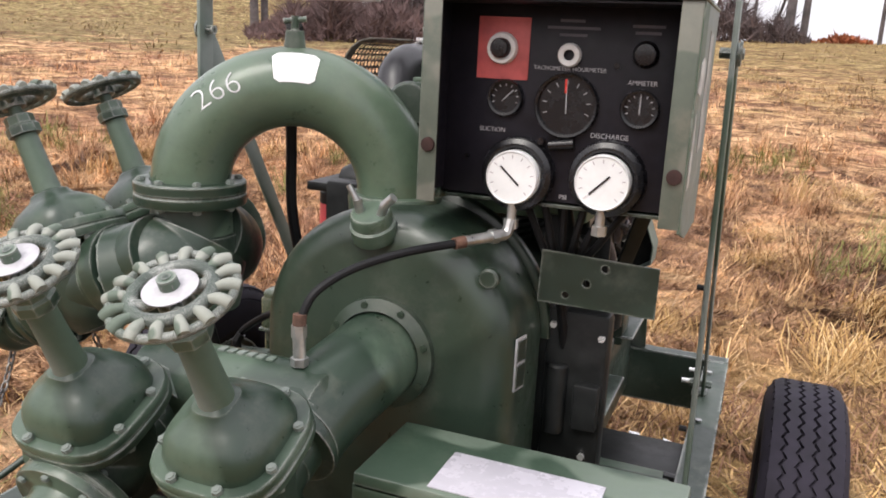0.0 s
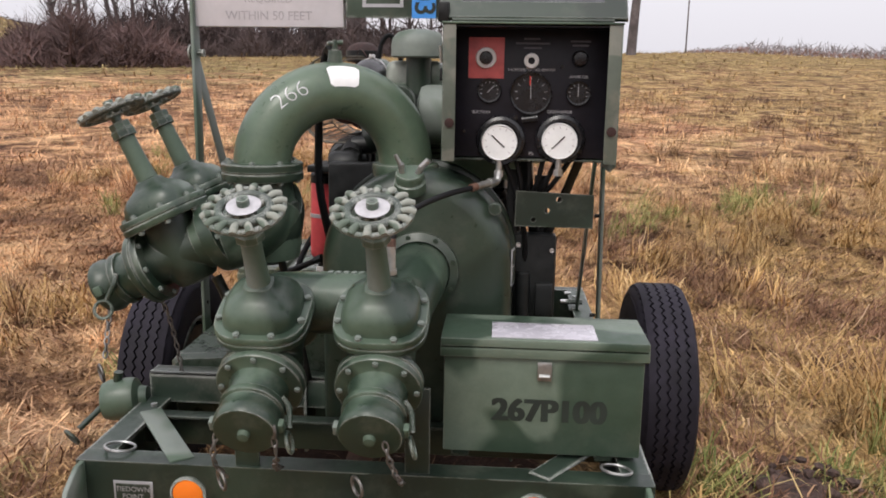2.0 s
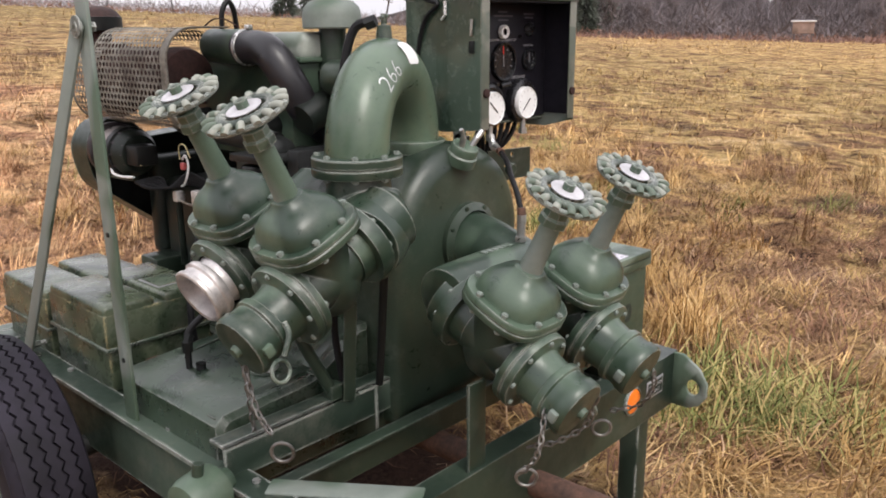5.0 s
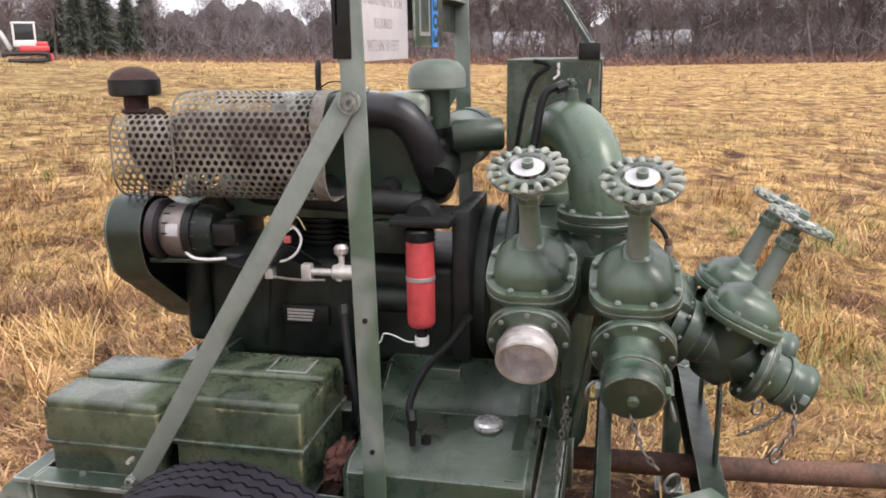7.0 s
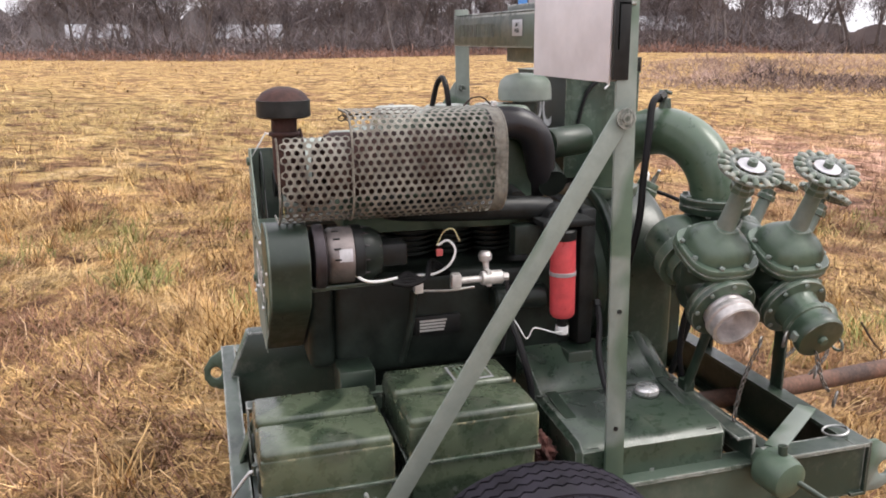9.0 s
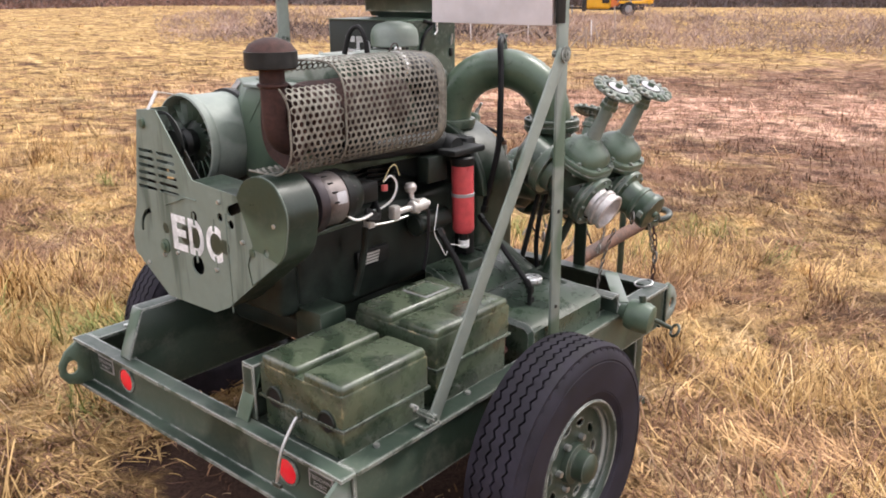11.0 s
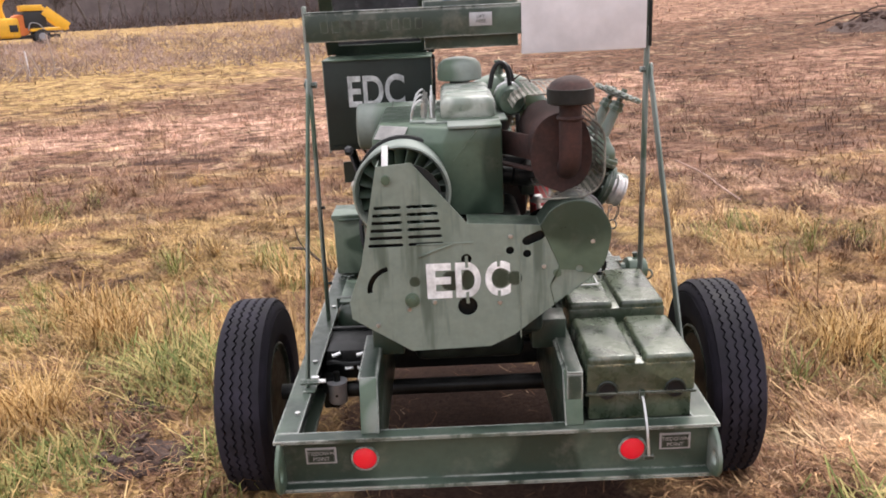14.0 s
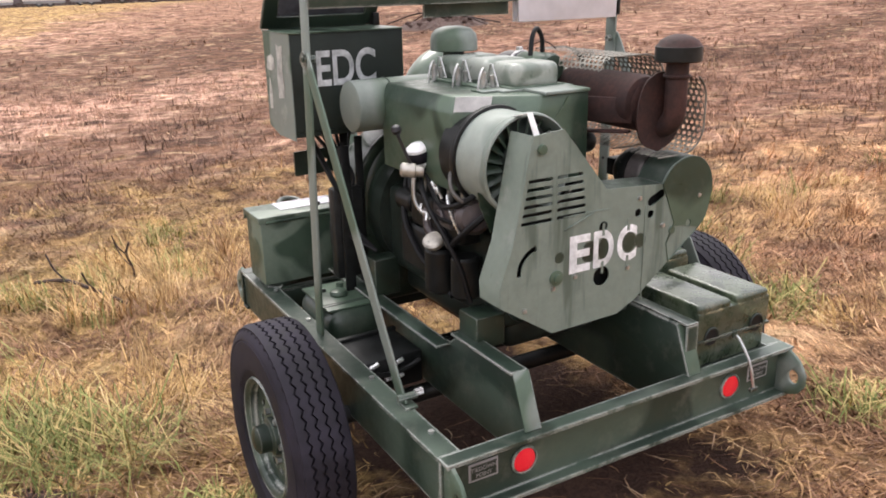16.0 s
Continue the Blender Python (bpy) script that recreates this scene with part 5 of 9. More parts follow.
    if capped:
        part("spigot", lathe([(0.064, -0.112), (0.060, -0.125), (0.058, -0.15), (0.058, -0.17)], (0, 0, 0), (0, 1, 0), 32), M_PUMP, t)
        cap = part("cap", lathe([(0.056, -0.158), (0.064, -0.160), (0.066, -0.164), (0.066, -0.176), (0.061, -0.179), (0.062, -0.20), (0.066, -0.206), (0.066, -0.226), (0.062, -0.232), (0.03, -0.236), (0, -0.236)], (0, 0, 0), (0, 1, 0), 36), M_PUMP, t)
        for sx in (-1, 1):
            part("cap_lug", box((min(sx * 0.058, sx * 0.075), -0.222, -0.012), (max(sx * 0.058, sx * 0.075), -0.202, 0.012), 0.003), M_PALE, cap)
        part("cap_boss", lathe([(0.0, 0.0), (0.013, 0), (0.011, 0.010), (0, 0.012)], (0, -0.236, 0), (0, -1, 0), 16), M_PALE, cap)
        part("cam_arm", join(tube([(0.060, -0.155, 0.02), (0.074, -0.165, 0.0), (0.078, -0.195, -0.025)], 0.006, 8, 5), ring((0.080, -0.216, -0.044), (1, 0.2, 0.2), 0.021, 0.004)), M_PUMP, cap)
    else:
        part("open_coupling", lathe([(0.058, -0.112), (0.054, -0.120), (0.054, -0.130), (0.064, -0.135), (0.066, -0.138), (0.066, -0.148), (0.061, -0.152), (0.061, -0.166), (0.065, -0.169), (0.065, -0.176), (0.061, -0.179), (0.055, -0.177), (0.050, -0.155), (0.048, -0.12), (0, -0.118)], (0, 0, 0), (0, 1, 0), 36), M_COUPLING, t, "open bare-metal hose coupling")
    return t


def place_valves():
    tilt = Matrix.Rotation(radians(25.5), 4, "X")
    west = Matrix.Rotation(radians(-90), 4, "Z")
    v = gate_valve("green gate valve with capped hose outlet")
    v.matrix_world = Matrix.Translation((-0.189, -0.862, 0.677)) @ tilt
    copy_thing(v, Matrix.Translation((0.059, -0.863, 0.679)) @ tilt)
    copy_thing(v, Matrix.Translation((-0.466, -0.633, 0.8405)) @ west @ tilt)
    o = gate_valve("green gate valve with open bare-metal coupling", capped=False)
    o.matrix_world = Matrix.Translation((-0.464, -0.411, 0.856)) @ west @ tilt


place_valves()


def hanging(name, label, pts, end):
    t = thing(name, pts[0], label, "chain", "retaining chains")
    for bm in chain(pts, 0.016, 0.0024):
        part("link", bm, M_CHAIN, t)
    part("end_ring", ring(end, (0.6, 0.5, 0.1), 0.021, 0.0036), M_CHAIN, t)


hanging("retaining_chain", "small steel retaining chain hanging from a valve cap", [(-0.14, -1.06, 0.60), (-0.13, -1.06, 0.53), (-0.15, -1.00, 0.47), (-0.16, -0.92, 0.43)], (-0.14, -1.06, 0.585))
hanging("retaining_chain", "small steel retaining chain hanging from a valve cap", [(-0.25, -1.03, 0.59), (-0.27, -1.03, 0.50), (-0.26, -0.97, 0.42)], (-0.265, -1.0, 0.435))
hanging("retaining_chain", "small steel retaining chain hanging from a valve cap", [(0.09, -1.085, 0.575), (0.10, -1.08, 0.53), (0.115, -1.04, 0.47), (0.11, -0.96, 0.43)], (0.02, -1.0, 0.435))
hanging("retaining_chain", "small steel retaining chain hanging below the discharge valves", [(-0.60, -0.50, 0.70), (-0.575, -0.49, 0.62), (-0.56, -0.48, 0.52), (-0.55, -0.48, 0.42)], (-0.635, -0.555, 0.735))
hanging("retaining_chain", "small steel retaining chain hanging from the capped discharge valve", [(-0.665, -0.63, 0.70), (-0.665, -0.66, 0.62), (-0.655, -0.70, 0.57)], (-0.655, -0.72, 0.55))


# ---- pressure hose and gauge line ----
def build_gauge_line():
    t = thing("gauge_hose", (0.05, -0.70, 0.835), "black rubber gauge hose with brass and steel fittings", "hose")
    part("hose", tube([(0.055, -0.735, 0.895), (0.068, -0.712, 0.935), (0.105, -0.665, 0.966), (0.165, -0.605, 0.988), (0.225, -0.540, 0.998)], 0.0070, 10, 8), M_HOSE, t)
    part("brass_ferrule", rod((0.225, -0.540, 0.998), (0.237, -0.524, 1.000), 0.010), M_POLE, t)
    part("brass_ferrule", rod((0.055, -0.737, 0.885), (0.055, -0.735, 0.905), 0.0105), M_POLE, t)
    part("steel_fitting", join(rod((0.237, -0.524, 1.000), (0.268, -0.483, 1.004), 0.0095), rod((0.268, -0.483, 1.004), (0.276, -0.472, 1.005), 0.013, seg=6), tube([(0.274, -0.475, 1.005), (0.287, -0.458, 1.008), (0.291, -0.450, 1.030)], 0.010, 10, 5)), M_STEEL, t)
    part("elbow", join(rod((0.055, -0.735, 0.825), (0.055, -0.737, 0.87), 0.010), rod((0.055, -0.737, 0.868), (0.055, -0.737, 0.888), 0.012, seg=6), rod((0.055, -0.735, 0.822), (0.055, -0.735, 0.835), 0.014, seg=6)), M_STEEL, t)


build_gauge_line()


# ---- engine ----
M_RING = paint("pale_blower_paint", (0.245, 0.280, 0.255), (0.150, 0.182, 0.160), 0.52, rough=0.5, worn=0.6, size=5, rim=0.006)
M_GREASY = plain("greasy_grey_casting", (0.120, 0.102, 0.106), 0.38, 0.3, 0.5, 14)
M_NICKEL = plain("tarnished_nickel", (0.50, 0.47, 0.42), 0.32, 0.6, 0.3, 40)


def shroud_sheet():
    """The air shroud: straight walls with a sloped shoulder towards the blower."""
    plan = [(-0.086, -0.060), (-0.064, 0.505), (0.118, 0.505), (0.343, 0.388), (0.343, -0.060)]
    top = [(-0.086, -0.060), (-0.064, 0.505), (0.098, 0.496), (0.318, 0.362), (0.322, -0.060)]
    bm = bmesh.new()
    rows = [[bm.verts.new((x, y, z)) for x, y in out] for out, z in ((plan, 0.960), (plan, 1.188), (top, 1.232))]
    for a, b in zip(rows, rows[1:]):
        for k in range(5):
            bm.faces.new((a[k], a[(k + 1) % 5], b[(k + 1) % 5], b[k]))
    bm.faces.new(rows[0][::-1])
    bm.faces.new(rows[2])
    bmesh.ops.recalc_face_normals(bm, faces=bm.faces[:])
    bmesh.ops.bevel(bm, geom=bm.edges[:], offset=0.006, segments=2, profile=0.5, affect="EDGES")
    return bm


def build_engine():
    t = thing("diesel_engine", (0.08, 0.2, 0.52), "green and black oil-stained air-cooled diesel engine", "engine")
    part("crankcase", join(box((-0.155, -0.18, 0.56), (0.28, 0.56, 0.86), 0.03, 3), box((-0.12, -0.14, 0.47), (0.24, 0.52, 0.58), 0.03, 3)), M_ENGINE, t)
    part("gear_cover", join(box((-0.17, 0.555, 0.60), (0.27, 0.630, 0.93), 0.025, 3), lathe([(0, 0), (0.075, 0), (0.08, 0.01), (0.08, 0.05), (0.06, 0.06), (0, 0.06)], (0.02, 0.63, 0.78), (0, 1, 0), 28)), M_ENGINE, t)
    part("bell_housing", lathe([(0.0, 0), (0.23, 0), (0.24, 0.01), (0.24, 0.09), (0.20, 0.10), (0, 0.10)], (0.08, -0.26, 0.74), (0, 1, 0), 40), M_ENGINE, t)
    for lo, hi in (((0.27, 0.46, 0.52), (0.37, 0.56, 0.62)), ((-0.25, 0.46, 0.52), (-0.14, 0.56, 0.62)), ((0.27, -0.20, 0.46), (0.37, -0.12, 0.60)), ((-0.25, -0.20, 0.46), (-0.14, -0.12, 0.60))):
        part("mount", box(lo, hi, 0.006), M_DARK, t)
    # finned cylinders
    for y in (0.02, 0.15, 0.28):
        cyl = part("cylinder", rod((0.08, y, 0.85), (0.08, y, 1.12), 0.062), M_ENGINE, t)
        prof = []
        for k in range(15):
            z = 0.87 + 0.0165 * k
            prof += [(0.062, z), (0.086, z), (0.086, z + 0.006), (0.062, z + 0.006)]
        part("fin_sleeve", lathe(prof, (0.08, y, 0), (0, 0, 1), 28), M_ENGINE, cyl)
    # sheet-metal air shroud
    shroud = part("air_shroud", shroud_sheet(), M_PAINT, t, "green sheet-metal air shroud")
    part("shroud_crease", join(bar((0.085, 0.5045, 1.13), (0.012, 0.5045, 1.22), 0.005, 0.005, 0), bar((0.085, 0.5045, 1.13), (0.085, 0.5045, 0.97), 0.005, 0.005, 0)), M_PAINT, shroud)
    part("shroud_lip", join(box((-0.090, -0.05, 1.231), (0.17, 0.40, 1.239), 0.003), box((-0.064, 0.395, 1.231), (0.10, 0.512, 1.241), 0.003), box((0.15, 0.30, 1.232), (0.22, 0.37, 1.238), 0.002)), M_PALE, shroud)
    low, high = (Vector((0.118, 0.505, 1.188)), Vector((0.343, 0.388, 1.188))), (Vector((0.098, 0.496, 1.232)), Vector((0.318, 0.362, 1.232)))
    lift = (high[0] - low[0]).cross(low[1] - low[0]).normalized() * 0.003
    bm = bmesh.new()
    bm.faces.new([bm.verts.new(low[0].lerp(low[1], s).lerp(high[0].lerp(high[1], s), k) + lift) for s, k in ((0.56, 0.06), (0.97, 0.06), (0.97, 0.95), (0.56, 0.95))])
    bmesh.ops.solidify(bm, geom=bm.faces[:], thickness=0.001)
    part("bare_label", bm, M_ALU, shroud, "scuffed bare metal label")
    # rocker covers with spring clips
    for k, y in enumerate((0.0, 0.155, 0.310)):
        rc = part("rocker_cover", box((-0.055, y - 0.072, 1.230), (0.120, y + 0.072, 1.310), 0.026, 4), M_ROCKER, t, "rounded pale rocker cover with silvered edges")
        part("cover_lip", box((-0.065, y - 0.08, 1.230), (0.135, y + 0.08, 1.244), 0.004), M_PAINT, rc)
        part("clip", join(tube([(0.148, y - 0.032, 1.244), (0.152, y - 0.004, 1.308), (0.152, y + 0.004, 1.308), (0.148, y + 0.032, 1.244), (0.148, y - 0.032, 1.244)], 0.0028, 7, 0), rod((0.147, y, 1.238), (0.150, y, 1.275), 0.009, seg=8)), M_STEEL, rc, "bright triangular spring clip")
    for k, y in enumerate((0.0, 0.155, 0.300)):
        part("injector", join(rod((0.175, y, 1.228), (0.175, y, 1.285), 0.009), rod((0.175, y, 1.25), (0.175, y, 1.262), 0.013, seg=6)), M_STEEL, t)
        part("injector_pipe", tube([(0.175, y, 1.285), (0.185, y + 0.015, 1.298), (0.205, y + 0.03, 1.282), (0.214, y + 0.034, 1.252), (0.216, y + 0.035, 1.228)], 0.0038, 7, 6), M_STEEL, t)
    # cooling blower
    fan = part("blower_housing", lathe([(0.110, 0.468), (0.136, 0.470), (0.137, 0.478), (0.137, 0.598), (0.143, 0.606), (0.146, 0.618), (0.144, 0.630), (0.139, 0.633), (0.133, 0.625), (0.130, 0.61), (0.130, 0.545), (0, 0.545)], (0.243, 0, 1.067), (0, 1, 0), 56), M_RING, t, "round cooling blower housing")
    part("blower_hub", lathe([(0.066, 0.546), (0.068, 0.56), (0.060, 0.585), (0.03, 0.60), (0, 0.602)], (0.243, 0, 1.067), (0, 1, 0), 32), M_DARK, fan)
    for k in range(20):
        a = 2 * math.pi * k / 20
        u = Vector((math.cos(a), 0, math.sin(a)))
        o = Vector((0.243, 0.580, 1.067))
        part("vane", bar(o + u * 0.063, o + u * 0.1315, 0.05, 0.004, 0.001, (-math.sin(a) * 0.8, 0.6, math.cos(a) * 0.8)), M_PAINT, fan)
    part("rubber_collar", lathe([(0.126, 0.36), (0.128, 0.40), (0.128, 0.450), (0.145, 0.452), (0.147, 0.458), (0.146, 0.472), (0.137, 0.474)], (0.243, 0, 1.067), (0, 1, 0), 48), M_BLACK, fan, "black rubber collar behind the blower")
    part("blower_bracket", plate([(0.255, 0.945), (0.372, 1.000), (0.365, 0.960), (0.330, 0.880), (0.270, 0.870)], [], 0.004, (0, 0.575, 0), (1, 0, 0), (0, 0, 1), 0.001), M_PAINT, fan)
    part("pulley", lathe([(0.0, 0.60), (0.036, 0.60), (0.042, 0.625), (0.032, 0.64), (0.042, 0.655), (0.042, 0.67), (0, 0.67)], (0.243, 0, 1.067), (0, 1, 0), 32), M_BLACK, fan)
    # injection pump, governor and clutter on the east flank
    inj = part("injection_pump", join(box((0.270, 0.12, 0.80), (0.345, 0.44, 0.91), 0.015, 3), rod((0.31, 0.12, 0.86), (0.31, 0.02, 0.86), 0.040, edge=0.006)), M_BLACK, t)
    for y in (0.16, 0.24, 0.32, 0.40):
        part("delivery_valve", rod((0.31, y, 0.905), (0.31, y, 0.955), 0.010, seg=8), M_STEEL, inj)
    part("governor", lathe([(0, 0), (0.045, 0.0), (0.055, 0.012), (0.055, 0.05), (0.04, 0.07), (0, 0.074)], (0.31, 0.44, 0.90), (0.35, 0.9, 0.1), 28), M_GREASY, inj, "grimy grey governor housing")
    bowl = part("filter_bowl", lathe([(0.0, -0.045), (0.022, -0.043), (0.034, -0.03), (0.036, 0.0), (0.034, 0.025), (0.020, 0.036), (0, 0.038)], (0.352, 0.205, 1.04), (0.3, 0.15, 1), 24), M_WHITE, t, "white plastic filter bowl with dark band")
    part("bowl_band", lathe([(0.0362, -0.016), (0.038, -0.012), (0.038, 0.012), (0.0355, 0.017)], (0.352, 0.205, 1.04), (0.3, 0.15, 1), 24), M_PANEL, bowl)
    part("solenoid", lathe([(0, -0.036), (0.016, -0.036), (0.018, -0.03), (0.018, -0.012), (0.022, -0.010), (0.022, 0.03), (0.016, 0.036), (0, 0.036)], (0.400, 0.250, 1.005), (0.8, -0.5, 0.1), 24), M_NICKEL, t, "dull silver shut-off solenoid")
    part("lever", join(rod((0.400, 0.25, 1.015), (0.436, 0.227, 1.12), 0.005), lathe([(0, -0.018), (0.013, -0.011), (0.017, 0), (0.013, 0.011), (0, 0.018)], (0.437, 0.227, 1.129), (0.2, 0.1, 1), 14)), M_DUCT, t)
    part("linkage", tube([(0.395, 0.25, 0.99), (0.40, 0.255, 0.93), (0.392, 0.27, 0.89), (0.37, 0.30, 0.86)], 0.007, 8, 6), M_STEEL, t)
    part("foil_pipe", tube([(0.36, 0.46, 1.06), (0.385, 0.455, 1.03), (0.392, 0.47, 0.99), (0.375, 0.49, 0.96), (0.345, 0.50, 0.95)], 0.007, 10, 6), M_CHAIN, t, "crumpled bright return pipe")
    part("oil_elbow", tube([(0.335, 0.225, 0.87), (0.345, 0.240, 0.84), (0.350, 0.255, 0.81), (0.338, 0.285, 0.79)], 0.016, 12, 6), M_GREASY, t, "greasy cast oil elbow")
    part("side_cover", join(box((0.325, 0.30, 0.845), (0.362, 0.41, 0.915), 0.012, 3), rod((0.36, 0.355, 0.88), (0.372, 0.355, 0.88), 0.022, edge=0.004)), M_GREASY, t, "greasy grey side cover")
    part("filter_cap", lathe([(0, 0), (0.020, 0.002), (0.034, 0.016), (0.036, 0.030), (0.030, 0.036), (0, 0.038)], (0.352, 0.300, 0.768), (0.5, 0.3, 1), 20), M_NICKEL, t, "bright filter cap")
    for pts in ([(0.372, 0.33, 0.965), (0.384, 0.345, 0.985), (0.378, 0.362, 0.955), (0.388, 0.375, 0.975), (0.380, 0.392, 0.945)], [(0.385, 0.275, 0.905), (0.392, 0.285, 0.885), (0.380, 0.298, 0.878), (0.390, 0.310, 0.860)], [(0.366, 0.40, 0.955), (0.376, 0.425, 0.93), (0.372, 0.445, 0.885), (0.360, 0.455, 0.85)]):
        part("bright_pipe", tube(pts, 0.0045, 7, 6), M_CHROME, t)
    part("oil_filter", rod((0.335, 0.30, 0.62), (0.335, 0.30, 0.765), 0.052, edge=0.010), M_BLACK, t, "glossy black oil filter")
    part("oil_filter", rod((0.325, 0.43, 0.64), (0.325, 0.43, 0.77), 0.045, edge=0.008), M_BLACK, t, "glossy black oil filter")
    part("drain_tap", rod((0.345, 0.42, 0.72), (0.350, 0.44, 0.74), 0.009), M_ALU, t)
    for pts, r in (([(0.30, 0.52, 1.00), (0.36, 0.50, 0.96), (0.38, 0.44, 0.93), (0.37, 0.36, 0.92), (0.35, 0.28, 0.95), (0.33, 0.20, 1.0)], 0.009),
                   ([(0.28, 0.55, 0.95), (0.35, 0.53, 0.90), (0.375, 0.47, 0.84), (0.365, 0.40, 0.80), (0.34, 0.33, 0.84)], 0.010),
                   ([(0.345, 0.22, 1.0), (0.385, 0.28, 0.96), (0.40, 0.36, 0.90), (0.385, 0.42, 0.83), (0.36, 0.46, 0.74), (0.34, 0.48, 0.64)], 0.008),
                   ([(0.33, 0.10, 0.98), (0.36, 0.16, 0.93), (0.365, 0.24, 0.91), (0.375, 0.34, 0.88), (0.35, 0.45, 0.87)], 0.007),
                   ([(0.30, 0.02, 0.92), (0.345, 0.08, 0.82), (0.355, 0.16, 0.74), (0.345, 0.24, 0.68), (0.33, 0.36, 0.62)], 0.011)):
        part("engine_hose", tube(pts, r, 8, 6), M_HOSE, t)
    part("ribbed_block", box((0.27, 0.04, 0.64), (0.345, 0.24, 0.80), 0.02, 3), M_BLACK, t)
    # west flank: starter, filter lines, manifold, dipstick
    part("starter_motor", rod((-0.195, -0.06, 0.77), (-0.195, 0.10, 0.77), 0.036, edge=0.006), M_ENGINE, t)
    part("drain_pipe", tube([(-0.226, 0.072, 0.845), (-0.232, 0.068, 0.80), (-0.228, 0.070, 0.70), (-0.215, 0.075, 0.62)], 0.006, 8, 5), M_DUCT, t)
    part("fuel_filter_head", join(box((-0.242, 0.208, 0.826), (-0.214, 0.236, 0.868), 0.004), rod((-0.228, 0.21, 0.846), (-0.228, 0.145, 0.846), 0.010)), M_ALU, t, "dull aluminium filter head")
    part("lift_pump", join(rod((-0.230, 0.148, 0.848), (-0.230, 0.085, 0.848), 0.020, edge=0.003), rod((-0.230, 0.085, 0.848), (-0.230, 0.068, 0.847), 0.012, seg=6), box((-0.246, 0.120, 0.826), (-0.214, 0.136, 0.872), 0.003)), M_ALU, t, "grimy aluminium lift pump")
    part("priming_knob", lathe([(0, 0), (0.008, 0.0), (0.009, 0.02), (0.018, 0.026), (0.020, 0.040), (0.014, 0.050), (0, 0.052)], (-0.215, 0.128, 0.870), (0.1, 0.05, 1), 18), M_COUPLING, t)
    part("pipe_block", box((-0.240, 0.318, 0.822), (-0.212, 0.342, 0.852), 0.003), M_ALU, t)
    part("fuel_line", tube([(-0.232, 0.325, 0.828), (-0.238, 0.25, 0.824), (-0.236, 0.17, 0.826)], 0.0035, 7, 5), M_STEEL, t)
    part("drain_hose", tube([(-0.222, 0.340, 0.825), (-0.215, 0.352, 0.72), (-0.200, 0.375, 0.615)], 0.011, 8, 4), M_ENGINE, t)
    part("engine_plate", box((-0.168, 0.190, 0.672), (-0.154, 0.328, 0.728), 0.001), M_BLACK, t)
    part("plate_print", join(*[box((-0.1695, 0.240 - 0.003 * k, 0.683 + 0.0095 * k), (-0.168, 0.312, 0.689 + 0.0095 * k), 0) for k in range(4)]), M_ALU, t, "white-lined engine data plate")
    part("exhaust_manifold", join(tube([(-0.10, 0.40, 1.06), (-0.16, 0.38, 1.05), (-0.18, 0.20, 1.04), (-0.17, 0.0, 1.03), (-0.16, -0.08, 1.02)], 0.034, 14, 6), *[tube([(-0.05, y, 1.06), (-0.17, y, 1.05)], 0.030, 12, 2) for y in (0.02, 0.20, 0.38)]), M_BLACK, t)
    part("turbo_body", join(lathe([(0.0, -0.045), (0.034, -0.045), (0.044, -0.024), (0.044, 0.024), (0.034, 0.045), (0, 0.045)], (-0.175, -0.09, 1.00), (1, 0, 0), 28), box((-0.27, -0.18, 0.985), (-0.05, -0.02, 1.005), 0.004)), M_BLACK, t)
    part("rear_panel", box((-0.20, -0.22, 0.60), (0.10, -0.17, 1.02), 0.01), M_BLACK, t)
    part("side_box", box((-0.21, -0.055, 0.90), (-0.16, 0.04, 0.985), 0.004), M_ENGINE, t)
    return t


build_engine()


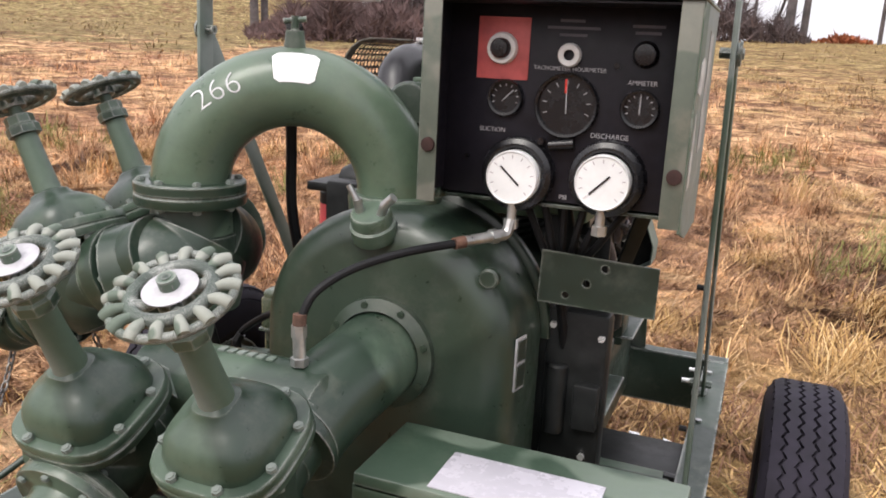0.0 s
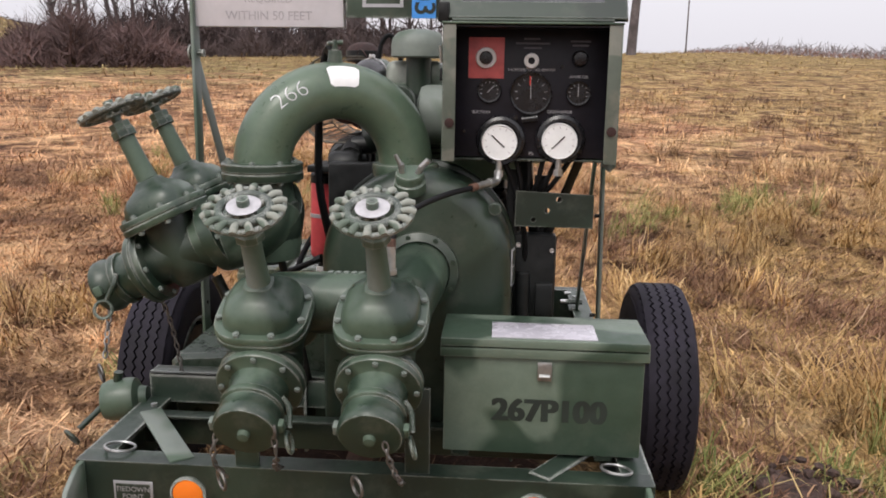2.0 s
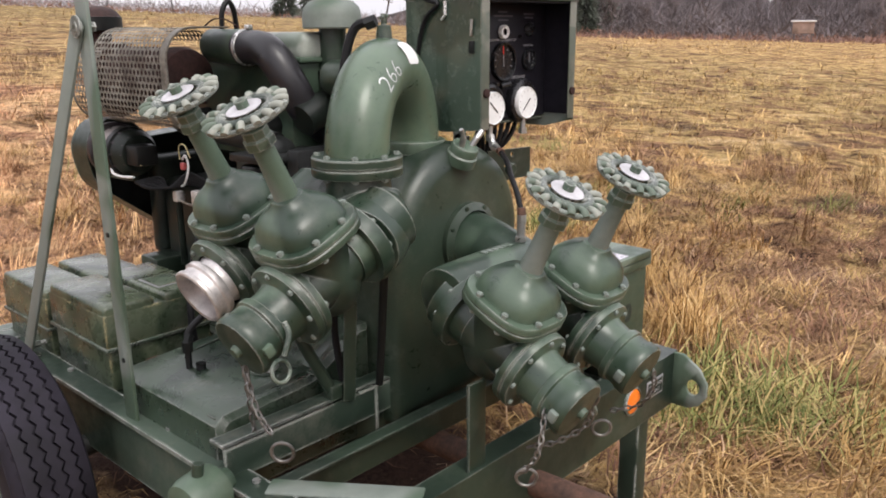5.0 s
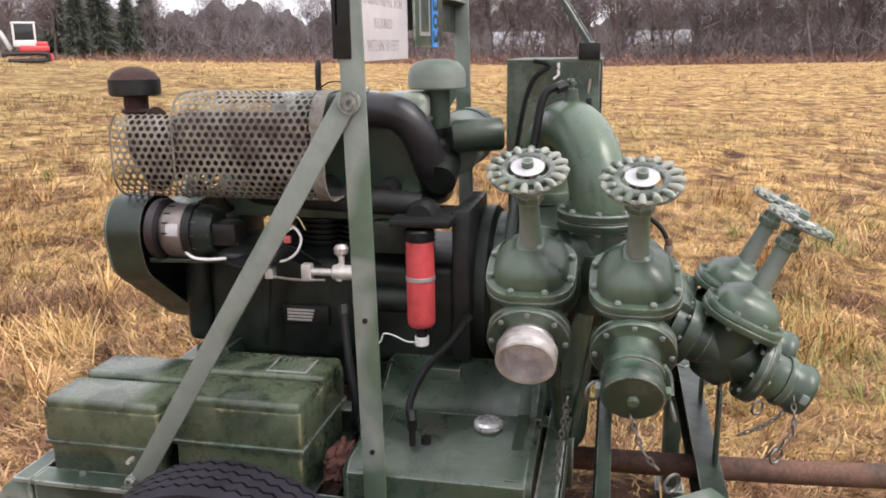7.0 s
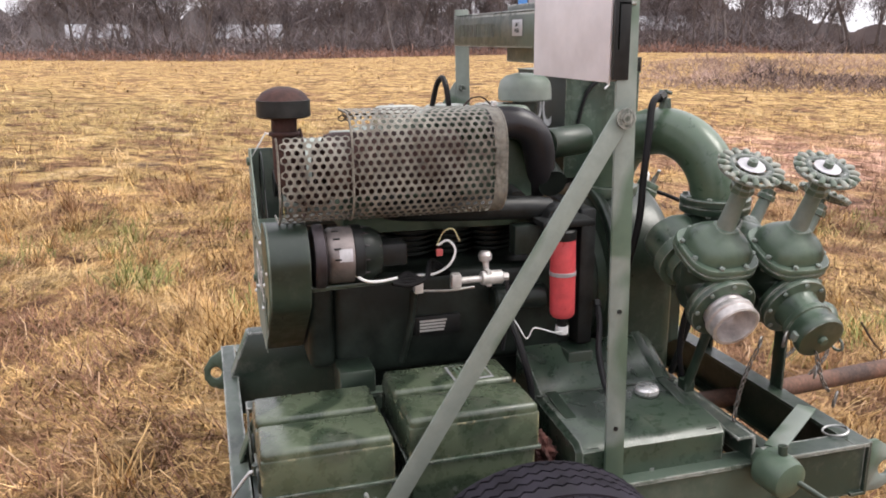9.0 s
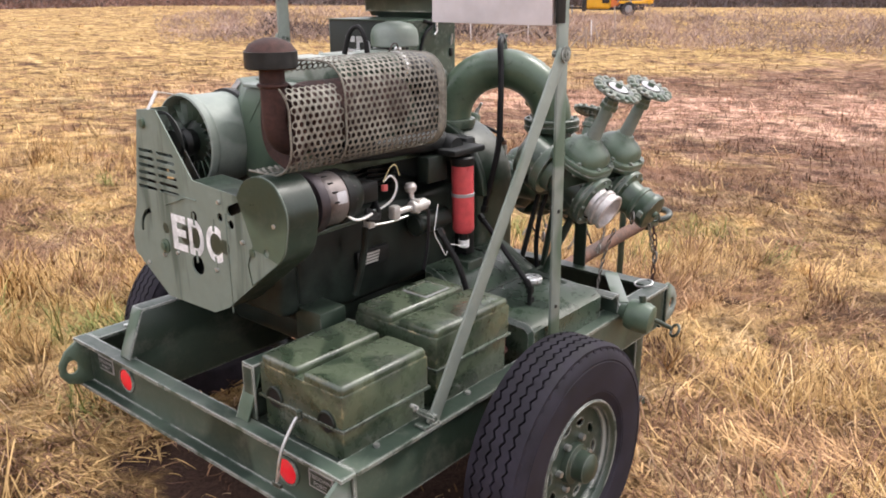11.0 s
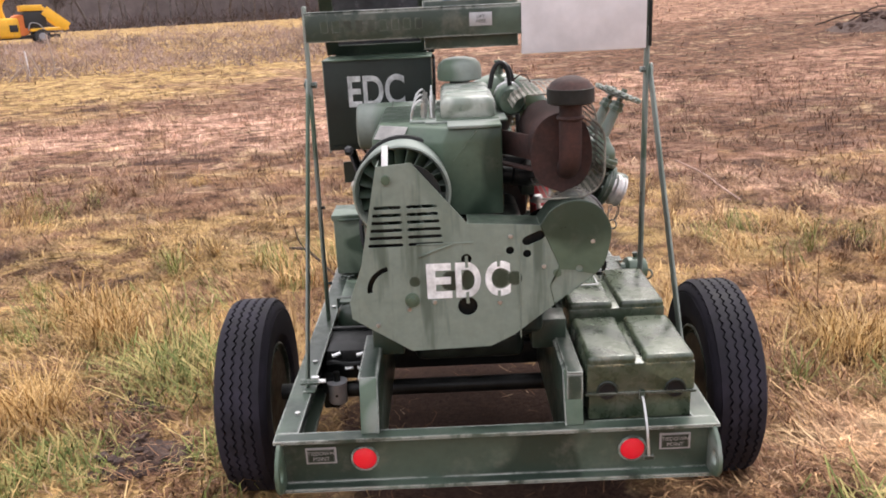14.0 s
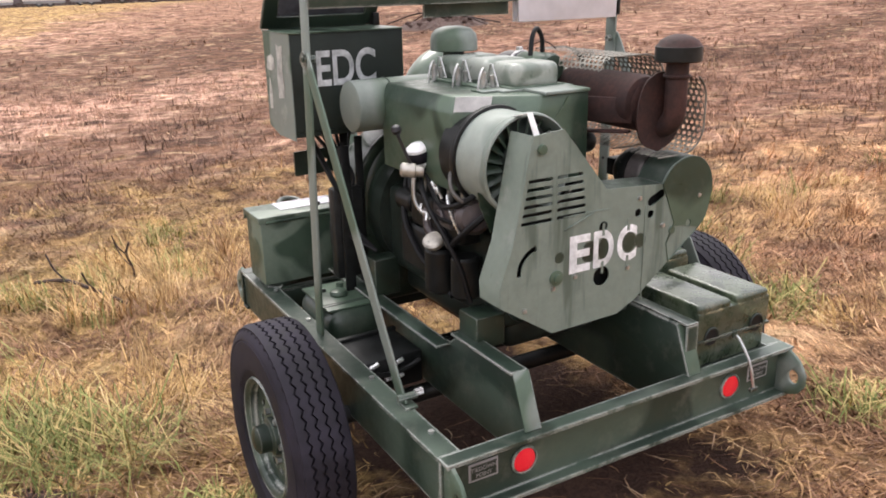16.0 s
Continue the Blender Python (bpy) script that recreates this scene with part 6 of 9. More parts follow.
# ---- belt guard at the engine's end ----
def build_guard():
    t = thing("belt_guard", (0.06, 0.735, 0.60), "pale green sheet-metal belt guard stencilled EDC", "guard")
    drum = [(x, z) for x, _, z in smooth_path([(0.150, 0, 0.984), (0.186, 0, 1.030), (0.250, 0, 1.052), (0.312, 0, 1.034), (0.350, 0, 0.975), (0.345, 0, 0.905), (0.322, 0, 0.845), (0.244, 0, 0.782)], 4)]
    outline = [(-0.306, 1.172), (-0.208, 1.180), (-0.056, 0.998)] + drum + [(0.070, 0.650), (0.0, 0.617), (-0.234, 0.612), (-0.405, 0.722), (-0.408, 0.775), (-0.368, 0.880), (-0.345, 0.990)]
    holes = []
    for k in range(6):
        z = 1.054 - 0.0222 * k
        w = 0.0045 * k
        holes.append(slot(-0.315 - w, z, -0.247, z, 0.0052, 4))
        holes.append(slot(-0.222, z, -0.145 + w * 0.6, z, 0.0052, 4))
    holes += [circle(-0.064, 0.747, 0.029, 28), circle(-0.063, 0.892, 0.0155, 20), circle(0.063, 0.912, 0.012, 16), circle(0.112, 0.900, 0.012, 16), circle(0.198, 0.838, 0.012, 16)]
    holes.append(slot(0.112, 0.938, 0.150, 0.954, 0.014))
    arc = [(-0.30 + 0.075 * math.cos(a), 0.80 + 0.075 * math.sin(a)) for a in np.linspace(radians(100), radians(185), 9)]
    arc += [(-0.30 + 0.060 * math.cos(a), 0.80 + 0.060 * math.sin(a)) for a in np.linspace(radians(185), radians(100), 9)]
    holes.append([(x + 0.02, z + 0.005) for x, z in arc])
    front = part("front_sheet", plate(outline, holes, 0.004, (0, 0.735, 0), (-1, 0, 0), (0, 0, 1)), M_GUARD, t, angle=50)
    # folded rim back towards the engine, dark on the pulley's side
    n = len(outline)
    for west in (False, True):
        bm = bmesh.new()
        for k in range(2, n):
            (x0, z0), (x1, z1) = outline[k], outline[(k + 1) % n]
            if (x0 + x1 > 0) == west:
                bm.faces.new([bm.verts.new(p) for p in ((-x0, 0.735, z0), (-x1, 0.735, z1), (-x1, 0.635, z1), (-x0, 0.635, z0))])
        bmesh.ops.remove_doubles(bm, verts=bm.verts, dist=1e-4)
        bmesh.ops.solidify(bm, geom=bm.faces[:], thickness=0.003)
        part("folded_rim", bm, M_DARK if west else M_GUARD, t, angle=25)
    # added black sheet: gives the guard's holes their dark, shaded look
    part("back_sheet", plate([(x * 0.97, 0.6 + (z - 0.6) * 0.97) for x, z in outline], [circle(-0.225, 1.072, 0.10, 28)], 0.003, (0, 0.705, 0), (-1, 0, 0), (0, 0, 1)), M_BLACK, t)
    cover = [(0.25 + (x - 0.25) * 0.992, 0.92 + (z - 0.92) * 0.992) for x, z in drum] + [(0.190, 0.745), (0.178, 0.80), (0.205, 0.86), (0.180, 0.92)]
    part("pulley_cover", plate(cover, [circle(0.198, 0.838, 0.012, 16), circle(0.262, 0.850, 0.011, 16)], 0.004, (0, 0.7385, 0), (-1, 0, 0), (0, 0, 1), 0.0015), M_PAINT, t)
    part("seam_strip", join(box((0.043, 0.737, 0.94), (0.205, 0.7395, 0.944), 0.001), bar((0.20, 0.7385, 0.905), (0.10, 0.7385, 0.94), 0.006, 0.003, 0.001), box((-0.092, 0.737, 0.64), (-0.088, 0.7395, 0.93), 0.001)), M_GUARD, front)
    st = []
    for ch, x in (("E", 0.144), ("D", 0.060), ("C", -0.026)):
        st.append(fitted(ch, 0.073, 0.108, (x, 0.7378, 0.829), (-1, 0, 0), (0, 0, 1), heavy=0.0034))
    part("stencil", join(*st), M_STENCIL, front, "white stencilled letters EDC")
    for x in (0.063, -0.029):
        for z in (0.884, 0.774):
            part("stencil_bridge", box((x - 0.0045, 0.7376, z - 0.018), (x + 0.0045, 0.7388, z + 0.018), 0), M_GUARD, front)
    for x, z, w, h in ((0.108, 0.818, 0.030, 0.020), (0.106, 0.846, 0.026, 0.012), (0.058, 0.828, 0.022, 0.034), (-0.034, 0.830, 0.026, 0.030)):
        part("dark_overspray", plate(circle(0, 0, w, 22, h), [], 0.0006, (x, 0.7370, z), (-1, 0, 0), (0, 0, 1)), M_DARK, front, "dark sprayed patch behind the stencil")
    for x, z, r in ((-0.075, 0.828, 0.022), (0.215, 0.83, 0.016)):
        part("dark_overspray", lathe([(0, 0), (r, 0), (r, 0.0004), (0, 0.0005)], (x, 0.7372, z), (0, 1, 0), 20), M_DARK, front)
    part("washer", lathe([(0, 0), (0.022, 0), (0.022, 0.004), (0.012, 0.006), (0.012, 0.012), (0, 0.014)], (0.225, 0.737, 0.774), (0, 1, 0), 20), M_PAINT, front)
    part("washer", lathe([(0, 0), (0.014, 0), (0.013, 0.008), (0, 0.010)], (0.280, 0.737, 1.135), (0, 1, 0), 16), M_PAINT, front)
    for x, z in ((0.16, 0.765), (-0.03, 0.755), (0.33, 0.70), (-0.065, 0.955), (-0.16, 0.86), (0.235, 0.745), (-0.30, 0.93)):
        part("bolt", lathe([(0, 0), (0.007, 0), (0.006, 0.006), (0, 0.007)], (x, 0.737, z), (0, 1, 0), 8), M_STEEL, front)
    part("top_strap", join(bar((0.279, 0.615, 1.204), (0.280, 0.684, 1.220), 0.018, 0.003, 0.001), bar((0.280, 0.682, 1.222), (0.282, 0.734, 1.140), 0.018, 0.003, 0.001)), M_ALU, t, "bare metal strap")
    return t


build_guard()


# ---- exhaust muffler in a perforated heat shield ----
def shield_cells(u0, u1, y0, y1, where, pitch=0.0205, bar_w=0.0078):
    """A sheet of hexagonal openings; where(u, y) bends it into its shape."""
    bm = bmesh.new()
    r = pitch / math.sqrt(3)
    ri = r - bar_w / 2 * 1.155
    rows = int((u1 - u0) / (1.5 * r))
    cols = int((y1 - y0) / pitch)
    for i in range(rows):
        for j in range(cols):
            cu_, cy = u0 + (i + 0.5) * 1.5 * r, y0 + (j + 0.5 + 0.5 * (i % 2)) * pitch
            if cy > y1 - pitch * 0.3:
                continue
            outer, inner = [], []
            for k in range(6):
                a = math.pi / 3 * k
                outer.append((cu_ + r * math.cos(a), cy + r * math.sin(a)))
                inner.append((cu_ + ri * math.cos(a + 0.0), cy + ri * math.sin(a)))
            vo = [bm.verts.new(where(*p)) for p in outer]
            vi = [bm.verts.new(where(*p)) for p in inner]
            for k in range(6):
                bm.faces.new((vo[k], vo[(k + 1) % 6], vi[(k + 1) % 6], vi[k]))
    bmesh.ops.remove_doubles(bm, verts=bm.verts, dist=2e-4)
    return bm


def build_muffler():
    t = thing("muffler", (-0.25, 0.35, 1.03), "rusty muffler in a grey perforated heat shield", "muffler")
    cx, cz = -0.235, 1.187

    def bend(hw, hh, rad):
        """Distance along a rounded rectangle, open to the engine, from the top edge over the outer side to the bottom edge."""
        flat_t = hw * 2 - rad - 0.03
        arc = math.pi / 2 * rad
        side = 2 * (hh - rad)

        def where(u, y):
            if u < flat_t:
                return (cx + hw - 0.03 - u, y, cz + hh)
            u -= flat_t
            if u < arc:
                a = u / rad
                return (cx - hw + rad - rad * math.sin(a), y, cz + hh - rad + rad * math.cos(a))
            u -= arc
            if u < side:
                return (cx - hw, y, cz + hh - rad - u)
            u -= side
            if u < arc:
                a = u / rad
                return (cx - hw + rad - rad * math.cos(a), y, cz - hh + rad - rad * math.sin(a))
            u -= arc
            return (cx - hw + rad + u, y, cz - hh)

        return where, flat_t * 2 + 2 * arc + side

    w1, n1 = bend(0.112, 0.137, 0.085)
    w2, n2 = bend(0.104, 0.117, 0.08)
    sh = part("heat_shield", shield_cells(0, n1, 0.148, 0.520, w1), M_MESH, t, "perforated steel heat shield", smooth=False)

    def rim(where, total, y):
        return tube([where(total * k / 40, y) for k in range(41)], 0.003, 6, 0)

    part("shield_rim", rim(w1, n1, 0.118), M_MESH, sh)
    bm = bmesh.new()
    strip = [(bm.verts.new(w1(n1 * k / 60, 0.118)), bm.verts.new(w1(n1 * k / 60, 0.152))) for k in range(61)]
    for a, b in zip(strip, strip[1:]):
        bm.faces.new((a[0], b[0], b[1], a[1]))
    part("plain_band", bm, M_MESH, sh, "plain sheet band at the shield's mouth")
    part("pull_wire", tube([(-0.185, 0.185, 1.326), (-0.172, 0.155, 1.345), (-0.155, 0.120, 1.343), (-0.135, 0.090, 1.322)], 0.0022, 6, 6), M_RUST, sh)
    part("shield_rim", rim(w1, n1, 0.520), M_MESH, sh)
    part("shield_shoulder", shield_cells(0, 0.088, 0.300, 0.515, lambda u, y: (cx + 0.082 + 0.06 * math.sin(u / 0.06), y, cz + 0.077 + 0.06 * math.cos(u / 0.06))), M_MESH, sh, smooth=False)

    def shifted(u, y):
        x, yy, z = w2(u, y)
        return (x, yy, z - 0.020)
    sh2 = part("heat_shield", shield_cells(n2 * 0.28, n2, 0.520, 0.700, shifted), M_MESH, t, "perforated steel heat shield", smooth=False)
    part("shield_rim", rim(lambda u, y: shifted(n2 * 0.28 + u * 0.72, y), n2, 0.700), M_MESH, sh2)
    part("muffler_body", lathe([(0, 0.205), (0.06, 0.208), (0.078, 0.22), (0.084, 0.24), (0.084, 0.55), (0.078, 0.57), (0.05, 0.585), (0, 0.585)], (cx + 0.012, 0, cz), (0, 1, 0), 36), M_RUST, t, "rust-brown muffler drum")
    part("end_frame", join(lathe([(0, 0), (0.06, 0), (0.075, -0.01)], (-0.225, 0.60, 1.185), (0, 1, 0), 28), bar((-0.17, 0.58, 1.17), (-0.06, 0.395, 1.17), 0.008, 0.075), bar((-0.16, 0.58, 1.11), (-0.06, 0.395, 1.10), 0.03, 0.008)), M_RUST, t)
    stack = part("exhaust_pipe", join(tube([(-0.235, 0.57, 1.12), (-0.243, 0.635, 1.125), (-0.246, 0.668, 1.16), (-0.246, 0.672, 1.24), (-0.246, 0.672, 1.33)], 0.032, 20, 6), ring((-0.246, 0.672, 1.275), (0, 0, 1), 0.034, 0.006)), M_RUST, t, "rust-brown upright exhaust pipe")
    part("rain_cap", lathe([(0.030, 0.0), (0.060, 0.002), (0.065, 0.006), (0.065, 0.046), (0.061, 0.050), (0.053, 0.062), (0.037, 0.071), (0.018, 0.077), (0, 0.078)], (-0.246, 0.672, 1.313), (0, 0, 1), 32), M_RUST, stack, "mushroom rain cap, rust-brown over soot black")
    part("cap_band", lathe([(0.062, 0.004), (0.0665, 0.006), (0.0665, 0.045), (0.062, 0.047)], (-0.246, 0.672, 1.313), (0, 0, 1), 32), M_BLACK, stack)
    part("end_plate", plate([(x, z) for x, _, z in smooth_path([(-0.225, 0, 1.052), (-0.290, 0, 1.085), (-0.314, 0, 1.160), (-0.292, 0, 1.250), (-0.225, 0, 1.284), (-0.160, 0, 1.250), (-0.137, 0, 1.160), (-0.160, 0, 1.085), (-0.225, 0, 1.052)], 4)[:-1]], [], 0.005, (0, 0.632, 0), (1, 0, 0), (0, 0, 1), 0.001), M_RUST, t, "rust-brown end plate of the shield")
    part("inlet_duct", tube([(-0.118, 0.105, 1.270), (-0.119, 0.05, 1.270), (-0.120, -0.005, 1.263), (-0.116, -0.048, 1.232), (-0.098, -0.075, 1.175), (-0.065, -0.088, 1.11), (-0.01, -0.09, 1.06), (0.06, -0.08, 1.03)], 0.046, 24, 7), M_DUCT, t, "thick black rubber elbow duct")
    part("duct_clamp", join(lathe([(0.047, 0), (0.050, 0.001), (0.050, 0.013), (0.047, 0.014)], (-0.118, 0.076, 1.270), (0, 1, 0), 28), box((-0.125, 0.066, 1.317), (-0.108, 0.083, 1.330), 0.002)), M_CHROME, t, "bright hose clamp")


build_muffler()


# ---- air cleaner ----
def build_air_cleaner():
    t = thing("air_cleaner", (0.25, -0.10, 1.06), "green drum air cleaner with mushroom pre-cleaner", "air cleaner")
    part("canister", lathe([(0, 0), (0.075, 0), (0.084, 0.006), (0.086, 0.02), (0.086, 0.36), (0.080, 0.375), (0.05, 0.385), (0, 0.385)], (0.435, -0.12, 1.155), (-1, 0, 0), 40), M_PALE, t)
    part("canister_seam", ring((0.30, -0.12, 1.155), (1, 0, 0), 0.0865, 0.003, 40, 6), M_PAINT, t)
    part("inlet_elbow", tube([(0.045, -0.085, 1.21), (0.045, -0.09, 1.165), (0.02, -0.11, 1.125), (-0.03, -0.12, 1.11), (-0.10, -0.12, 1.08)], 0.044, 20, 6), M_ENGINE, t)
    part("side_canister", lathe([(0, 0), (0.04, 0), (0.046, 0.01), (0.046, 0.13), (0.04, 0.14), (0, 0.142)], (-0.02, -0.14, 1.19), (0.25, -0.97, 0.05), 28), M_DARK, t)
    part("intake_pipe", rod((0.047, -0.084, 1.19), (0.047, -0.084, 1.33), 0.037), M_DARK, t)
    part("mushroom_cap", lathe([(0.037, 1.318), (0.078, 1.318), (0.081, 1.322), (0.081, 1.352), (0.076, 1.374), (0.060, 1.390), (0.03, 1.398), (0, 1.399)], (0.047, -0.084, 0), (0, 0, 1), 36), M_PALE, t)
    part("vent_hose", tube([(-0.045, 0.235, 1.315), (-0.060, 0.225, 1.375), (-0.085, 0.215, 1.395), (-0.108, 0.21, 1.365), (-0.115, 0.205, 1.31)], 0.008, 8, 6), M_HOSE, t)
    part("breather_tank", lathe([(0, 0), (0.035, 0), (0.045, 0.012), (0.048, 0.03), (0.048, 0.16), (0.04, 0.175), (0, 0.18)], (-0.115, 0.09, 1.27), (0, 1, 0.02), 28), M_PAINT, t)


build_air_cleaner()


# ---- alternator, cables ----
M_GRIMYDARK = plain("grimy_cast_iron", (0.075, 0.062, 0.068), 0.45, 0.5, 0.5, 14)
M_GRIMY = plain("grimy_cast_aluminium", (0.26, 0.225, 0.215), 0.45, 0.5, 0.5, 12)


def build_alternator():
    t = thing("alternator", (-0.28, 0.55, 0.87), "grimy silver alternator with loose cables", "alternator")
    part("mounting_flange", lathe([(0.0, 0.0), (0.080, 0.0), (0.084, 0.006), (0.084, 0.026), (0.078, 0.030), (0, 0.03)], (-0.275, 0.622, 0.960), (0, -1, 0), 32), M_GRIMYDARK, t, "dark cast mounting flange")
    part("front_shell", lathe([(0.0, 0.0), (0.062, 0.0), (0.072, 0.012), (0.074, 0.020), (0.074, 0.070), (0.068, 0.074)], (-0.275, 0.592, 0.960), (0, -1, 0), 32), M_GRIMY, t)
    part("stator", lathe([(0.070, 0.070), (0.077, 0.072), (0.077, 0.095), (0.070, 0.097)], (-0.275, 0.592, 0.960), (0, -1, 0), 32), M_BLACK, t)
    part("rear_shell", lathe([(0.070, 0.095), (0.070, 0.12), (0.055, 0.145), (0.03, 0.15), (0, 0.15)], (-0.275, 0.592, 0.960), (0, -1, 0), 32), M_ENGINE, t)
    part("label_band", lathe([(0.0745, 0.030), (0.0752, 0.032), (0.0752, 0.062), (0.0745, 0.064)], (-0.275, 0.592, 0.960), (0, -1, 0), 12, 155, 180), M_TAG, t)
    for k in range(12):
        a = 2 * math.pi * k / 12
        u = Vector((math.cos(a), 0, math.sin(a)))
        part("fin", bar(Vector((-0.275, 0.497, 0.960)) + u * 0.069, Vector((-0.275, 0.452, 0.960)) + u * 0.052, 0.004, 0.012, 0.001, u), M_GRIMYDARK, t)
    part("regulator", box((-0.32, 0.38, 0.93), (-0.25, 0.45, 0.99), 0.008), M_BLACK, t)
    part("strap_bar", bar((-0.30, 0.64, 0.880), (-0.31, 0.42, 0.890), 0.02, 0.012), M_DARK, t)
    part("white_cable", tube([(-0.325, 0.535, 0.932), (-0.34, 0.50, 0.905), (-0.335, 0.46, 0.897), (-0.32, 0.41, 0.898)], 0.0040, 7, 6), M_WHITE, t, "white electrical cable")
    part("white_cable", tube([(-0.225, 0.335, 0.872), (-0.235, 0.285, 0.875), (-0.245, 0.245, 0.900), (-0.245, 0.228, 0.940), (-0.240, 0.248, 0.968), (-0.235, 0.275, 0.955)], 0.0036, 7, 6), M_WHITE, t, "looped white electrical cable")
    for k in range(5):
        part("black_cable", tube([(-0.31, 0.42, 0.88), (-0.30 + 0.01 * k, 0.37, 0.868 + 0.006 * k), (-0.26, 0.32, 0.868), (-0.205, 0.285, 0.875 + 0.008 * k), (-0.15, 0.26 - 0.012 * k, 0.845)], 0.0055, 7, 6), M_HOSE, t)
    for k in range(6):
        a = radians(95 + 22 * k)
        part("vent_slot", bar((-0.275 - 0.0725 * math.sin(a), 0.574, 0.960 - 0.0725 * math.cos(a)), (-0.275 - 0.0725 * math.sin(a), 0.557, 0.960 - 0.0725 * math.cos(a)), 0.010, 0.004, 0.001), M_BLACK, t)
    part("thin_wire", join(tube([(-0.24, 0.280, 0.955), (-0.25, 0.262, 0.995), (-0.248, 0.235, 1.0), (-0.245, 0.215, 0.965)], 0.0020, 6, 6), tube([(-0.28, 0.42, 0.95), (-0.30, 0.40, 0.93), (-0.31, 0.38, 0.935)], 0.002, 6, 5)), M_YELLOWED, t)
    part("red_connector", box((-0.242, 0.262, 0.925), (-0.230, 0.280, 0.945), 0.002), M_RED, t)


build_alternator()


# ---- fire extinguisher ----
M_EXTDARK = plain("scorched_red", (0.20, 0.030, 0.026), 0.5, 0.0, 0.6, 60)


def build_extinguisher():
    t = thing("fire_extinguisher", (-0.245, -0.095, 0.66), "faded red fire extinguisher strapped upside down beside the engine", "extinguisher")
    part("cylinder", lathe([(0, 0), (0.030, 0.003), (0.036, 0.012), (0.037, 0.02), (0.037, 0.235), (0.035, 0.245), (0, 0.246)], (-0.245, -0.097, 0.713), (0.02, 0.01, 1), 32), M_EXT, t)
    part("black_cap", lathe([(0.0365, 0.232), (0.0385, 0.234), (0.0385, 0.258), (0.034, 0.263), (0, 0.264)], (-0.245, -0.097, 0.713), (0.02, 0.01, 1), 28), M_BLACK, t)
    part("strap", lathe([(0.0372, 0.128), (0.039, 0.129), (0.039, 0.139), (0.0372, 0.140)], (-0.245, -0.097, 0.713), (0.02, 0.01, 1), 28), M_PLATE, t)
    for z, h, a, w in ((0.085, 0.004, 60, 75), (0.070, 0.007, 65, 60), (0.060, 0.003, 60, 80), (0.15, 0.012, 55, 90)):
        part("print_bar", lathe([(0.0377, z), (0.0380, z), (0.0380, z + h), (0.0377, z + h)], (-0.245, -0.097, 0.713), (0.02, 0.01, 1), 10, a, a + w), M_RUST, t)
    part("label_patch", lathe([(0.0372, 0.04), (0.0375, 0.041), (0.0375, 0.12), (0.0372, 0.121)], (-0.245, -0.097, 0.713), (0.02, 0.01, 1), 14, 50, 150), M_EXTDARK, t, "scorched dark red label")
    part("neck", rod((-0.245, -0.097, 0.655), (-0.245, -0.097, 0.716), 0.016), M_BLACK, t)
    part("white_tag", lathe([(0.017, 0), (0.019, 0.001), (0.019, 0.024), (0.017, 0.025)], (-0.246, -0.097, 0.663), (0, 0, 1), 20), M_WHITE, t)
    part("tag_wire", tube([(-0.262, -0.09, 0.675), (-0.268, -0.06, 0.678), (-0.262, -0.025, 0.690), (-0.266, 0.001, 0.695), (-0.262, 0.012, 0.672), (-0.264, 0.024, 0.668), (-0.262, 0.045, 0.705), (-0.262, 0.072, 0.750), (-0.262, 0.066, 0.800), (-0.262, 0.056, 0.845)], 0.002, 6, 6), M_WHITE, t)


build_extinguisher()


# ---- fuel tank ----
M_TANK = paint("tank_paint", (0.040, 0.062, 0.042), (0.018, 0.031, 0.021), 0.47, rough=0.30, worn=0.7, size=4.5, coat=0.2, drips=0.2, rim=0.008)


def build_tank():
    t = thing("fuel_tank", (-0.42, -0.20, 0.28), "green steel fuel tank with rounded edges and chrome cap", "tank")
    side = [(-0.595, 0.305), (-0.595, 0.470), (-0.580, 0.484), (-0.345, 0.500), (-0.31, 0.518), (-0.19, 0.584), (-0.17, 0.584), (-0.17, 0.305)]
    part("shell", plate([(x, z) for x, z in side], [], 0.44, (0, -0.205, 0), (1, 0, 0), (0, 0, 1), 0.014), M_TANK, t, angle=40)
    part("fold", box((-0.345, -0.425, 0.516), (-0.335, 0.015, 0.520), 0.001), M_DARK, t)
    cap = part("filler_neck", rod((-0.396, -0.298, 0.488), (-0.396, -0.298, 0.516), 0.034, edge=0.003), M_DARK, t)
    part("filler_cap", lathe([(0.030, 0.516), (0.036, 0.517), (0.036, 0.528), (0.031, 0.534), (0.014, 0.537), (0, 0.537)], (-0.396, -0.298, 0), (0, 0, 1), 14), M_CHROME, cap, "bright chromed filler cap")
    part("strap", join(bar((-0.61, -0.03, 0.39), (-0.60, -0.03, 0.485), 0.035, 0.004), bar((-0.595, -0.03, 0.487), (-0.33, -0.03, 0.522), 0.035, 0.004)), M_DARK, t)
    part("strap", join(bar((-0.33, -0.38, 0.523), (-0.17, -0.38, 0.61), 0.03, 0.004), bar((-0.60, -0.38, 0.488), (-0.33, -0.38, 0.522), 0.03, 0.004)), M_DARK, t)
    part("vent", join(rod((-0.50, -0.13, 0.495), (-0.50, -0.13, 0.56), 0.008), rod((-0.50, -0.13, 0.545), (-0.50, -0.13, 0.572), 0.013, seg=6), rod((-0.485, -0.16, 0.495), (-0.485, -0.16, 0.52), 0.012)), M_BLACK, t)


build_tank()


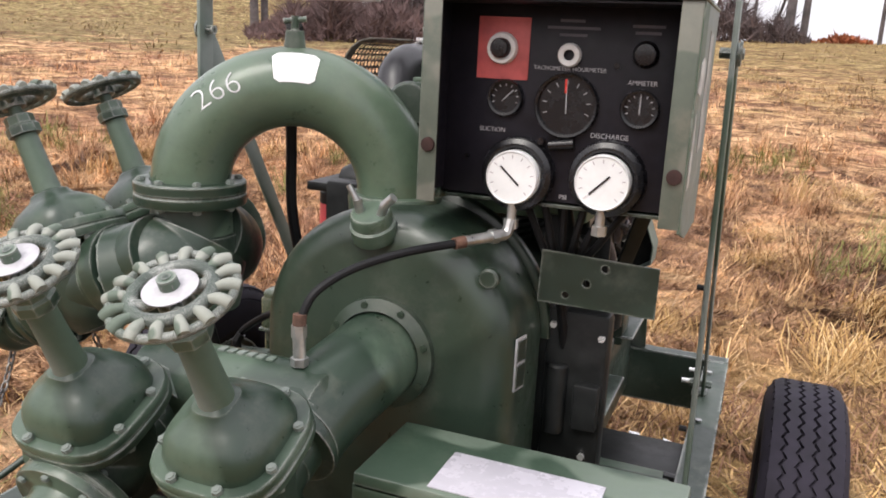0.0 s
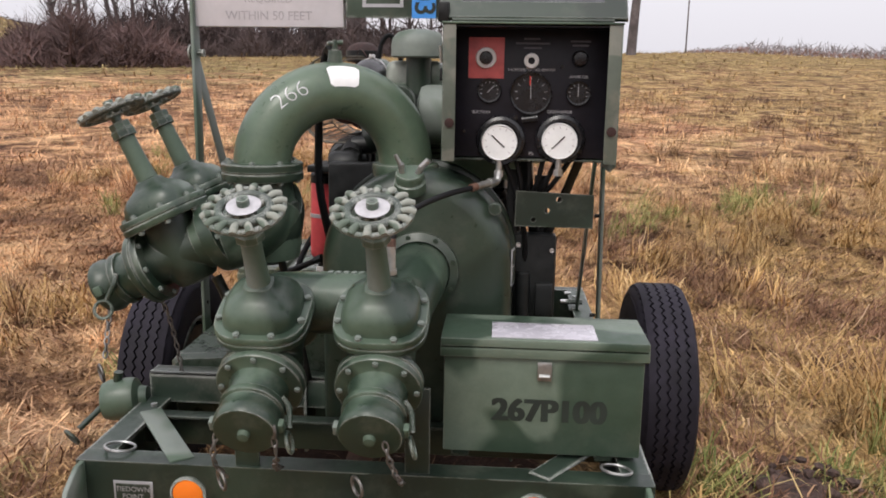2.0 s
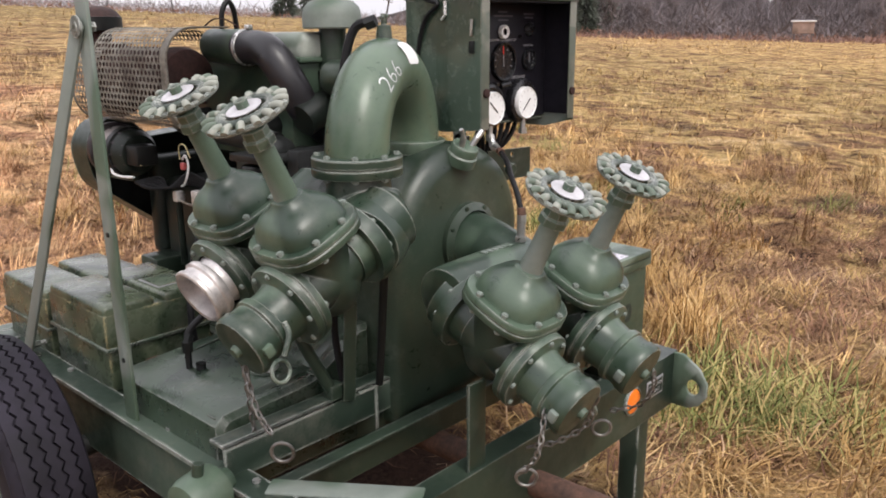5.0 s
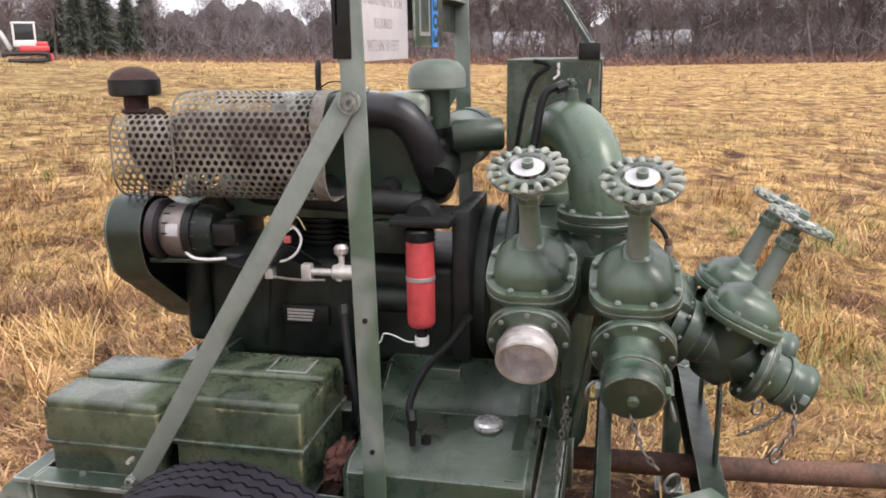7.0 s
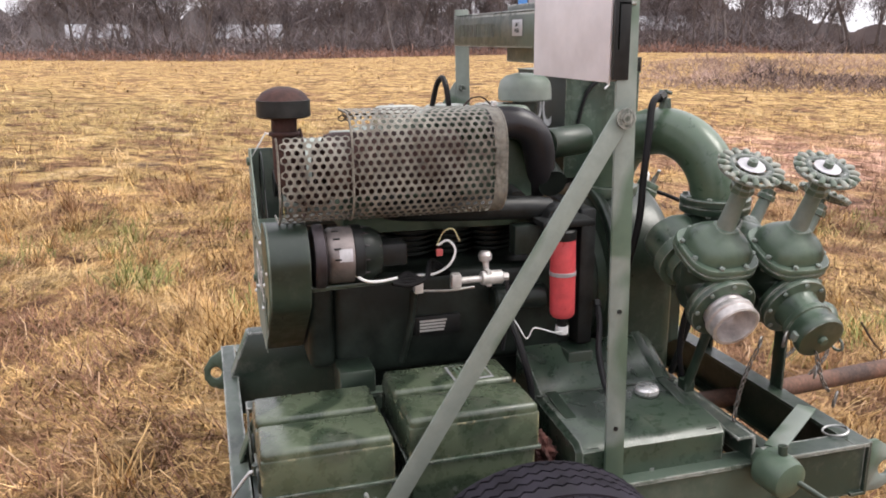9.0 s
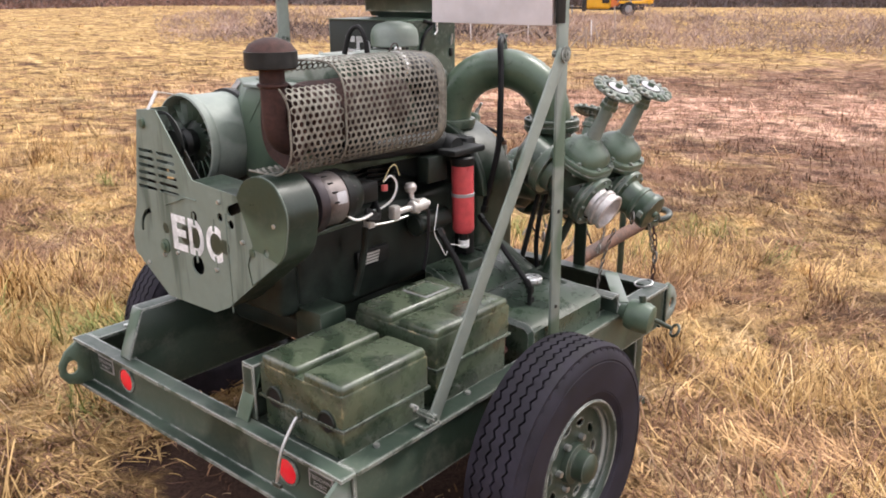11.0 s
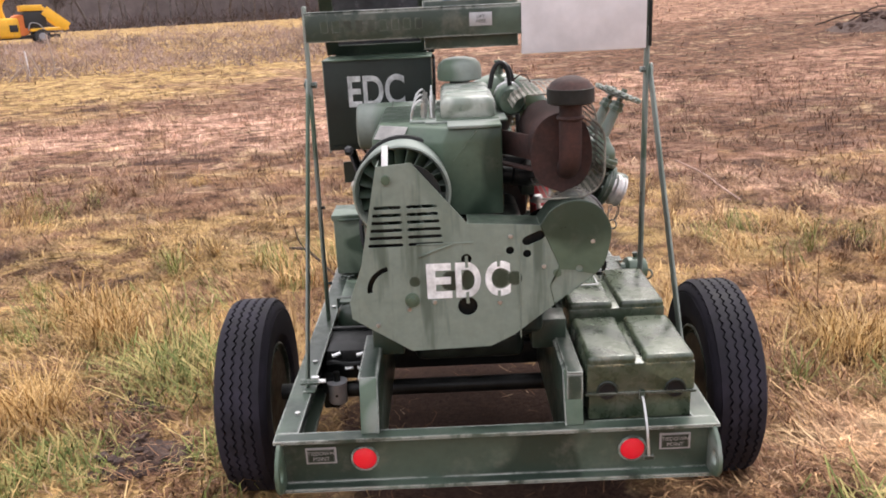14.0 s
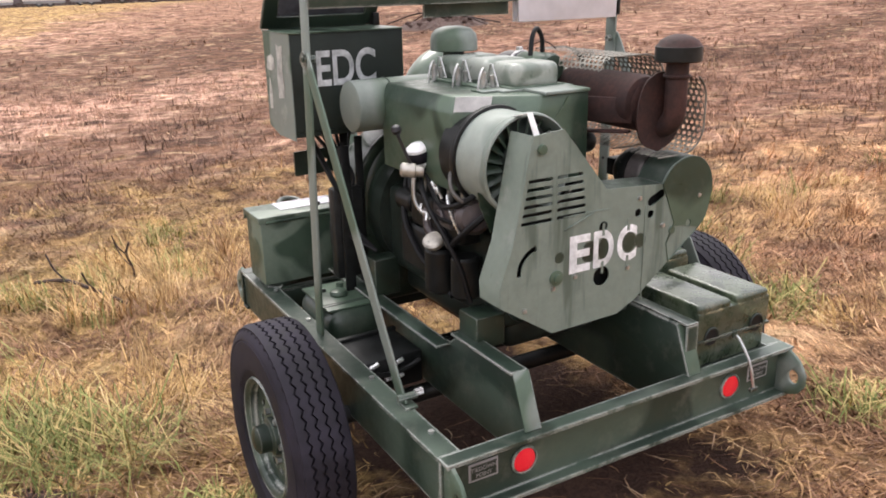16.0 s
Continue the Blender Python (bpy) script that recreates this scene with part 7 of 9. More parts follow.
def line(name, label, pts, r, mat=M_HOSE):
    t = thing(name, pts[0], label, "hose")
    part("rubber", tube(pts, r, 9, 8), mat, t)
    for p, q in ((pts[0], pts[1]), (pts[-1], pts[-2])):
        part("end_fitting", rod(p, Vector(p) + (Vector(q) - Vector(p)).normalized() * 0.025, r * 1.4, seg=6), M_BLACK, t)


line("fuel_hose", "black fuel hose curving up from the tank vent", [(-0.50, -0.13, 0.565), (-0.48, -0.12, 0.60), (-0.40, -0.14, 0.655), (-0.30, -0.19, 0.70), (-0.22, -0.22, 0.74)], 0.009)
line("fuel_hose", "black hose draped behind the post beside the engine", [(-0.30, 0.10, 0.78), (-0.36, 0.07, 0.66), (-0.38, 0.05, 0.54), (-0.35, 0.07, 0.46), (-0.28, 0.06, 0.48)], 0.010)
line("fuel_hose", "black hose looping behind the swan-neck pipe", [(-0.135, -0.452, 1.335), (-0.160, -0.405, 1.315), (-0.180, -0.385, 1.22), (-0.190, -0.370, 1.10), (-0.190, -0.360, 0.95), (-0.15, -0.33, 0.72)], 0.011)
line("drain_hose", "dark hose running down from the manifold to the frame", [(-0.33, -0.50, 0.82), (-0.31, -0.47, 0.72), (-0.30, -0.46, 0.60), (-0.295, -0.48, 0.48)], 0.009)


# ---- battery boxes ----
def build_battery_box(name, y0, y1, top, label, plate_on):
    t = thing(name, (-0.43, (y0 + y1) / 2, 0.386), label, "battery box", "battery boxes")
    x0, x1 = -0.592, -0.275
    lower = part("tray", box((x0 + 0.006, y0 + 0.006, 0.386), (x1 - 0.006, y1 - 0.006, top - 0.105), 0.008), M_BATT, t)
    lid = part("lid", box((x0, y0, top - 0.115), (x1, y1, top - 0.022), 0.006, 2), M_BATT, t, "scuffed lid with raised panels")
    for a, b in ((x0 + 0.002, -0.444), (-0.420, x1 - 0.002)):
        part("raised_panel", box((a, y0 + 0.002, top - 0.06), (b, y1 - 0.002, top), 0.013, 3), M_BATT, lid)
    part("lid_lip", box((x0 - 0.005, y0 - 0.005, top - 0.122), (x1 + 0.005, y1 + 0.005, top - 0.112), 0.003), M_TANK, lid)
    if not plate_on:
        # arched vents low on the end of the lid
        for x in (-0.335, -0.535):
            arch = [(0.026 * math.cos(math.pi * k / 10), 0.030 * math.sin(math.pi * k / 10)) for k in range(11)]
            part("vent_opening", lathe([(0, 0), (0.026, 0), (0.026, 0.004), (0, 0.004)], (x, y1 - 0.001, top - 0.109), (0, 1, 0), 24), M_HOSE, lid, "dark vent opening")
            part("vent_hood", tube([(x - p * 1.1, y1 + 0.002, top - 0.112 + q * 1.1) for p, q in arch], 0.0045, 7, 0), M_ENGINE, lid)
    else:
        p = part("label_plate", box((-0.405, y0 + 0.055, top), (-0.308, y0 + 0.165, top + 0.0025), 0.001), M_PLATE, lid, "pale-edged instruction plate")
        part("plate_field", box((-0.399, y0 + 0.061, top + 0.0025), (-0.314, y0 + 0.159, top + 0.0038), 0), M_BATT, p)
        part("print", join(*[box((-0.394, y0 + 0.07 + 0.014 * k, top + 0.0038), (-0.322, y0 + 0.076 + 0.014 * k, top + 0.0042), 0) for k in range(6)]), M_PALE, p)
    return t


build_battery_box("battery_box", 0.485, 0.800, 0.592, "scuffed green steel battery box with hooded vents", False)
build_battery_box("battery_box", 0.115, 0.450, 0.625, "scuffed green steel battery box with instruction plate", True)


def build_hook():
    t = thing("hold_down_rod", (-0.43, 0.83, 0.46), "bare steel battery hold-down rod with wing nut", "rod")
    part("rod", tube([(-0.436, 0.808, 0.470), (-0.437, 0.828, 0.456), (-0.438, 0.872, 0.395), (-0.440, 0.893, 0.318)], 0.0045, 8, 5), M_STEEL, t)
    part("wing_nut", box((-0.456, 0.886, 0.306), (-0.424, 0.898, 0.321), 0.003), M_DARK, t)
    part("rod_nut", rod((-0.436, 0.806, 0.458), (-0.436, 0.806, 0.484), 0.009, seg=6), M_DARK, t)


build_hook()


def build_rag():
    t = thing("oily_rag", (-0.47, 0.06, 0.395), "crumpled brown oily rag on the frame", "rag")
    bm = bmesh.new()
    bmesh.ops.create_icosphere(bm, subdivisions=4, radius=1)
    for v in bm.verts:
        n = noise.noise(v.co * 2.3) * 0.45 + noise.noise(v.co * 5.1) * 0.2
        v.co = Vector((-0.47, 0.062, 0.425)) + Vector((v.co.x * 0.07, v.co.y * 0.035, max(-0.75, v.co.z) * 0.045)) * (1 + n)
    part("cloth", bm, M_BROWNRAG, t)


build_rag()


# ---- tool box ----
def build_tool_box():
    t = thing("tool_box", (0.40, -0.68, 0.41), "camouflage-painted steel tool box with hasp, stencilled 267P100", "tool box")
    x0, x1, y0, y1 = 0.180, 0.632, -0.765, -0.585
    body = part("body", box((x0, y0, 0.412), (x1, y1, 0.672), 0.004), M_TOOL, t)
    lid = part("lid", join(box((x0 - 0.008, y0 - 0.010, 0.664), (x1 + 0.008, y1 + 0.004, 0.690), 0.004), box((x0 - 0.008, y0 - 0.010, 0.646), (x1 + 0.008, y0 - 0.006, 0.672), 0.001)), M_TOOL, t)
    part("label_sheet", box((0.287, -0.765, 0.690), (0.525, -0.650, 0.6925), 0.0006), M_SHEET, lid, "pale framed instruction sheet")
    part("stencil", join(*[fitted("267P100", 0.258, 0.056, (0.422 + d, y0 - 0.0014 - abs(d) * 0.1, 0.520), (1, 0, 0), (0, 0, 1), heavy=0.0022) for d in (-0.003, 0.0, 0.0028)]), M_BLKTEXT, body, "black stencilled 267P100")
    hasp = part("hasp", join(box((0.392, y0 - 0.013, 0.595), (0.424, y0 - 0.008, 0.640), 0.002), rod((0.396, y0 - 0.014, 0.606), (0.420, y0 - 0.014, 0.606), 0.006)), M_STEEL, t, "steel hasp")
    part("hinge", rod((x0 + 0.02, y1 + 0.005, 0.668), (x1 - 0.02, y1 + 0.005, 0.668), 0.006), M_PAINT, lid)
    part("foot", box((x0 + 0.02, y0 + 0.01, 0.397), (x0 + 0.06, y1 - 0.01, 0.413), 0.002), M_DARK, t)
    part("foot", box((x1 - 0.10, y0 + 0.01, 0.397), (x1 - 0.06, y1 - 0.01, 0.413), 0.002), M_DARK, t)


M_TOOL = paint("tool_box_paint", (0.128, 0.168, 0.130), (0.040, 0.068, 0.046), 0.455, rough=0.42, worn=0.35, size=5.0, rim=0.005)
M_SHEET = plain("pale_plastic_sheet", (0.50, 0.48, 0.53), 0.25, 0.0, 0.08)
build_tool_box()


# ---- control panel ----
M_FAINT = plain("faint_print", (0.11, 0.10, 0.12), 0.6)
M_REAR = plain("black_green_sheet", (0.021, 0.030, 0.025), 0.5, 0.0, 0.4, 6, 0.1, spec=0.35)


M_LIP = paint("worn_grey_lip_paint", (0.165, 0.168, 0.142), (0.095, 0.112, 0.090), 0.52, rough=0.5, worn=1.0, chip=(0.24, 0.20, 0.16), size=9)
M_WORNSTENCIL = plain("rubbed_white_stencil", (0.56, 0.575, 0.585), 0.6, 0.0, 0.6, 16)
M_TORN = plain("torn_sticker_paper", (0.44, 0.43, 0.40), 0.7, 0.0, 0.45, 22)
M_BOXSIDE = paint("streaked_glossy_paint", (0.074, 0.105, 0.082), (0.036, 0.058, 0.044), 0.5, rough=0.22, worn=0.6, size=5, coat=0.35, drips=0.7, rim=0.006)


def build_panel():
    t = thing("control_panel", (0.37, -0.39, 1.06), "green steel control box with black instrument panel, lid raised", "control panel")
    x0, x1, yf, yb, z0, z1 = 0.152, 0.572, -0.530, -0.268, 1.062, 1.388
    side = [(yf, z0 + 0.005), (yf, z1), (yb, z1), (yb, z0 + 0.05), (yb - 0.06, z0)]
    for x in (x0, x1):
        sd = [(yf, z0), (yf, z1), (yb, z1), (yb, z0 - 0.012), (yf + 0.12, z0 - 0.012)] if x == x0 else [(yf, z0 - 0.005), (yf, z1), (yb, z1), (yb, z0 - 0.03), (yf + 0.10, z0 - 0.03)]
        part("side_wall", plate(sd, [], 0.004, (x, 0, 0), (0, 1, 0), (0, 0, 1)), M_BOXSIDE if x == x0 else M_PALE, t)
    part("rear_wall", box((x0, yb - 0.004, z0 - 0.02), (x1, yb, z1), 0.001), M_REAR, t, "black-green rear sheet")
    part("roof", box((x0 - 0.004, yf - 0.006, z1), (x1 + 0.004, yb + 0.004, z1 + 0.005), 0.002), M_PAINT, t)
    part("front_lip", box((x0, yf - 0.002, z0), (x0 + 0.030, yf + 0.002, z1), 0.001), M_LIP, t)
    part("front_lip", box((x1 - 0.030, yf - 0.002, z0), (x1, yf + 0.002, z1), 0.001), M_LIP, t)
    for lx, lz in ((x0 + 0.016, 1.155), (x1 - 0.014, 1.14)):
        part("lip_latch", lathe([(0, 0), (0.012, 0), (0.011, 0.006), (0, 0.008)], (lx, yf - 0.002, lz), (0, -1, 0), 14), M_RUST, t)
    part("bottom", box((x0 + 0.01, -0.43, z0 - 0.006), (x1 - 0.01, yb, z0), 0.001), M_DARK, t)
    yp = -0.428
    face = part("face_panel", box((x0 + 0.002, yp, z0 + 0.004), (x1 - 0.002, yp + 0.004, z1 - 0.002), 0.0005), M_PANEL, t, "purplish black instrument panel")
    part("inner_lining", join(box((x0 + 0.0025, yf + 0.004, z0 + 0.01), (x0 + 0.005, yp, z1 - 0.002), 0), box((x1 - 0.005, yf + 0.004, z0 + 0.01), (x1 - 0.0025, yp, z1 - 0.002), 0), box((x0 + 0.004, yf + 0.004, z1 - 0.006), (x1 - 0.004, yp, z1 - 0.003), 0)), M_PANEL, t)
    part("red_plate", box((0.208, yp - 0.002, 1.262), (0.297, yp, 1.362), 0.0005), M_RED, face, "faded red switch plate")
    part("start_switch", join(lathe([(0.0, 0.008), (0.016, 0.010), (0.019, 0.012), (0.024, 0.012), (0.026, 0.006), (0.026, 0)], (0.252, yp - 0.002, 1.312), (0, -1, 0), 24)), M_WHITE, face)
    part("switch_button", lathe([(0.0165, 0.0), (0.0165, 0.020), (0.014, 0.024), (0, 0.025)], (0.252, yp - 0.002, 1.312), (0, -1, 0), 20), M_DIALBLK, face)
    part("ring_switch", lathe([(0.0085, 0.010), (0.011, 0.012), (0.017, 0.012), (0.019, 0.008), (0.019, 0)], (0.365, yp, 1.306), (0, -1, 0), 22), M_WHITE, face)
    part("push_button", lathe([(0.02, 0.0), (0.021, 0.004), (0.016, 0.014), (0, 0.016)], (0.485, yp, 1.312), (0, -1, 0), 20), M_DIALBLK, face)

    def small_gauge(x, z, r, needle, bezel=0.006):
        g = part("gauge", lathe([(0, 0.003), (r - bezel, 0.003), (r - bezel, 0.010), (r - 0.002, 0.011), (r, 0.008), (r, 0)], (x, yp, z), (0, -1, 0), 32), M_DIALBLK, face, "black-faced round gauge")
        a = radians(needle)
        part("needle", bar((x - math.cos(a) * r * 0.25, yp - 0.0052, z - math.sin(a) * r * 0.25), (x + math.cos(a) * r * 0.6, yp - 0.0052, z + math.sin(a) * r * 0.6), 0.0018, 0.001, 0, (0, 1, 0)), M_PLATE, g)
        ticks = []
        for k in range(9):
            q = radians(200 - 27.5 * k)
            ticks.append(bar((x + math.cos(q) * r * 0.62, yp - 0.0045, z + math.sin(q) * r * 0.62), (x + math.cos(q) * r * 0.76, yp - 0.0045, z + math.sin(q) * r * 0.76), 0.0014, 0.0008, 0, (0, 1, 0)))
        part("scale", join(*ticks), M_PLATE, g)
        return g

    small_gauge(0.262, 1.232, 0.031, 45)
    small_gauge(0.484, 1.228, 0.031, 90)
    g = small_gauge(0.366, 1.226, 0.053, 92)
    part("red_mark", bar((0.364, yp - 0.0055, 1.246), (0.3635, yp - 0.0055, 1.268), 0.003, 0.001, 0, (0, 1, 0)), M_NEEDLE, g)
    for p, q, r in (((0.33, yp, 1.166), (0.33, yp - 0.015, 1.166), 0.006), ((0.345, yp - 0.010, 1.160), (0.385, yp - 0.010, 1.166), 0.009), ((0.442, yp, 1.293), (0.442, yp - 0.006, 1.293), 0.005), ((0.20, yp, 1.13), (0.20, yp - 0.006, 1.13), 0.004)):
        part("knob", rod(p, q, r), M_DIALBLK, face)
    for x, z, ang in ((0.291, 1.104, 138), (0.441, 1.110, 225)):
        wg = part("pressure_gauge", lathe([(0, 0.034), (0.041, 0.034), (0.043, 0.036), (0.045, 0.033), (0.045, 0.0), (0, 0.0)], (x, yp, z), (0, -1, 0), 40), M_WHITE, face, "white-faced pressure gauge")
        part("gauge_recess", lathe([(0.0452, 0.022), (0.052, 0.024), (0.060, 0.020), (0.063, 0.010), (0.063, 0.0)], (x + 0.003, yp, z + 0.004), (0, -1, 0), 36), M_DIALBLK, wg)
        a = radians(ang)
        part("needle", bar((x - math.cos(a) * 0.017, yp - 0.0352, z - math.sin(a) * 0.017), (x + math.cos(a) * 0.027, yp - 0.0352, z + math.sin(a) * 0.027), 0.003, 0.001, 0, (0, 1, 0)), M_DIALBLK, wg)
        part("scale", join(*[bar((x + math.cos(radians(225 - 27 * k)) * 0.032, yp - 0.0347, z + math.sin(radians(225 - 27 * k)) * 0.032), (x + math.cos(radians(225 - 27 * k)) * 0.038, yp - 0.0347, z + math.sin(radians(225 - 27 * k)) * 0.038), 0.0015, 0.0006, 0, (0, 1, 0)) for k in range(11)]), M_SIGNTEXT, wg)
        part("gauge_stem", join(rod((x, yp - 0.018, z - 0.045), (x, yp - 0.018, z - 0.075), 0.008), rod((x, yp - 0.018, z - 0.072), (x, yp - 0.018, z - 0.088), 0.013, seg=6)), M_STEEL, wg)
    for txt, x, z, s in (("OIL PRESSURE", 0.262, 1.272, 0.0095), ("SUCTION", 0.242, 1.178, 0.0105), ("DISCHARGE", 0.440, 1.181, 0.0115), ("AMMETER", 0.484, 1.268, 0.0105), ("PSI", 0.372, 1.075, 0.011), ("TACHOMETER HOURMETER", 0.366, 1.284, 0.0095)):
        part("lettering", letters(txt, s, (x, yp - 0.0008, z), (1, 0, 0), (0, 0, 1), 0.0002), M_PLATE, face)
    for a, b, z in ((0.345, 0.385, 1.357), (0.325, 0.41, 1.346), (0.345, 0.39, 1.335), (0.46, 0.51, 1.352), (0.465, 0.505, 1.342)):
        part("worn_lettering", box((a, yp - 0.001, z), (b, yp - 0.0002, z + 0.0045), 0), M_FAINT, face)
    # rear stencil
    part("stencil", fitted("EDC", 0.222, 0.122, (0.370, yb + 0.0012, 1.270), (-1, 0, 0), (0, 0, 1), heavy=0.0022), M_WORNSTENCIL, t, "rubbed white stencilled letters EDC")
    # raised lid hinged at the top front edge
    a = Vector((0, -0.520, z1 + 0.012))
    up = Vector((0, 0.55, 0.835)).normalized()
    lid = part("lid", plate([(x0 - 0.01, 0), (x1 + 0.01, 0), (x1 + 0.01, 0.33), (x0 - 0.01, 0.33)], [[(x0 + 0.04, 0.045), (x1 - 0.04, 0.045), (x1 - 0.04, 0.285), (x0 + 0.04, 0.285)]], 0.014, a, (1, 0, 0), up, 0.002), M_DARK, t, "raised lid with a clouded window")
    part("window", plate([(x0 + 0.035, 0.04), (x1 - 0.035, 0.04), (x1 - 0.035, 0.29), (x0 + 0.035, 0.29)], [], 0.004, a, (1, 0, 0), up), M_CLOUDY, lid, "clouded grey plastic window")
    part("hinge", rod((x0 + 0.02, -0.524, z1 + 0.008), (x1 - 0.02, -0.524, z1 + 0.008), 0.006), M_DARK, lid)
    part("catch", box((x0 - 0.014, -0.53, z1 + 0.004), (x0 + 0.012, -0.47, z1 + 0.05), 0.003), M_BLACK, lid)
    part("catch", rod((x0 - 0.006, -0.50, z1 - 0.09), (x0 - 0.010, -0.505, z1 - 0.05), 0.004), M_STEEL, lid)
    part("lid_stay", tube([(x0 - 0.006, -0.345, z1 + 0.002), (x0 - 0.010, -0.39, z1 - 0.012), (x0 - 0.010, -0.345, z1 - 0.05), (x0 - 0.008, -0.318, z1 - 0.13), (x0 - 0.006, -0.300, z1 - 0.24)], 0.006, 7, 6), M_HOSE, lid)
    part("sight_pin", join(rod((x0 - 0.008, -0.415, z1 - 0.004), (x0 - 0.008, -0.415, z1 - 0.036), 0.005), rod((x0 - 0.008, -0.418, z1 - 0.036), (x0 - 0.008, -0.402, z1 - 0.050), 0.004)), M_CHROME, lid)
    part("catch", box((x0 - 0.010, -0.51, 1.255), (x0 - 0.002, -0.495, 1.285), 0.002), M_BLACK, lid)
    for torn in ([(-0.402, 1.165), (-0.345, 1.172), (-0.338, 1.215), (-0.349, 1.262), (-0.336, 1.350), (-0.372, 1.342), (-0.398, 1.352), (-0.392, 1.290), (-0.404, 1.236)], [(-0.512, 1.262), (-0.470, 1.256), (-0.424, 1.268), (-0.428, 1.300), (-0.455, 1.312), (-0.498, 1.302)], [(-0.506, 1.118), (-0.478, 1.122), (-0.470, 1.190), (-0.490, 1.232), (-0.502, 1.180)]):
        part("side_sticker", plate(torn, [], 0.001, (x1 + 0.0028, 0, 0), (0, 1, 0), (0, 0, 1)), M_TORN, t, "torn pale remains of a sticker")
    # bracket plate and legs below
    part("bracket_plate", plate([(0.336, 0.882), (0.540, 0.880), (0.540, 0.968), (0.338, 0.976)], [circle(0.45, 0.955, 0.007, 12), circle(0.42, 0.925, 0.007, 12), circle(0.385, 0.900, 0.006, 12)], 0.005, (0, -0.40, 0), (1, 0, 0), (0, 0, 1)), M_DARK, t)
    part("support", join(bar((0.36, -0.36, 1.05), (0.40, -0.25, 0.80), 0.03, 0.008), bar((0.50, -0.36, 1.05), (0.42, -0.25, 0.80), 0.03, 0.008), bar((0.41, -0.25, 0.40), (0.41, -0.25, 1.0), 0.04, 0.012, 0.003, (0, 1, 0)), bar((0.33, -0.30, 0.46), (0.33, -0.30, 1.02), 0.03, 0.010, 0.003, (0, 1, 0))), M_BLACK, t)
    for k in range(6):
        part("wire", tube([(0.30 + 0.035 * k, -0.40, 1.06), (0.33 + 0.02 * k, -0.39, 0.99), (0.36, -0.34 + 0.01 * k, 0.88), (0.37 + 0.01 * k, -0.28, 0.70), (0.34, -0.16, 0.62)], 0.007, 7, 6), M_HOSE, t)
    # made-up box and screws that fill the dark mass behind the wires
    part("relay_box", join(box((0.335, -0.315, 0.50), (0.455, -0.262, 0.845), 0.012, 2), rod((0.365, -0.318, 0.60), (0.365, -0.318, 0.74), 0.020, edge=0.004), box((0.40, -0.335, 0.62), (0.448, -0.31, 0.71), 0.005)), M_BLACK, t, "black filler box for the dark mass below the panel")
    for x, z in ((0.35, 0.815), (0.442, 0.802), (0.424, 0.560), (0.372, 0.535)):
        part("box_screw", rod((x, -0.322, z), (x, -0.314, z), 0.007, seg=6), M_CHROME, t)


M_CLOUDY = plain("clouded_plastic", (0.085, 0.085, 0.10), 0.22, 0.0, 0.4, 12, 0.05)
build_panel()


# ---- east side: hydraulic tank, throttle rod ----
def build_side_tank():
    t = thing("side_tank", (0.46, -0.22, 0.30), "green rounded oil tank with filler on the frame", "tank")
    part("shell", box((0.375, -0.375, 0.285), (0.578, -0.06, 0.452), 0.05, 5), M_DARK, t)
    part("top_plate", box((0.385, -0.365, 0.450), (0.565, -0.10, 0.458), 0.003), M_PAINT, t)
    part("strap", join(box((0.372, -0.16, 0.30), (0.581, -0.135, 0.461), 0.004)), M_DARK, t)
    part("filler", join(lathe([(0.032, 0), (0.034, 0.008), (0.030, 0.018), (0.012, 0.022), (0, 0.022)], (0.47, -0.23, 0.457), (0, 0, 1), 20), rod((0.44, -0.29, 0.457), (0.44, -0.29, 0.480), 0.014)), M_PAINT, t)


build_side_tank()


def build_tray_box():
    t = thing("junction_tray", (0.50, 0.20, 0.26), "blue-black steel cross box with bright pipe fittings", "tray")
    part("tray", join(box((0.365, -0.02, 0.27), (0.588, 0.21, 0.385), 0.006), box((0.365, 0.0, 0.384), (0.588, 0.02, 0.396), 0.002)), M_BLACK, t)
    cup = part("drain_cup", lathe([(0, 0), (0.030, 0), (0.034, 0.004), (0.035, 0.075), (0.038, 0.078), (0.038, 0.084), (0, 0.086)], (0.545, 0.262, 0.205), (0, 0, 1), 28), M_PLATE, t, "pale metal drain cup")
    part("cup_hole", rod((0.545, 0.296, 0.245), (0.545, 0.299, 0.245), 0.005, seg=10), M_BLACK, cup)
    part("cup_stem", rod((0.545, 0.262, 0.288), (0.545, 0.262, 0.325), 0.012), M_BLACK, cup)
    for p, q in (((0.515, 0.235, 0.325), (0.485, 0.232, 0.326)), ((0.470, 0.235, 0.326), (0.450, 0.233, 0.327)), ((0.470, 0.228, 0.372), (0.445, 0.222, 0.376)), ((0.56, 0.22, 0.368), (0.53, 0.216, 0.378))):
        part("fitting", rod(p, q, 0.0075, seg=8), M_CHROME, t)
    part("pipe", tube([(0.58, 0.23, 0.345), (0.55, 0.235, 0.35), (0.50, 0.232, 0.34), (0.43, 0.228, 0.345), (0.38, 0.225, 0.36)], 0.009, 8, 5), M_BLACK, t)


build_tray_box()


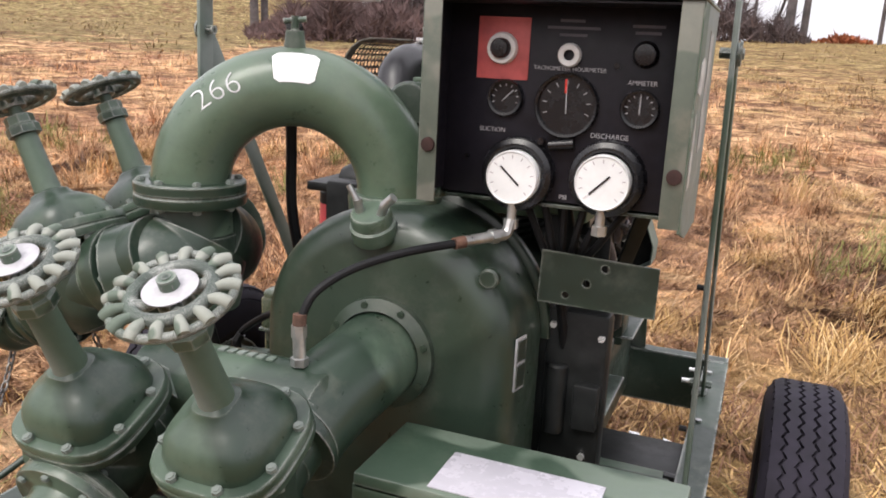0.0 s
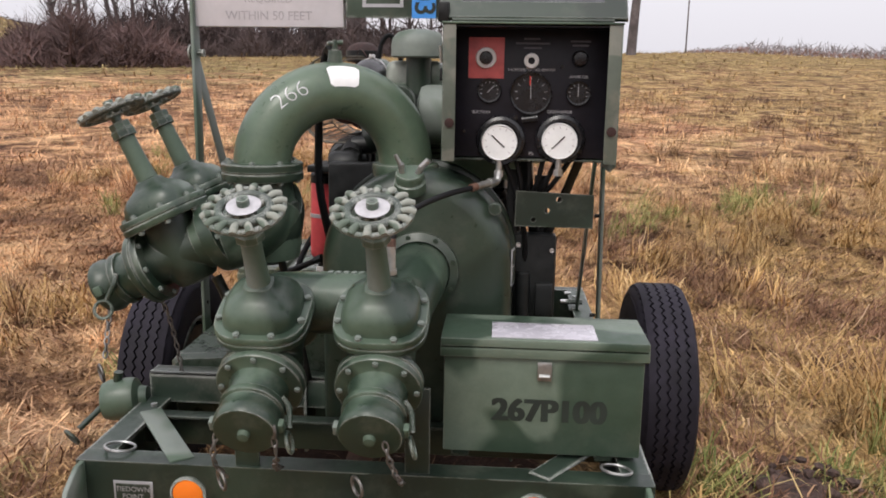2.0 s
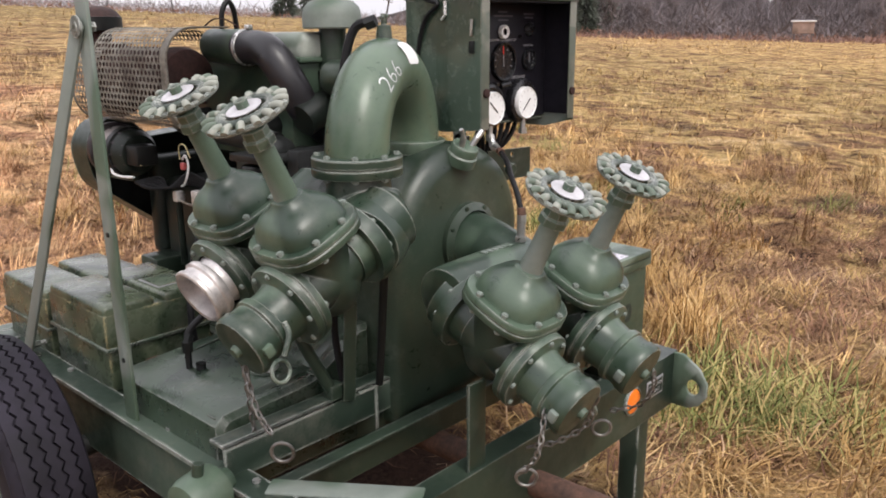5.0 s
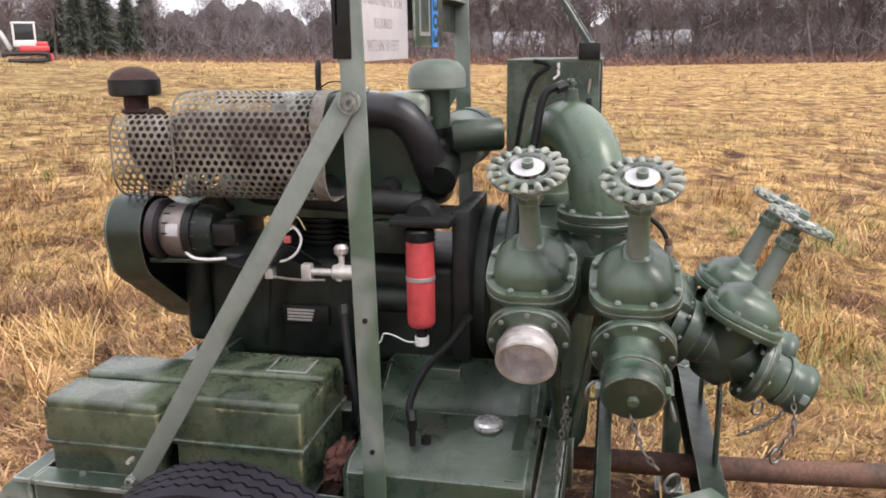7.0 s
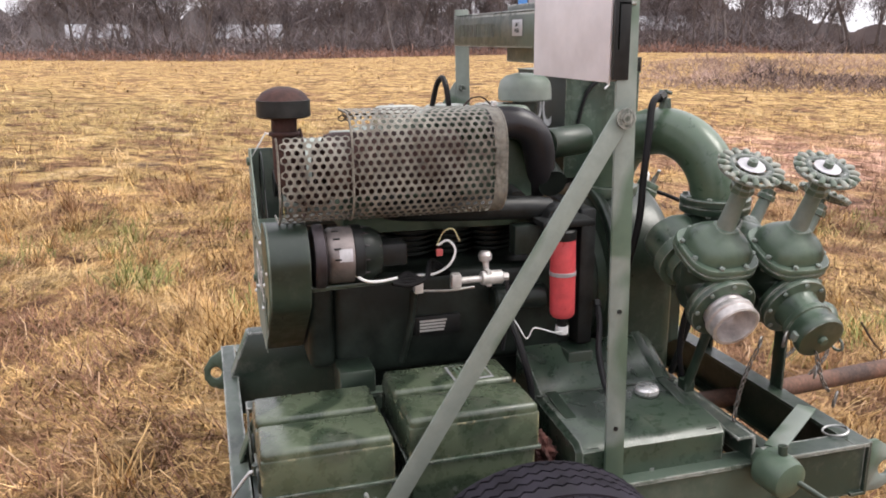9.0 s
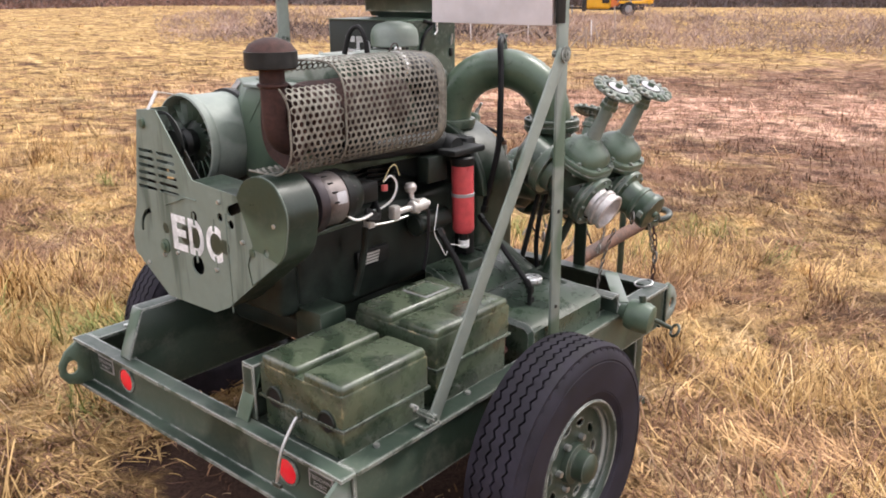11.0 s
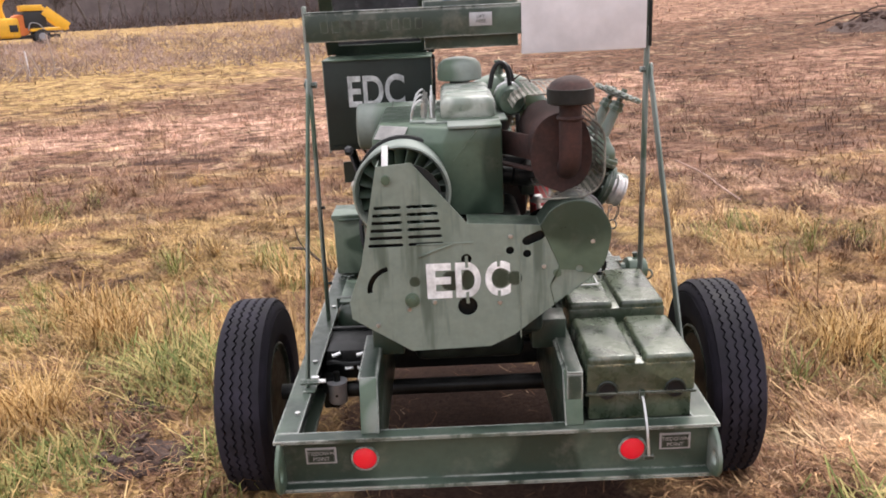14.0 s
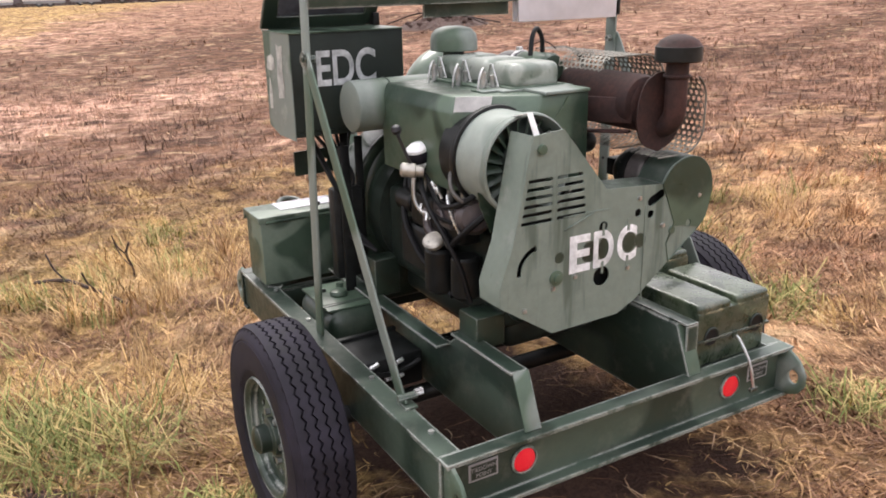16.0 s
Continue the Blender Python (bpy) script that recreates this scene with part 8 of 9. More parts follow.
# ---- woods, brush and far things round the field ----
M_BARK = plain("grey_bark", (0.125, 0.106, 0.106), 0.9, 0.0, 0.4, 6, 0.4)
# twig grey is lifted: the woods' haze is put into the colour
M_TWIG = plain("hazed_bare_twigs", (0.175, 0.148, 0.155), 0.95, 0.0, 0.35, 2, 0.0)
M_NEEDLES = plain("conifer_needles", (0.085, 0.100, 0.080), 0.9, 0.0, 0.5, 3, 0.0)
M_BRUSH = plain("reddish_brush", (0.235, 0.135, 0.110), 0.95, 0.0, 0.45, 1.5, 0.0)
M_DKBRUSH = plain("dark_brush", (0.078, 0.055, 0.053), 0.95, 0.0, 0.45, 1.5, 0.0)
M_BRAMBLE = plain("reddish_dark_bramble", (0.135, 0.085, 0.080), 0.95, 0.0, 0.45, 1.5, 0.0)
M_WEED = plain("dead_weeds", (0.36, 0.255, 0.215), 0.95, 0.0, 0.4, 1.2, 0.0)
# paler than the nearer twigs, with distance haze painted in
M_HAZETWIG = plain("hazed_far_twigs", (0.30, 0.28, 0.30), 1.0, 0.0, 0.3, 0.5, 0.0)
M_ORANGE = plain("orange_leaves", (0.42, 0.13, 0.055), 0.9, 0.0, 0.4, 3, 0.0)


def spot(bearing, dist):
    x, y = dist * math.sin(radians(bearing)), dist * math.cos(radians(bearing))
    return x, y, float(ground_z(x, y))


def triangles(name, verts, mat, parent=None, label=""):
    """A mesh of loose triangles, three places each."""
    v = np.asarray(verts, float).reshape(-1, 3)
    n = len(v) // 3
    me = bpy.data.meshes.new(name)
    me.vertices.add(len(v))
    me.vertices.foreach_set("co", v.ravel())
    me.loops.add(len(v))
    me.loops.foreach_set("vertex_index", np.arange(len(v), dtype=np.int32))
    me.polygons.add(n)
    me.polygons.foreach_set("loop_start", np.arange(0, len(v), 3, dtype=np.int32))
    me.update(calc_edges=True)
    me.materials.append(mat)
    ob = new(name, me)
    if parent is not None:
        ob.parent = parent
    if label:
        ob["label"] = label
    return ob


def slivers(rng, at, direction, length, width):
    """Thin triangles that start at a set of places and run along directions."""
    n = len(at)
    d = direction / np.linalg.norm(direction, axis=1, keepdims=True)
    side = np.cross(d, rng.normal(size=(n, 3)))
    side /= np.linalg.norm(side, axis=1, keepdims=True)
    w = (width * rng.uniform(0.6, 1.4, n))[:, None] * side / 2
    ln = (length * rng.uniform(0.5, 1.3, n))[:, None]
    return np.stack([at - w, at + w, at + d * ln], 1)


def bare_tree(seed, height, label, spread=0.34, twig=0.080):
    g = np.random.default_rng(seed)
    t = thing("bare_tree", (0, 0, 0), label, "tree", "bare trees round the field", world_coords=False)
    limbs, tips = [], []

    def grow(p, d, ln, r, level):
        pts, radii = [p], [r]
        for k in range(4):
            d = (d + Vector(g.normal(0, 0.10 + 0.05 * level, 3)) + Vector((0, 0, 0.06))).normalized()
            p = p + d * ln / 4
            pts.append(p)
            radii.append(r * (1 - 0.17 * (k + 1)))
            if level < 3 and (level or k >= 1):
                for _ in range(2 if level else 2):
                    a = g.uniform(0, 2 * math.pi)
                    out = Vector((math.cos(a), math.sin(a), g.uniform(0.3, 1.1))).normalized()
                    q = (d * 0.45 + out * 0.8).normalized()
                    if level < 2:
                        grow(p, q, ln * g.uniform(0.42, 0.62), radii[-1] * 0.55, level + 1)
                    tips.append((*p, *q))
        limbs.append(tube(pts, r, 5 if level == 0 else 3, 0, radii))
        tips.append((*p, *d))

    grow(Vector((0, 0, -0.2)), Vector((0, 0, 1)), height * 0.72, height * 0.019, 0)
    part("trunk", join(*limbs), M_BARK, t, smooth=False)
    tp = np.array(tips)
    idx = g.integers(0, len(tp), 1300)
    at = tp[idx, :3] + g.normal(0, height * 0.045, (1300, 3))
    dr = tp[idx, 3:] + g.normal(0, 0.6, (1300, 3)) + np.array([0, 0, 0.3])
    at[:, 2] = np.maximum(at[:, 2], 0.12 * height)
    triangles("crown", slivers(g, at, dr, height * 0.085, twig), M_TWIG, t)
    return t


def conifer(seed, height):
    g = np.random.default_rng(seed)
    t = thing("conifer", (0, 0, 0), "dark green conifer at the field edge", "tree", "conifers at the field edge", world_coords=False)
    part("trunk", rod((0, 0, -0.2), (0, 0, height), height * 0.018, 0.02, 8), M_BARK, t)
    n = 2600
    z = height * (0.06 + 0.94 * g.uniform(0, 1, n) ** 1.25)
    tier = 0.85 + 0.15 * np.sin(z * 7 / height * 2 * np.pi) + g.normal(0, 0.12, n)
    rad = height * 0.24 * (1 - z / height) * tier * np.sqrt(g.uniform(0.05, 1, n)) + 0.05
    a = g.uniform(0, 2 * np.pi, n)
    at = np.stack([rad * np.cos(a), rad * np.sin(a), z], 1)
    dr = np.stack([np.cos(a), np.sin(a), -0.35 + g.normal(0, 0.45, n)], 1)
    triangles("crown", slivers(g, at, dr, height * 0.12, height * 0.022), M_NEEDLES, t)
    return t


def thicket(name, label, mat, rng, b0, b1, d0, d1, count, height, width, category="brush"):
    """A belt of twiggy brush between two bearings."""
    b = np.radians(rng.uniform(b0, b1, count))
    d = rng.uniform(d0, d1, count)
    x, y = d * np.sin(b), d * np.cos(b)
    wave = 0.65 + 0.35 * np.sin(b * 60 + np.sin(b * 23) * 3) * np.sin(d * 0.3)
    wave = wave * (0.25 + 0.75 * np.clip(np.minimum(np.degrees(b) - b0, b1 - np.degrees(b)) / 5, 0, 1)) * (0.6 + 0.4 * np.sin(d * 1.3 + b * 31) ** 2)
    at = np.stack([x, y, ground_z(x, y) - 0.05 + rng.uniform(0, 0.55, count) * height * wave], 1)
    dr = np.stack([rng.normal(0, 0.6, count), rng.normal(0, 0.6, count), rng.uniform(0.2, 1.2, count)], 1)
    ob = triangles(name, slivers(rng, at, dr, height * 0.5 * wave, width), mat)
    tagged(ob, label, category, kind="stuff")


def plant(source, places):
    """The first tree goes to the first place, copies to the rest."""
    for k, (b, d, s, turn) in enumerate(places):
        x, y, z = spot(b, d)
        m = Matrix.Translation((x, y, z)) @ Matrix.Rotation(radians(turn), 4, "Z")
        if k == 0:
            source.matrix_world = m
        else:
            copy_thing(source, m)


def build_woods():
    g = np.random.default_rng(21)
    kinds = [bare_tree(3, 11.0, "tall grey bare-branched tree at the wood's edge"), bare_tree(5, 9.0, "grey bare-branched tree in the wood"), bare_tree(8, 13.0, "tall bare tree with grey trunk in the wood"), bare_tree(12, 7.5, "small bare-branched tree at the wood's edge"), bare_tree(15, 10.0, "leaning bare-branched tree in the wood")]
    places = [[] for _ in kinds]
    for b0, b1, n, d0, d1 in ((47, 80, 60, 150, 200), (80, 128, 92, 84, 120), (128, 182, 84, 100, 135), (-178, -140, 26, 110, 140), (-31, -8, 24, 48, 75)):
        for k in range(n):
            b = b0 + (b1 - b0) * (k + g.uniform(0, 1)) / n
            places[int(g.integers(0, len(kinds)))].append((b, g.uniform(d0, d1), 1, g.uniform(0, 360)))
    for b, d in ((44, 95), (47, 100), (50, 92), (53, 97), (30, 120), (26, 130), (-30, 44), (-20, 50), (-12, 52), (-9.5, 47), (-8, 55), (-6.5, 49), (-5, 58), (-3.6, 50), (-2.4, 54), (-1.2, 49), (0.0, 57), (-15, 47), (-17.5, 52)):
        places[3].append((b, d, 1, g.uniform(0, 360)))
    for t, p in zip(kinds, places):
        plant(t, p)
    c1, c2 = conifer(2, 13.0), conifer(6, 10.5)
    plant(conifer(9, 6.5), [(37.2, 98, 1, 0), (39.0, 104, 1, 60)])
    plant(c1, [(53.4, 150, 1, 40), (55.9, 142, 1, 70), (58.8, 160, 1, 10)])
    plant(c2, [(54.6, 140, 1, 90), (57.6, 148, 1, 50)])


build_woods()

# far woods as flat bands, haze mixed into their greys
for nm, b0, b1, d, h, col in (("backdrop", 43, 135, 215, 15.0, (0.112, 0.102, 0.110)), ("backdrop", 128, 225, 160, 9.5, (0.135, 0.115, 0.122)), ("backdrop", -34, -8, 110, 4.5, (0.17, 0.14, 0.135))):
    bm = bmesh.new()
    g = np.random.default_rng(int(b0 + 300))
    prev = None
    steps = int((b1 - b0) * 6)
    for k in range(steps + 1):
        x, y, z = spot(b0 + (b1 - b0) * k / steps, d)
        tip = h * (0.80 + 0.10 * g.uniform() + 0.12 * math.sin(k * 0.11) + 0.08 * math.sin(k * 0.43))
        tip *= min(1.0, 0.1 + 0.9 * min(k, steps - k) / 60)
        cur = (bm.verts.new((x, y, z - 3)), bm.verts.new((x, y, z + tip)))
        if prev:
            bm.faces.new((prev[0], cur[0], cur[1], prev[1]))
        prev = cur
    tagged(part(nm, bm, plain("distant_woods", col, 1.0, 0.0, 0.35, 0.25, 0.0), None, smooth=False), "hazy grey-brown distant woodland", "woodland", kind="structure")

rng2 = np.random.default_rng(33)
thicket("brush", "grey twigs and saplings filling the wood", M_TWIG, rng2, 44, 82, 150, 200, 26000, 11.5, 0.17)
thicket("brush", "grey twigs and saplings filling the wood", M_TWIG, rng2, 78, 132, 90, 135, 17000, 9.0, 0.10)
thicket("brush", "reddish-brown brush along the wood's edge", M_BRUSH, rng2, 50, 80, 110, 140, 5000, 2.2, 0.12)
thicket("brush", "reddish-brown brush along the wood's edge", M_BRUSH, rng2, 72, 130, 78, 90, 9000, 2.0, 0.09)
thicket("brush", "grey-brown undergrowth in the wood", M_DKBRUSH, rng2, 76, 182, 92, 122, 12000, 3.2, 0.12)
thicket("brush", "dark undergrowth beside the parked trailers", M_DKBRUSH, rng2, -178, -140, 112, 135, 5000, 3.5, 0.14)
thicket("brush", "dead tan weeds and brush in the field", M_WEED, rng2, 120, 176, 29, 46, 30000, 1.3, 0.030)
thicket("brush", "dark brush clumps in the dead weeds", M_DKBRUSH, rng2, 124, 150, 31, 37, 4200, 1.5, 0.040)
thicket("brush", "dark reddish bramble thicket", M_DKBRUSH, rng2, -25, -6, 37, 43, 6000, 2.2, 0.05)
thicket("brush", "tall dark tangle of brush below the bare trees", M_DKBRUSH, rng2, -34, 2.5, 41, 50, 13000, 5.0, 0.07)
thicket("brush", "dark reddish brush heap beside the tall trunks", M_BRAMBLE, rng2, -36.0, -22, 25, 32, 13000, 3.0, 0.04)
thicket("brush", "dark hedge along the top of the bank", M_DKBRUSH, rng2, -62, -28, 78, 86, 5000, 1.3, 0.12)
thicket("brush", "orange-leaved shrubs", M_ORANGE, rng2, 1.5, 6.0, 47, 50, 900, 1.6, 0.16)
thicket("brush", "orange-leaved shrubs", M_ORANGE, rng2, -34.4, -33.2, 45, 47, 500, 2.4, 0.14)
thicket("brush", "low grey shrubs on the skyline", M_BRUSH, rng2, 11, 46, 92, 110, 2500, 1.4, 0.12)
thicket("brush", "far trees low on the skyline, pale grey from painted haze", M_HAZETWIG, rng2, 12, 47, 150, 210, 9000, 4.2, 0.22)


def trunk_tree(label, bearing, dist, r, lean):
    x, y, z = spot(bearing, dist)
    t = thing("tall_tree", (x, y, z), label, "tree", "tall trunks on the skyline")
    pts = [(x, y, z - 0.2), (x + lean * 0.2, y, z + 2.5), (x + lean * 0.6, y, z + 5.5), (x + lean, y, z + 9)]
    part("trunk", tube(pts, r, 10, 4, [r * (1.15 - 0.045 * k) for k in range(13)]), M_BARK, t)
    g = np.random.default_rng(int(bearing * 10 + 900))
    at = np.stack([x + g.normal(0, 1.6, 900), y + g.normal(0, 1.6, 900), z + g.uniform(5.5, 11, 900)], 1)
    ob = triangles("crown", slivers(g, at, g.normal(0, 1, (900, 3)) + np.array([0, 0, 0.5]), 1.0, 0.03), M_TWIG)
    ob.data.transform(INV[t])
    ob.parent = t


for b, d, r, lean in ((1.1, 44, 0.24, 0.1), (2.0, 45, 0.18, 0.1), (6.45, 46, 0.10, 0.0), (7.7, 46, 0.14, 0.2), (9.2, 44, 0.24, 0.6), (-35.1, 42, 0.21, -0.45), (-34.4, 42.5, 0.18, -0.40), (-10.5, 48, 0.45, 0.0), (12.5, 70, 0.06, 0.0)):
    trunk_tree("tall dark tree trunk standing on the skyline", b, d, r, lean)

M_STICK = plain("bleached_sticks", (0.42, 0.33, 0.28), 0.9, 0.0, 0.3, 3, 0.0)


def pale_stick(bearing, dist, length, lean, rise):
    x, y, z = spot(bearing, dist)
    b = radians(bearing)
    right = Vector((-math.cos(b), math.sin(b), 0))
    t = thing("dead_stick", (x, y, z), "bleached dead stick leaning in the brush pile", "stick", "sticks of the brush pile")
    p, q = Vector((x, y, z - 0.05)), Vector((x, y, z)) + right * lean * length + Vector((0, 0, rise * length))
    part("stick", tube([p, (p + q) / 2 + Vector((0, 0, 0.05 * length)), q], 0.028, 5, 3), M_STICK, t)


sticks = np.random.default_rng(14)
for k in range(26):
    pale_stick(sticks.uniform(142.5, 153.5), sticks.uniform(29, 33), sticks.uniform(0.9, 2.0), sticks.uniform(-1.0, 0.4), sticks.uniform(0.25, 0.75))

M_VWHITE = plain("vehicle_white", (0.72, 0.72, 0.74), 0.4, 0.0, 0.08, 1.5)
M_VGREY = plain("vehicle_grey", (0.25, 0.25, 0.27), 0.5, 0.0, 0.2, 3)
M_VRED = plain("vehicle_red", (0.55, 0.06, 0.07), 0.45, 0.0, 0.15, 2)
M_VORANGE = plain("vehicle_orange", (0.72, 0.20, 0.05), 0.5, 0.0, 0.15, 2)
M_VYELLOW = plain("vehicle_yellow", (0.78, 0.42, 0.03), 0.5, 0.0, 0.15, 2)
M_VBLACK = plain("vehicle_black", (0.02, 0.02, 0.022), 0.6, 0.0, 0.3, 3)
M_VGLASS = plain("vehicle_glass", (0.03, 0.035, 0.04), 0.12, 0.0, 0.1, 1, 0.0)


def vehicle(name, bearing, dist, turn, label, category, group=""):
    """An empty vehicle: local x along it, z up, facing turn degrees from across the line of sight."""
    x, y, z = spot(bearing, dist)
    t = thing(name, (0, 0, 0), label, category, group, world_coords=False)
    t.matrix_world = Matrix.Translation((x, y, z)) @ Matrix.Rotation(radians(-bearing + turn), 4, "Z")
    return t


def wheel_part(t, x, y, r, w):
    k = part("wheel", lathe([(0, -w / 2), (r * 0.9, -w / 2), (r, -w / 3), (r, w / 3), (r * 0.9, w / 2), (0, w / 2)], (x, y, r), (0, 1, 0), 20), M_VBLACK, t)
    part("rim", lathe([(0, 0), (r * 0.5, 0), (r * 0.45, 0.02), (0, 0.03)], (x, y - w / 2, r), (0, -1, 0), 16), M_VGREY, k)


def build_dump_truck():
    t = vehicle("dump_truck", 141.0, 95, 0, "orange-bodied dump truck with yellow cab, parked at the wood", "truck")
    part("chassis", box((-3.3, -0.5, 0.75), (3.0, 0.5, 1.0), 0.03), M_VBLACK, t)
    part("hood", box((-3.5, -0.75, 0.9), (-2.1, 0.75, 1.75), 0.15, 3), M_VYELLOW, t)
    cab = part("cab", box((-2.2, -1.0, 0.9), (-0.9, 1.0, 2.55), 0.12, 3), M_VORANGE, t)
    part("window", box((-2.0, -1.02, 1.75), (-1.1, -0.98, 2.35), 0.03), M_VGLASS, cab)
    bed = part("dump_body", join(box((-0.7, -1.2, 1.15), (3.3, 1.2, 2.6), 0.05), box((-2.1, -1.1, 2.6), (-0.6, 1.1, 2.72), 0.03)), M_VORANGE, t)
    for x in (-0.6, 0.3, 1.2, 2.1, 3.0):
        part("rib", box((x, -1.26, 1.2), (x + 0.12, -1.19, 2.55), 0.01), M_VORANGE, bed)
    for x in (-2.8, 1.2, 2.4):
        for y in (-0.95, 0.95):
            wheel_part(t, x, y, 0.5, 0.4)


def build_chipper():
    t = vehicle("wood_chipper", 152.2, 47, 4, "yellow towed wood chipper with raised discharge chute", "wood chipper")
    part("frame", box((-1.9, -0.5, 0.32), (1.5, 0.5, 0.48), 0.03), M_VBLACK, t)
    body = part("engine_housing", box((-1.72, -0.6, 0.38), (-0.35, 0.6, 1.40), 0.14, 3), M_VYELLOW, t)
    part("radiator_grille", box((-1.95, -0.55, 0.25), (-1.70, 0.55, 1.28), 0.05), M_VBLACK, body)
    part("side_door", box((-1.5, -0.63, 0.5), (-0.9, -0.6, 1.25), 0.02), M_VYELLOW, body)
    part("engine_grime", box((-0.85, -0.64, 0.70), (-0.45, -0.6, 1.05), 0.03), M_VBLACK, body)
    part("drum_housing", lathe([(0, -0.5), (0.50, -0.5), (0.55, -0.44), (0.55, 0.44), (0.50, 0.5), (0, 0.5)], (-0.30, 0, 1.0), (0, 1, 0), 24), M_VORANGE, t)
    part("discharge_chute", tube([(-1.02, 0, 1.35), (-1.10, 0, 1.80), (-1.02, 0, 2.20), (-0.70, 0, 2.52), (-0.15, 0, 2.66)], 0.15, 8, 4), M_VYELLOW, t)
    hop = part("infeed_hopper", join(box((-0.20, -0.75, 1.70), (0.85, 0.75, 2.00), 0.03), bar((0.9, -0.78, 1.72), (1.9, -0.95, 0.80), 0.04, 0.5), bar((0.9, 0.78, 1.72), (1.9, 0.95, 0.80), 0.04, 0.5)), M_VYELLOW, t)
    part("hopper_mouth", box((-0.10, -0.70, 0.85), (0.95, 0.70, 1.70), 0.05), M_VBLACK, hop)
    part("feed_tray", box((0.1, -0.85, 0.68), (1.95, 0.85, 0.82), 0.03), M_VYELLOW, hop)
    part("guard_bar", tube([(0.0, -0.85, 0.75), (0.15, -0.88, 1.1), (0.5, -0.88, 1.05), (0.75, -0.88, 0.75)], 0.035, 6, 4), M_VGREY, hop)
    for y in (-0.75, 0.75):
        wheel_part(t, 0.62, y, 0.40, 0.24)
    part("towing_bar", bar((-1.9, 0, 0.42), (-3.0, 0, 0.45), 0.12, 0.12), M_VBLACK, t)
    part("jack_stand", rod((-2.5, 0, 0.0), (-2.5, 0, 0.6), 0.05), M_VGREY, t)


def build_excavator():
    t = vehicle("mini_excavator", 50.2, 35, 0, "white and red mini excavator with folded arm", "excavator")
    for y in (-0.5, 0.5):
        part("track", tube([(-0.55, y, 0.08), (0.75, y, 0.08), (0.88, y, 0.20), (0.75, y, 0.34), (-0.55, y, 0.34), (-0.68, y, 0.20)], 0.08, 8, 4), M_VBLACK, t)
    part("counterweight", join(box((-0.15, -0.55, 0.38), (0.95, 0.55, 0.66), 0.10, 3), box((0.35, -0.5, 0.6), (0.92, 0.5, 0.80), 0.08, 3)), M_VRED, t)
    cab = part("cab", join(box((-0.30, -0.50, 0.60), (0.52, 0.30, 0.86), 0.04), box((-0.33, -0.52, 1.46), (0.55, 0.33, 1.55), 0.04), *[box((x, y, 0.84), (x + 0.07, y + 0.06, 1.48), 0.01) for x in (-0.30, 0.45) for y in (-0.50, 0.24)]), M_VWHITE, t)
    part("window", box((-0.25, -0.46, 0.86), (0.47, 0.26, 1.46), 0.02), M_VGLASS, cab)
    boom = part("boom", tube([(-0.40, 0.0, 0.50), (-0.66, 0.0, 1.05), (-0.95, 0.0, 1.42), (-1.20, 0.0, 1.48)], 0.09, 8, 4), M_VWHITE, t)
    part("ram", rod((-0.45, 0.0, 0.75), (-0.92, 0.0, 1.20), 0.04), M_VGREY, boom)
    part("stick", tube([(-1.18, 0.0, 1.52), (-1.15, 0.0, 1.1), (-1.02, 0.0, 0.55)], 0.07, 8, 4), M_VWHITE, t)
    part("bucket", lathe([(0.0, -0.2), (0.20, -0.2), (0.22, 0.0), (0.20, 0.2), (0, 0.2)], (-0.98, 0.0, 0.38), (0, 1, 0), 12, 40, 280), M_VGREY, t)
    part("blade", box((0.95, -0.6, 0.05), (1.05, 0.6, 0.35), 0.03), M_VRED, t)


def build_camper(bearing, dist, turn, length, label):
    t = vehicle("camper_trailer", bearing, dist, turn, label, "camper", "parked campers")
    body = part("body", box((-length / 2, -1.2, 0.55), (length / 2, 1.2, 3.1), 0.18, 4), M_VWHITE, t)
    part("skirt", box((-length / 2 + 0.1, -1.15, 0.35), (length / 2 - 0.1, 1.15, 0.6), 0.02), M_VGREY, t)
    for k, x in enumerate(np.arange(-length / 2 + 0.9, length / 2 - 0.5, 1.9)):
        w = part("window", box((x - 0.38, -1.23, 1.65), (x + 0.38, -1.19, 2.4), 0.03), M_VGLASS, body)
        part("window_frame", plate([(-0.44, -0.44), (0.44, -0.44), (0.44, 0.44), (-0.44, 0.44)], [[(-0.36, -0.36), (0.36, -0.36), (0.36, 0.36), (-0.36, 0.36)]], 0.05, (x, -1.22, 2.02), (1, 0, 0), (0, 0, 1)), M_VWHITE, w)
    part("roof_unit", box((-0.5, -0.4, 3.08), (0.5, 0.4, 3.35), 0.08), M_VWHITE, t)
    part("stripe", box((-length / 2 + 0.2, -1.215, 1.2), (length / 2 - 0.2, -1.2, 1.35), 0), M_VGREY, t)
    for x in (-0.5, 0.5):
        wheel_part(t, x, -1.0, 0.36, 0.25)


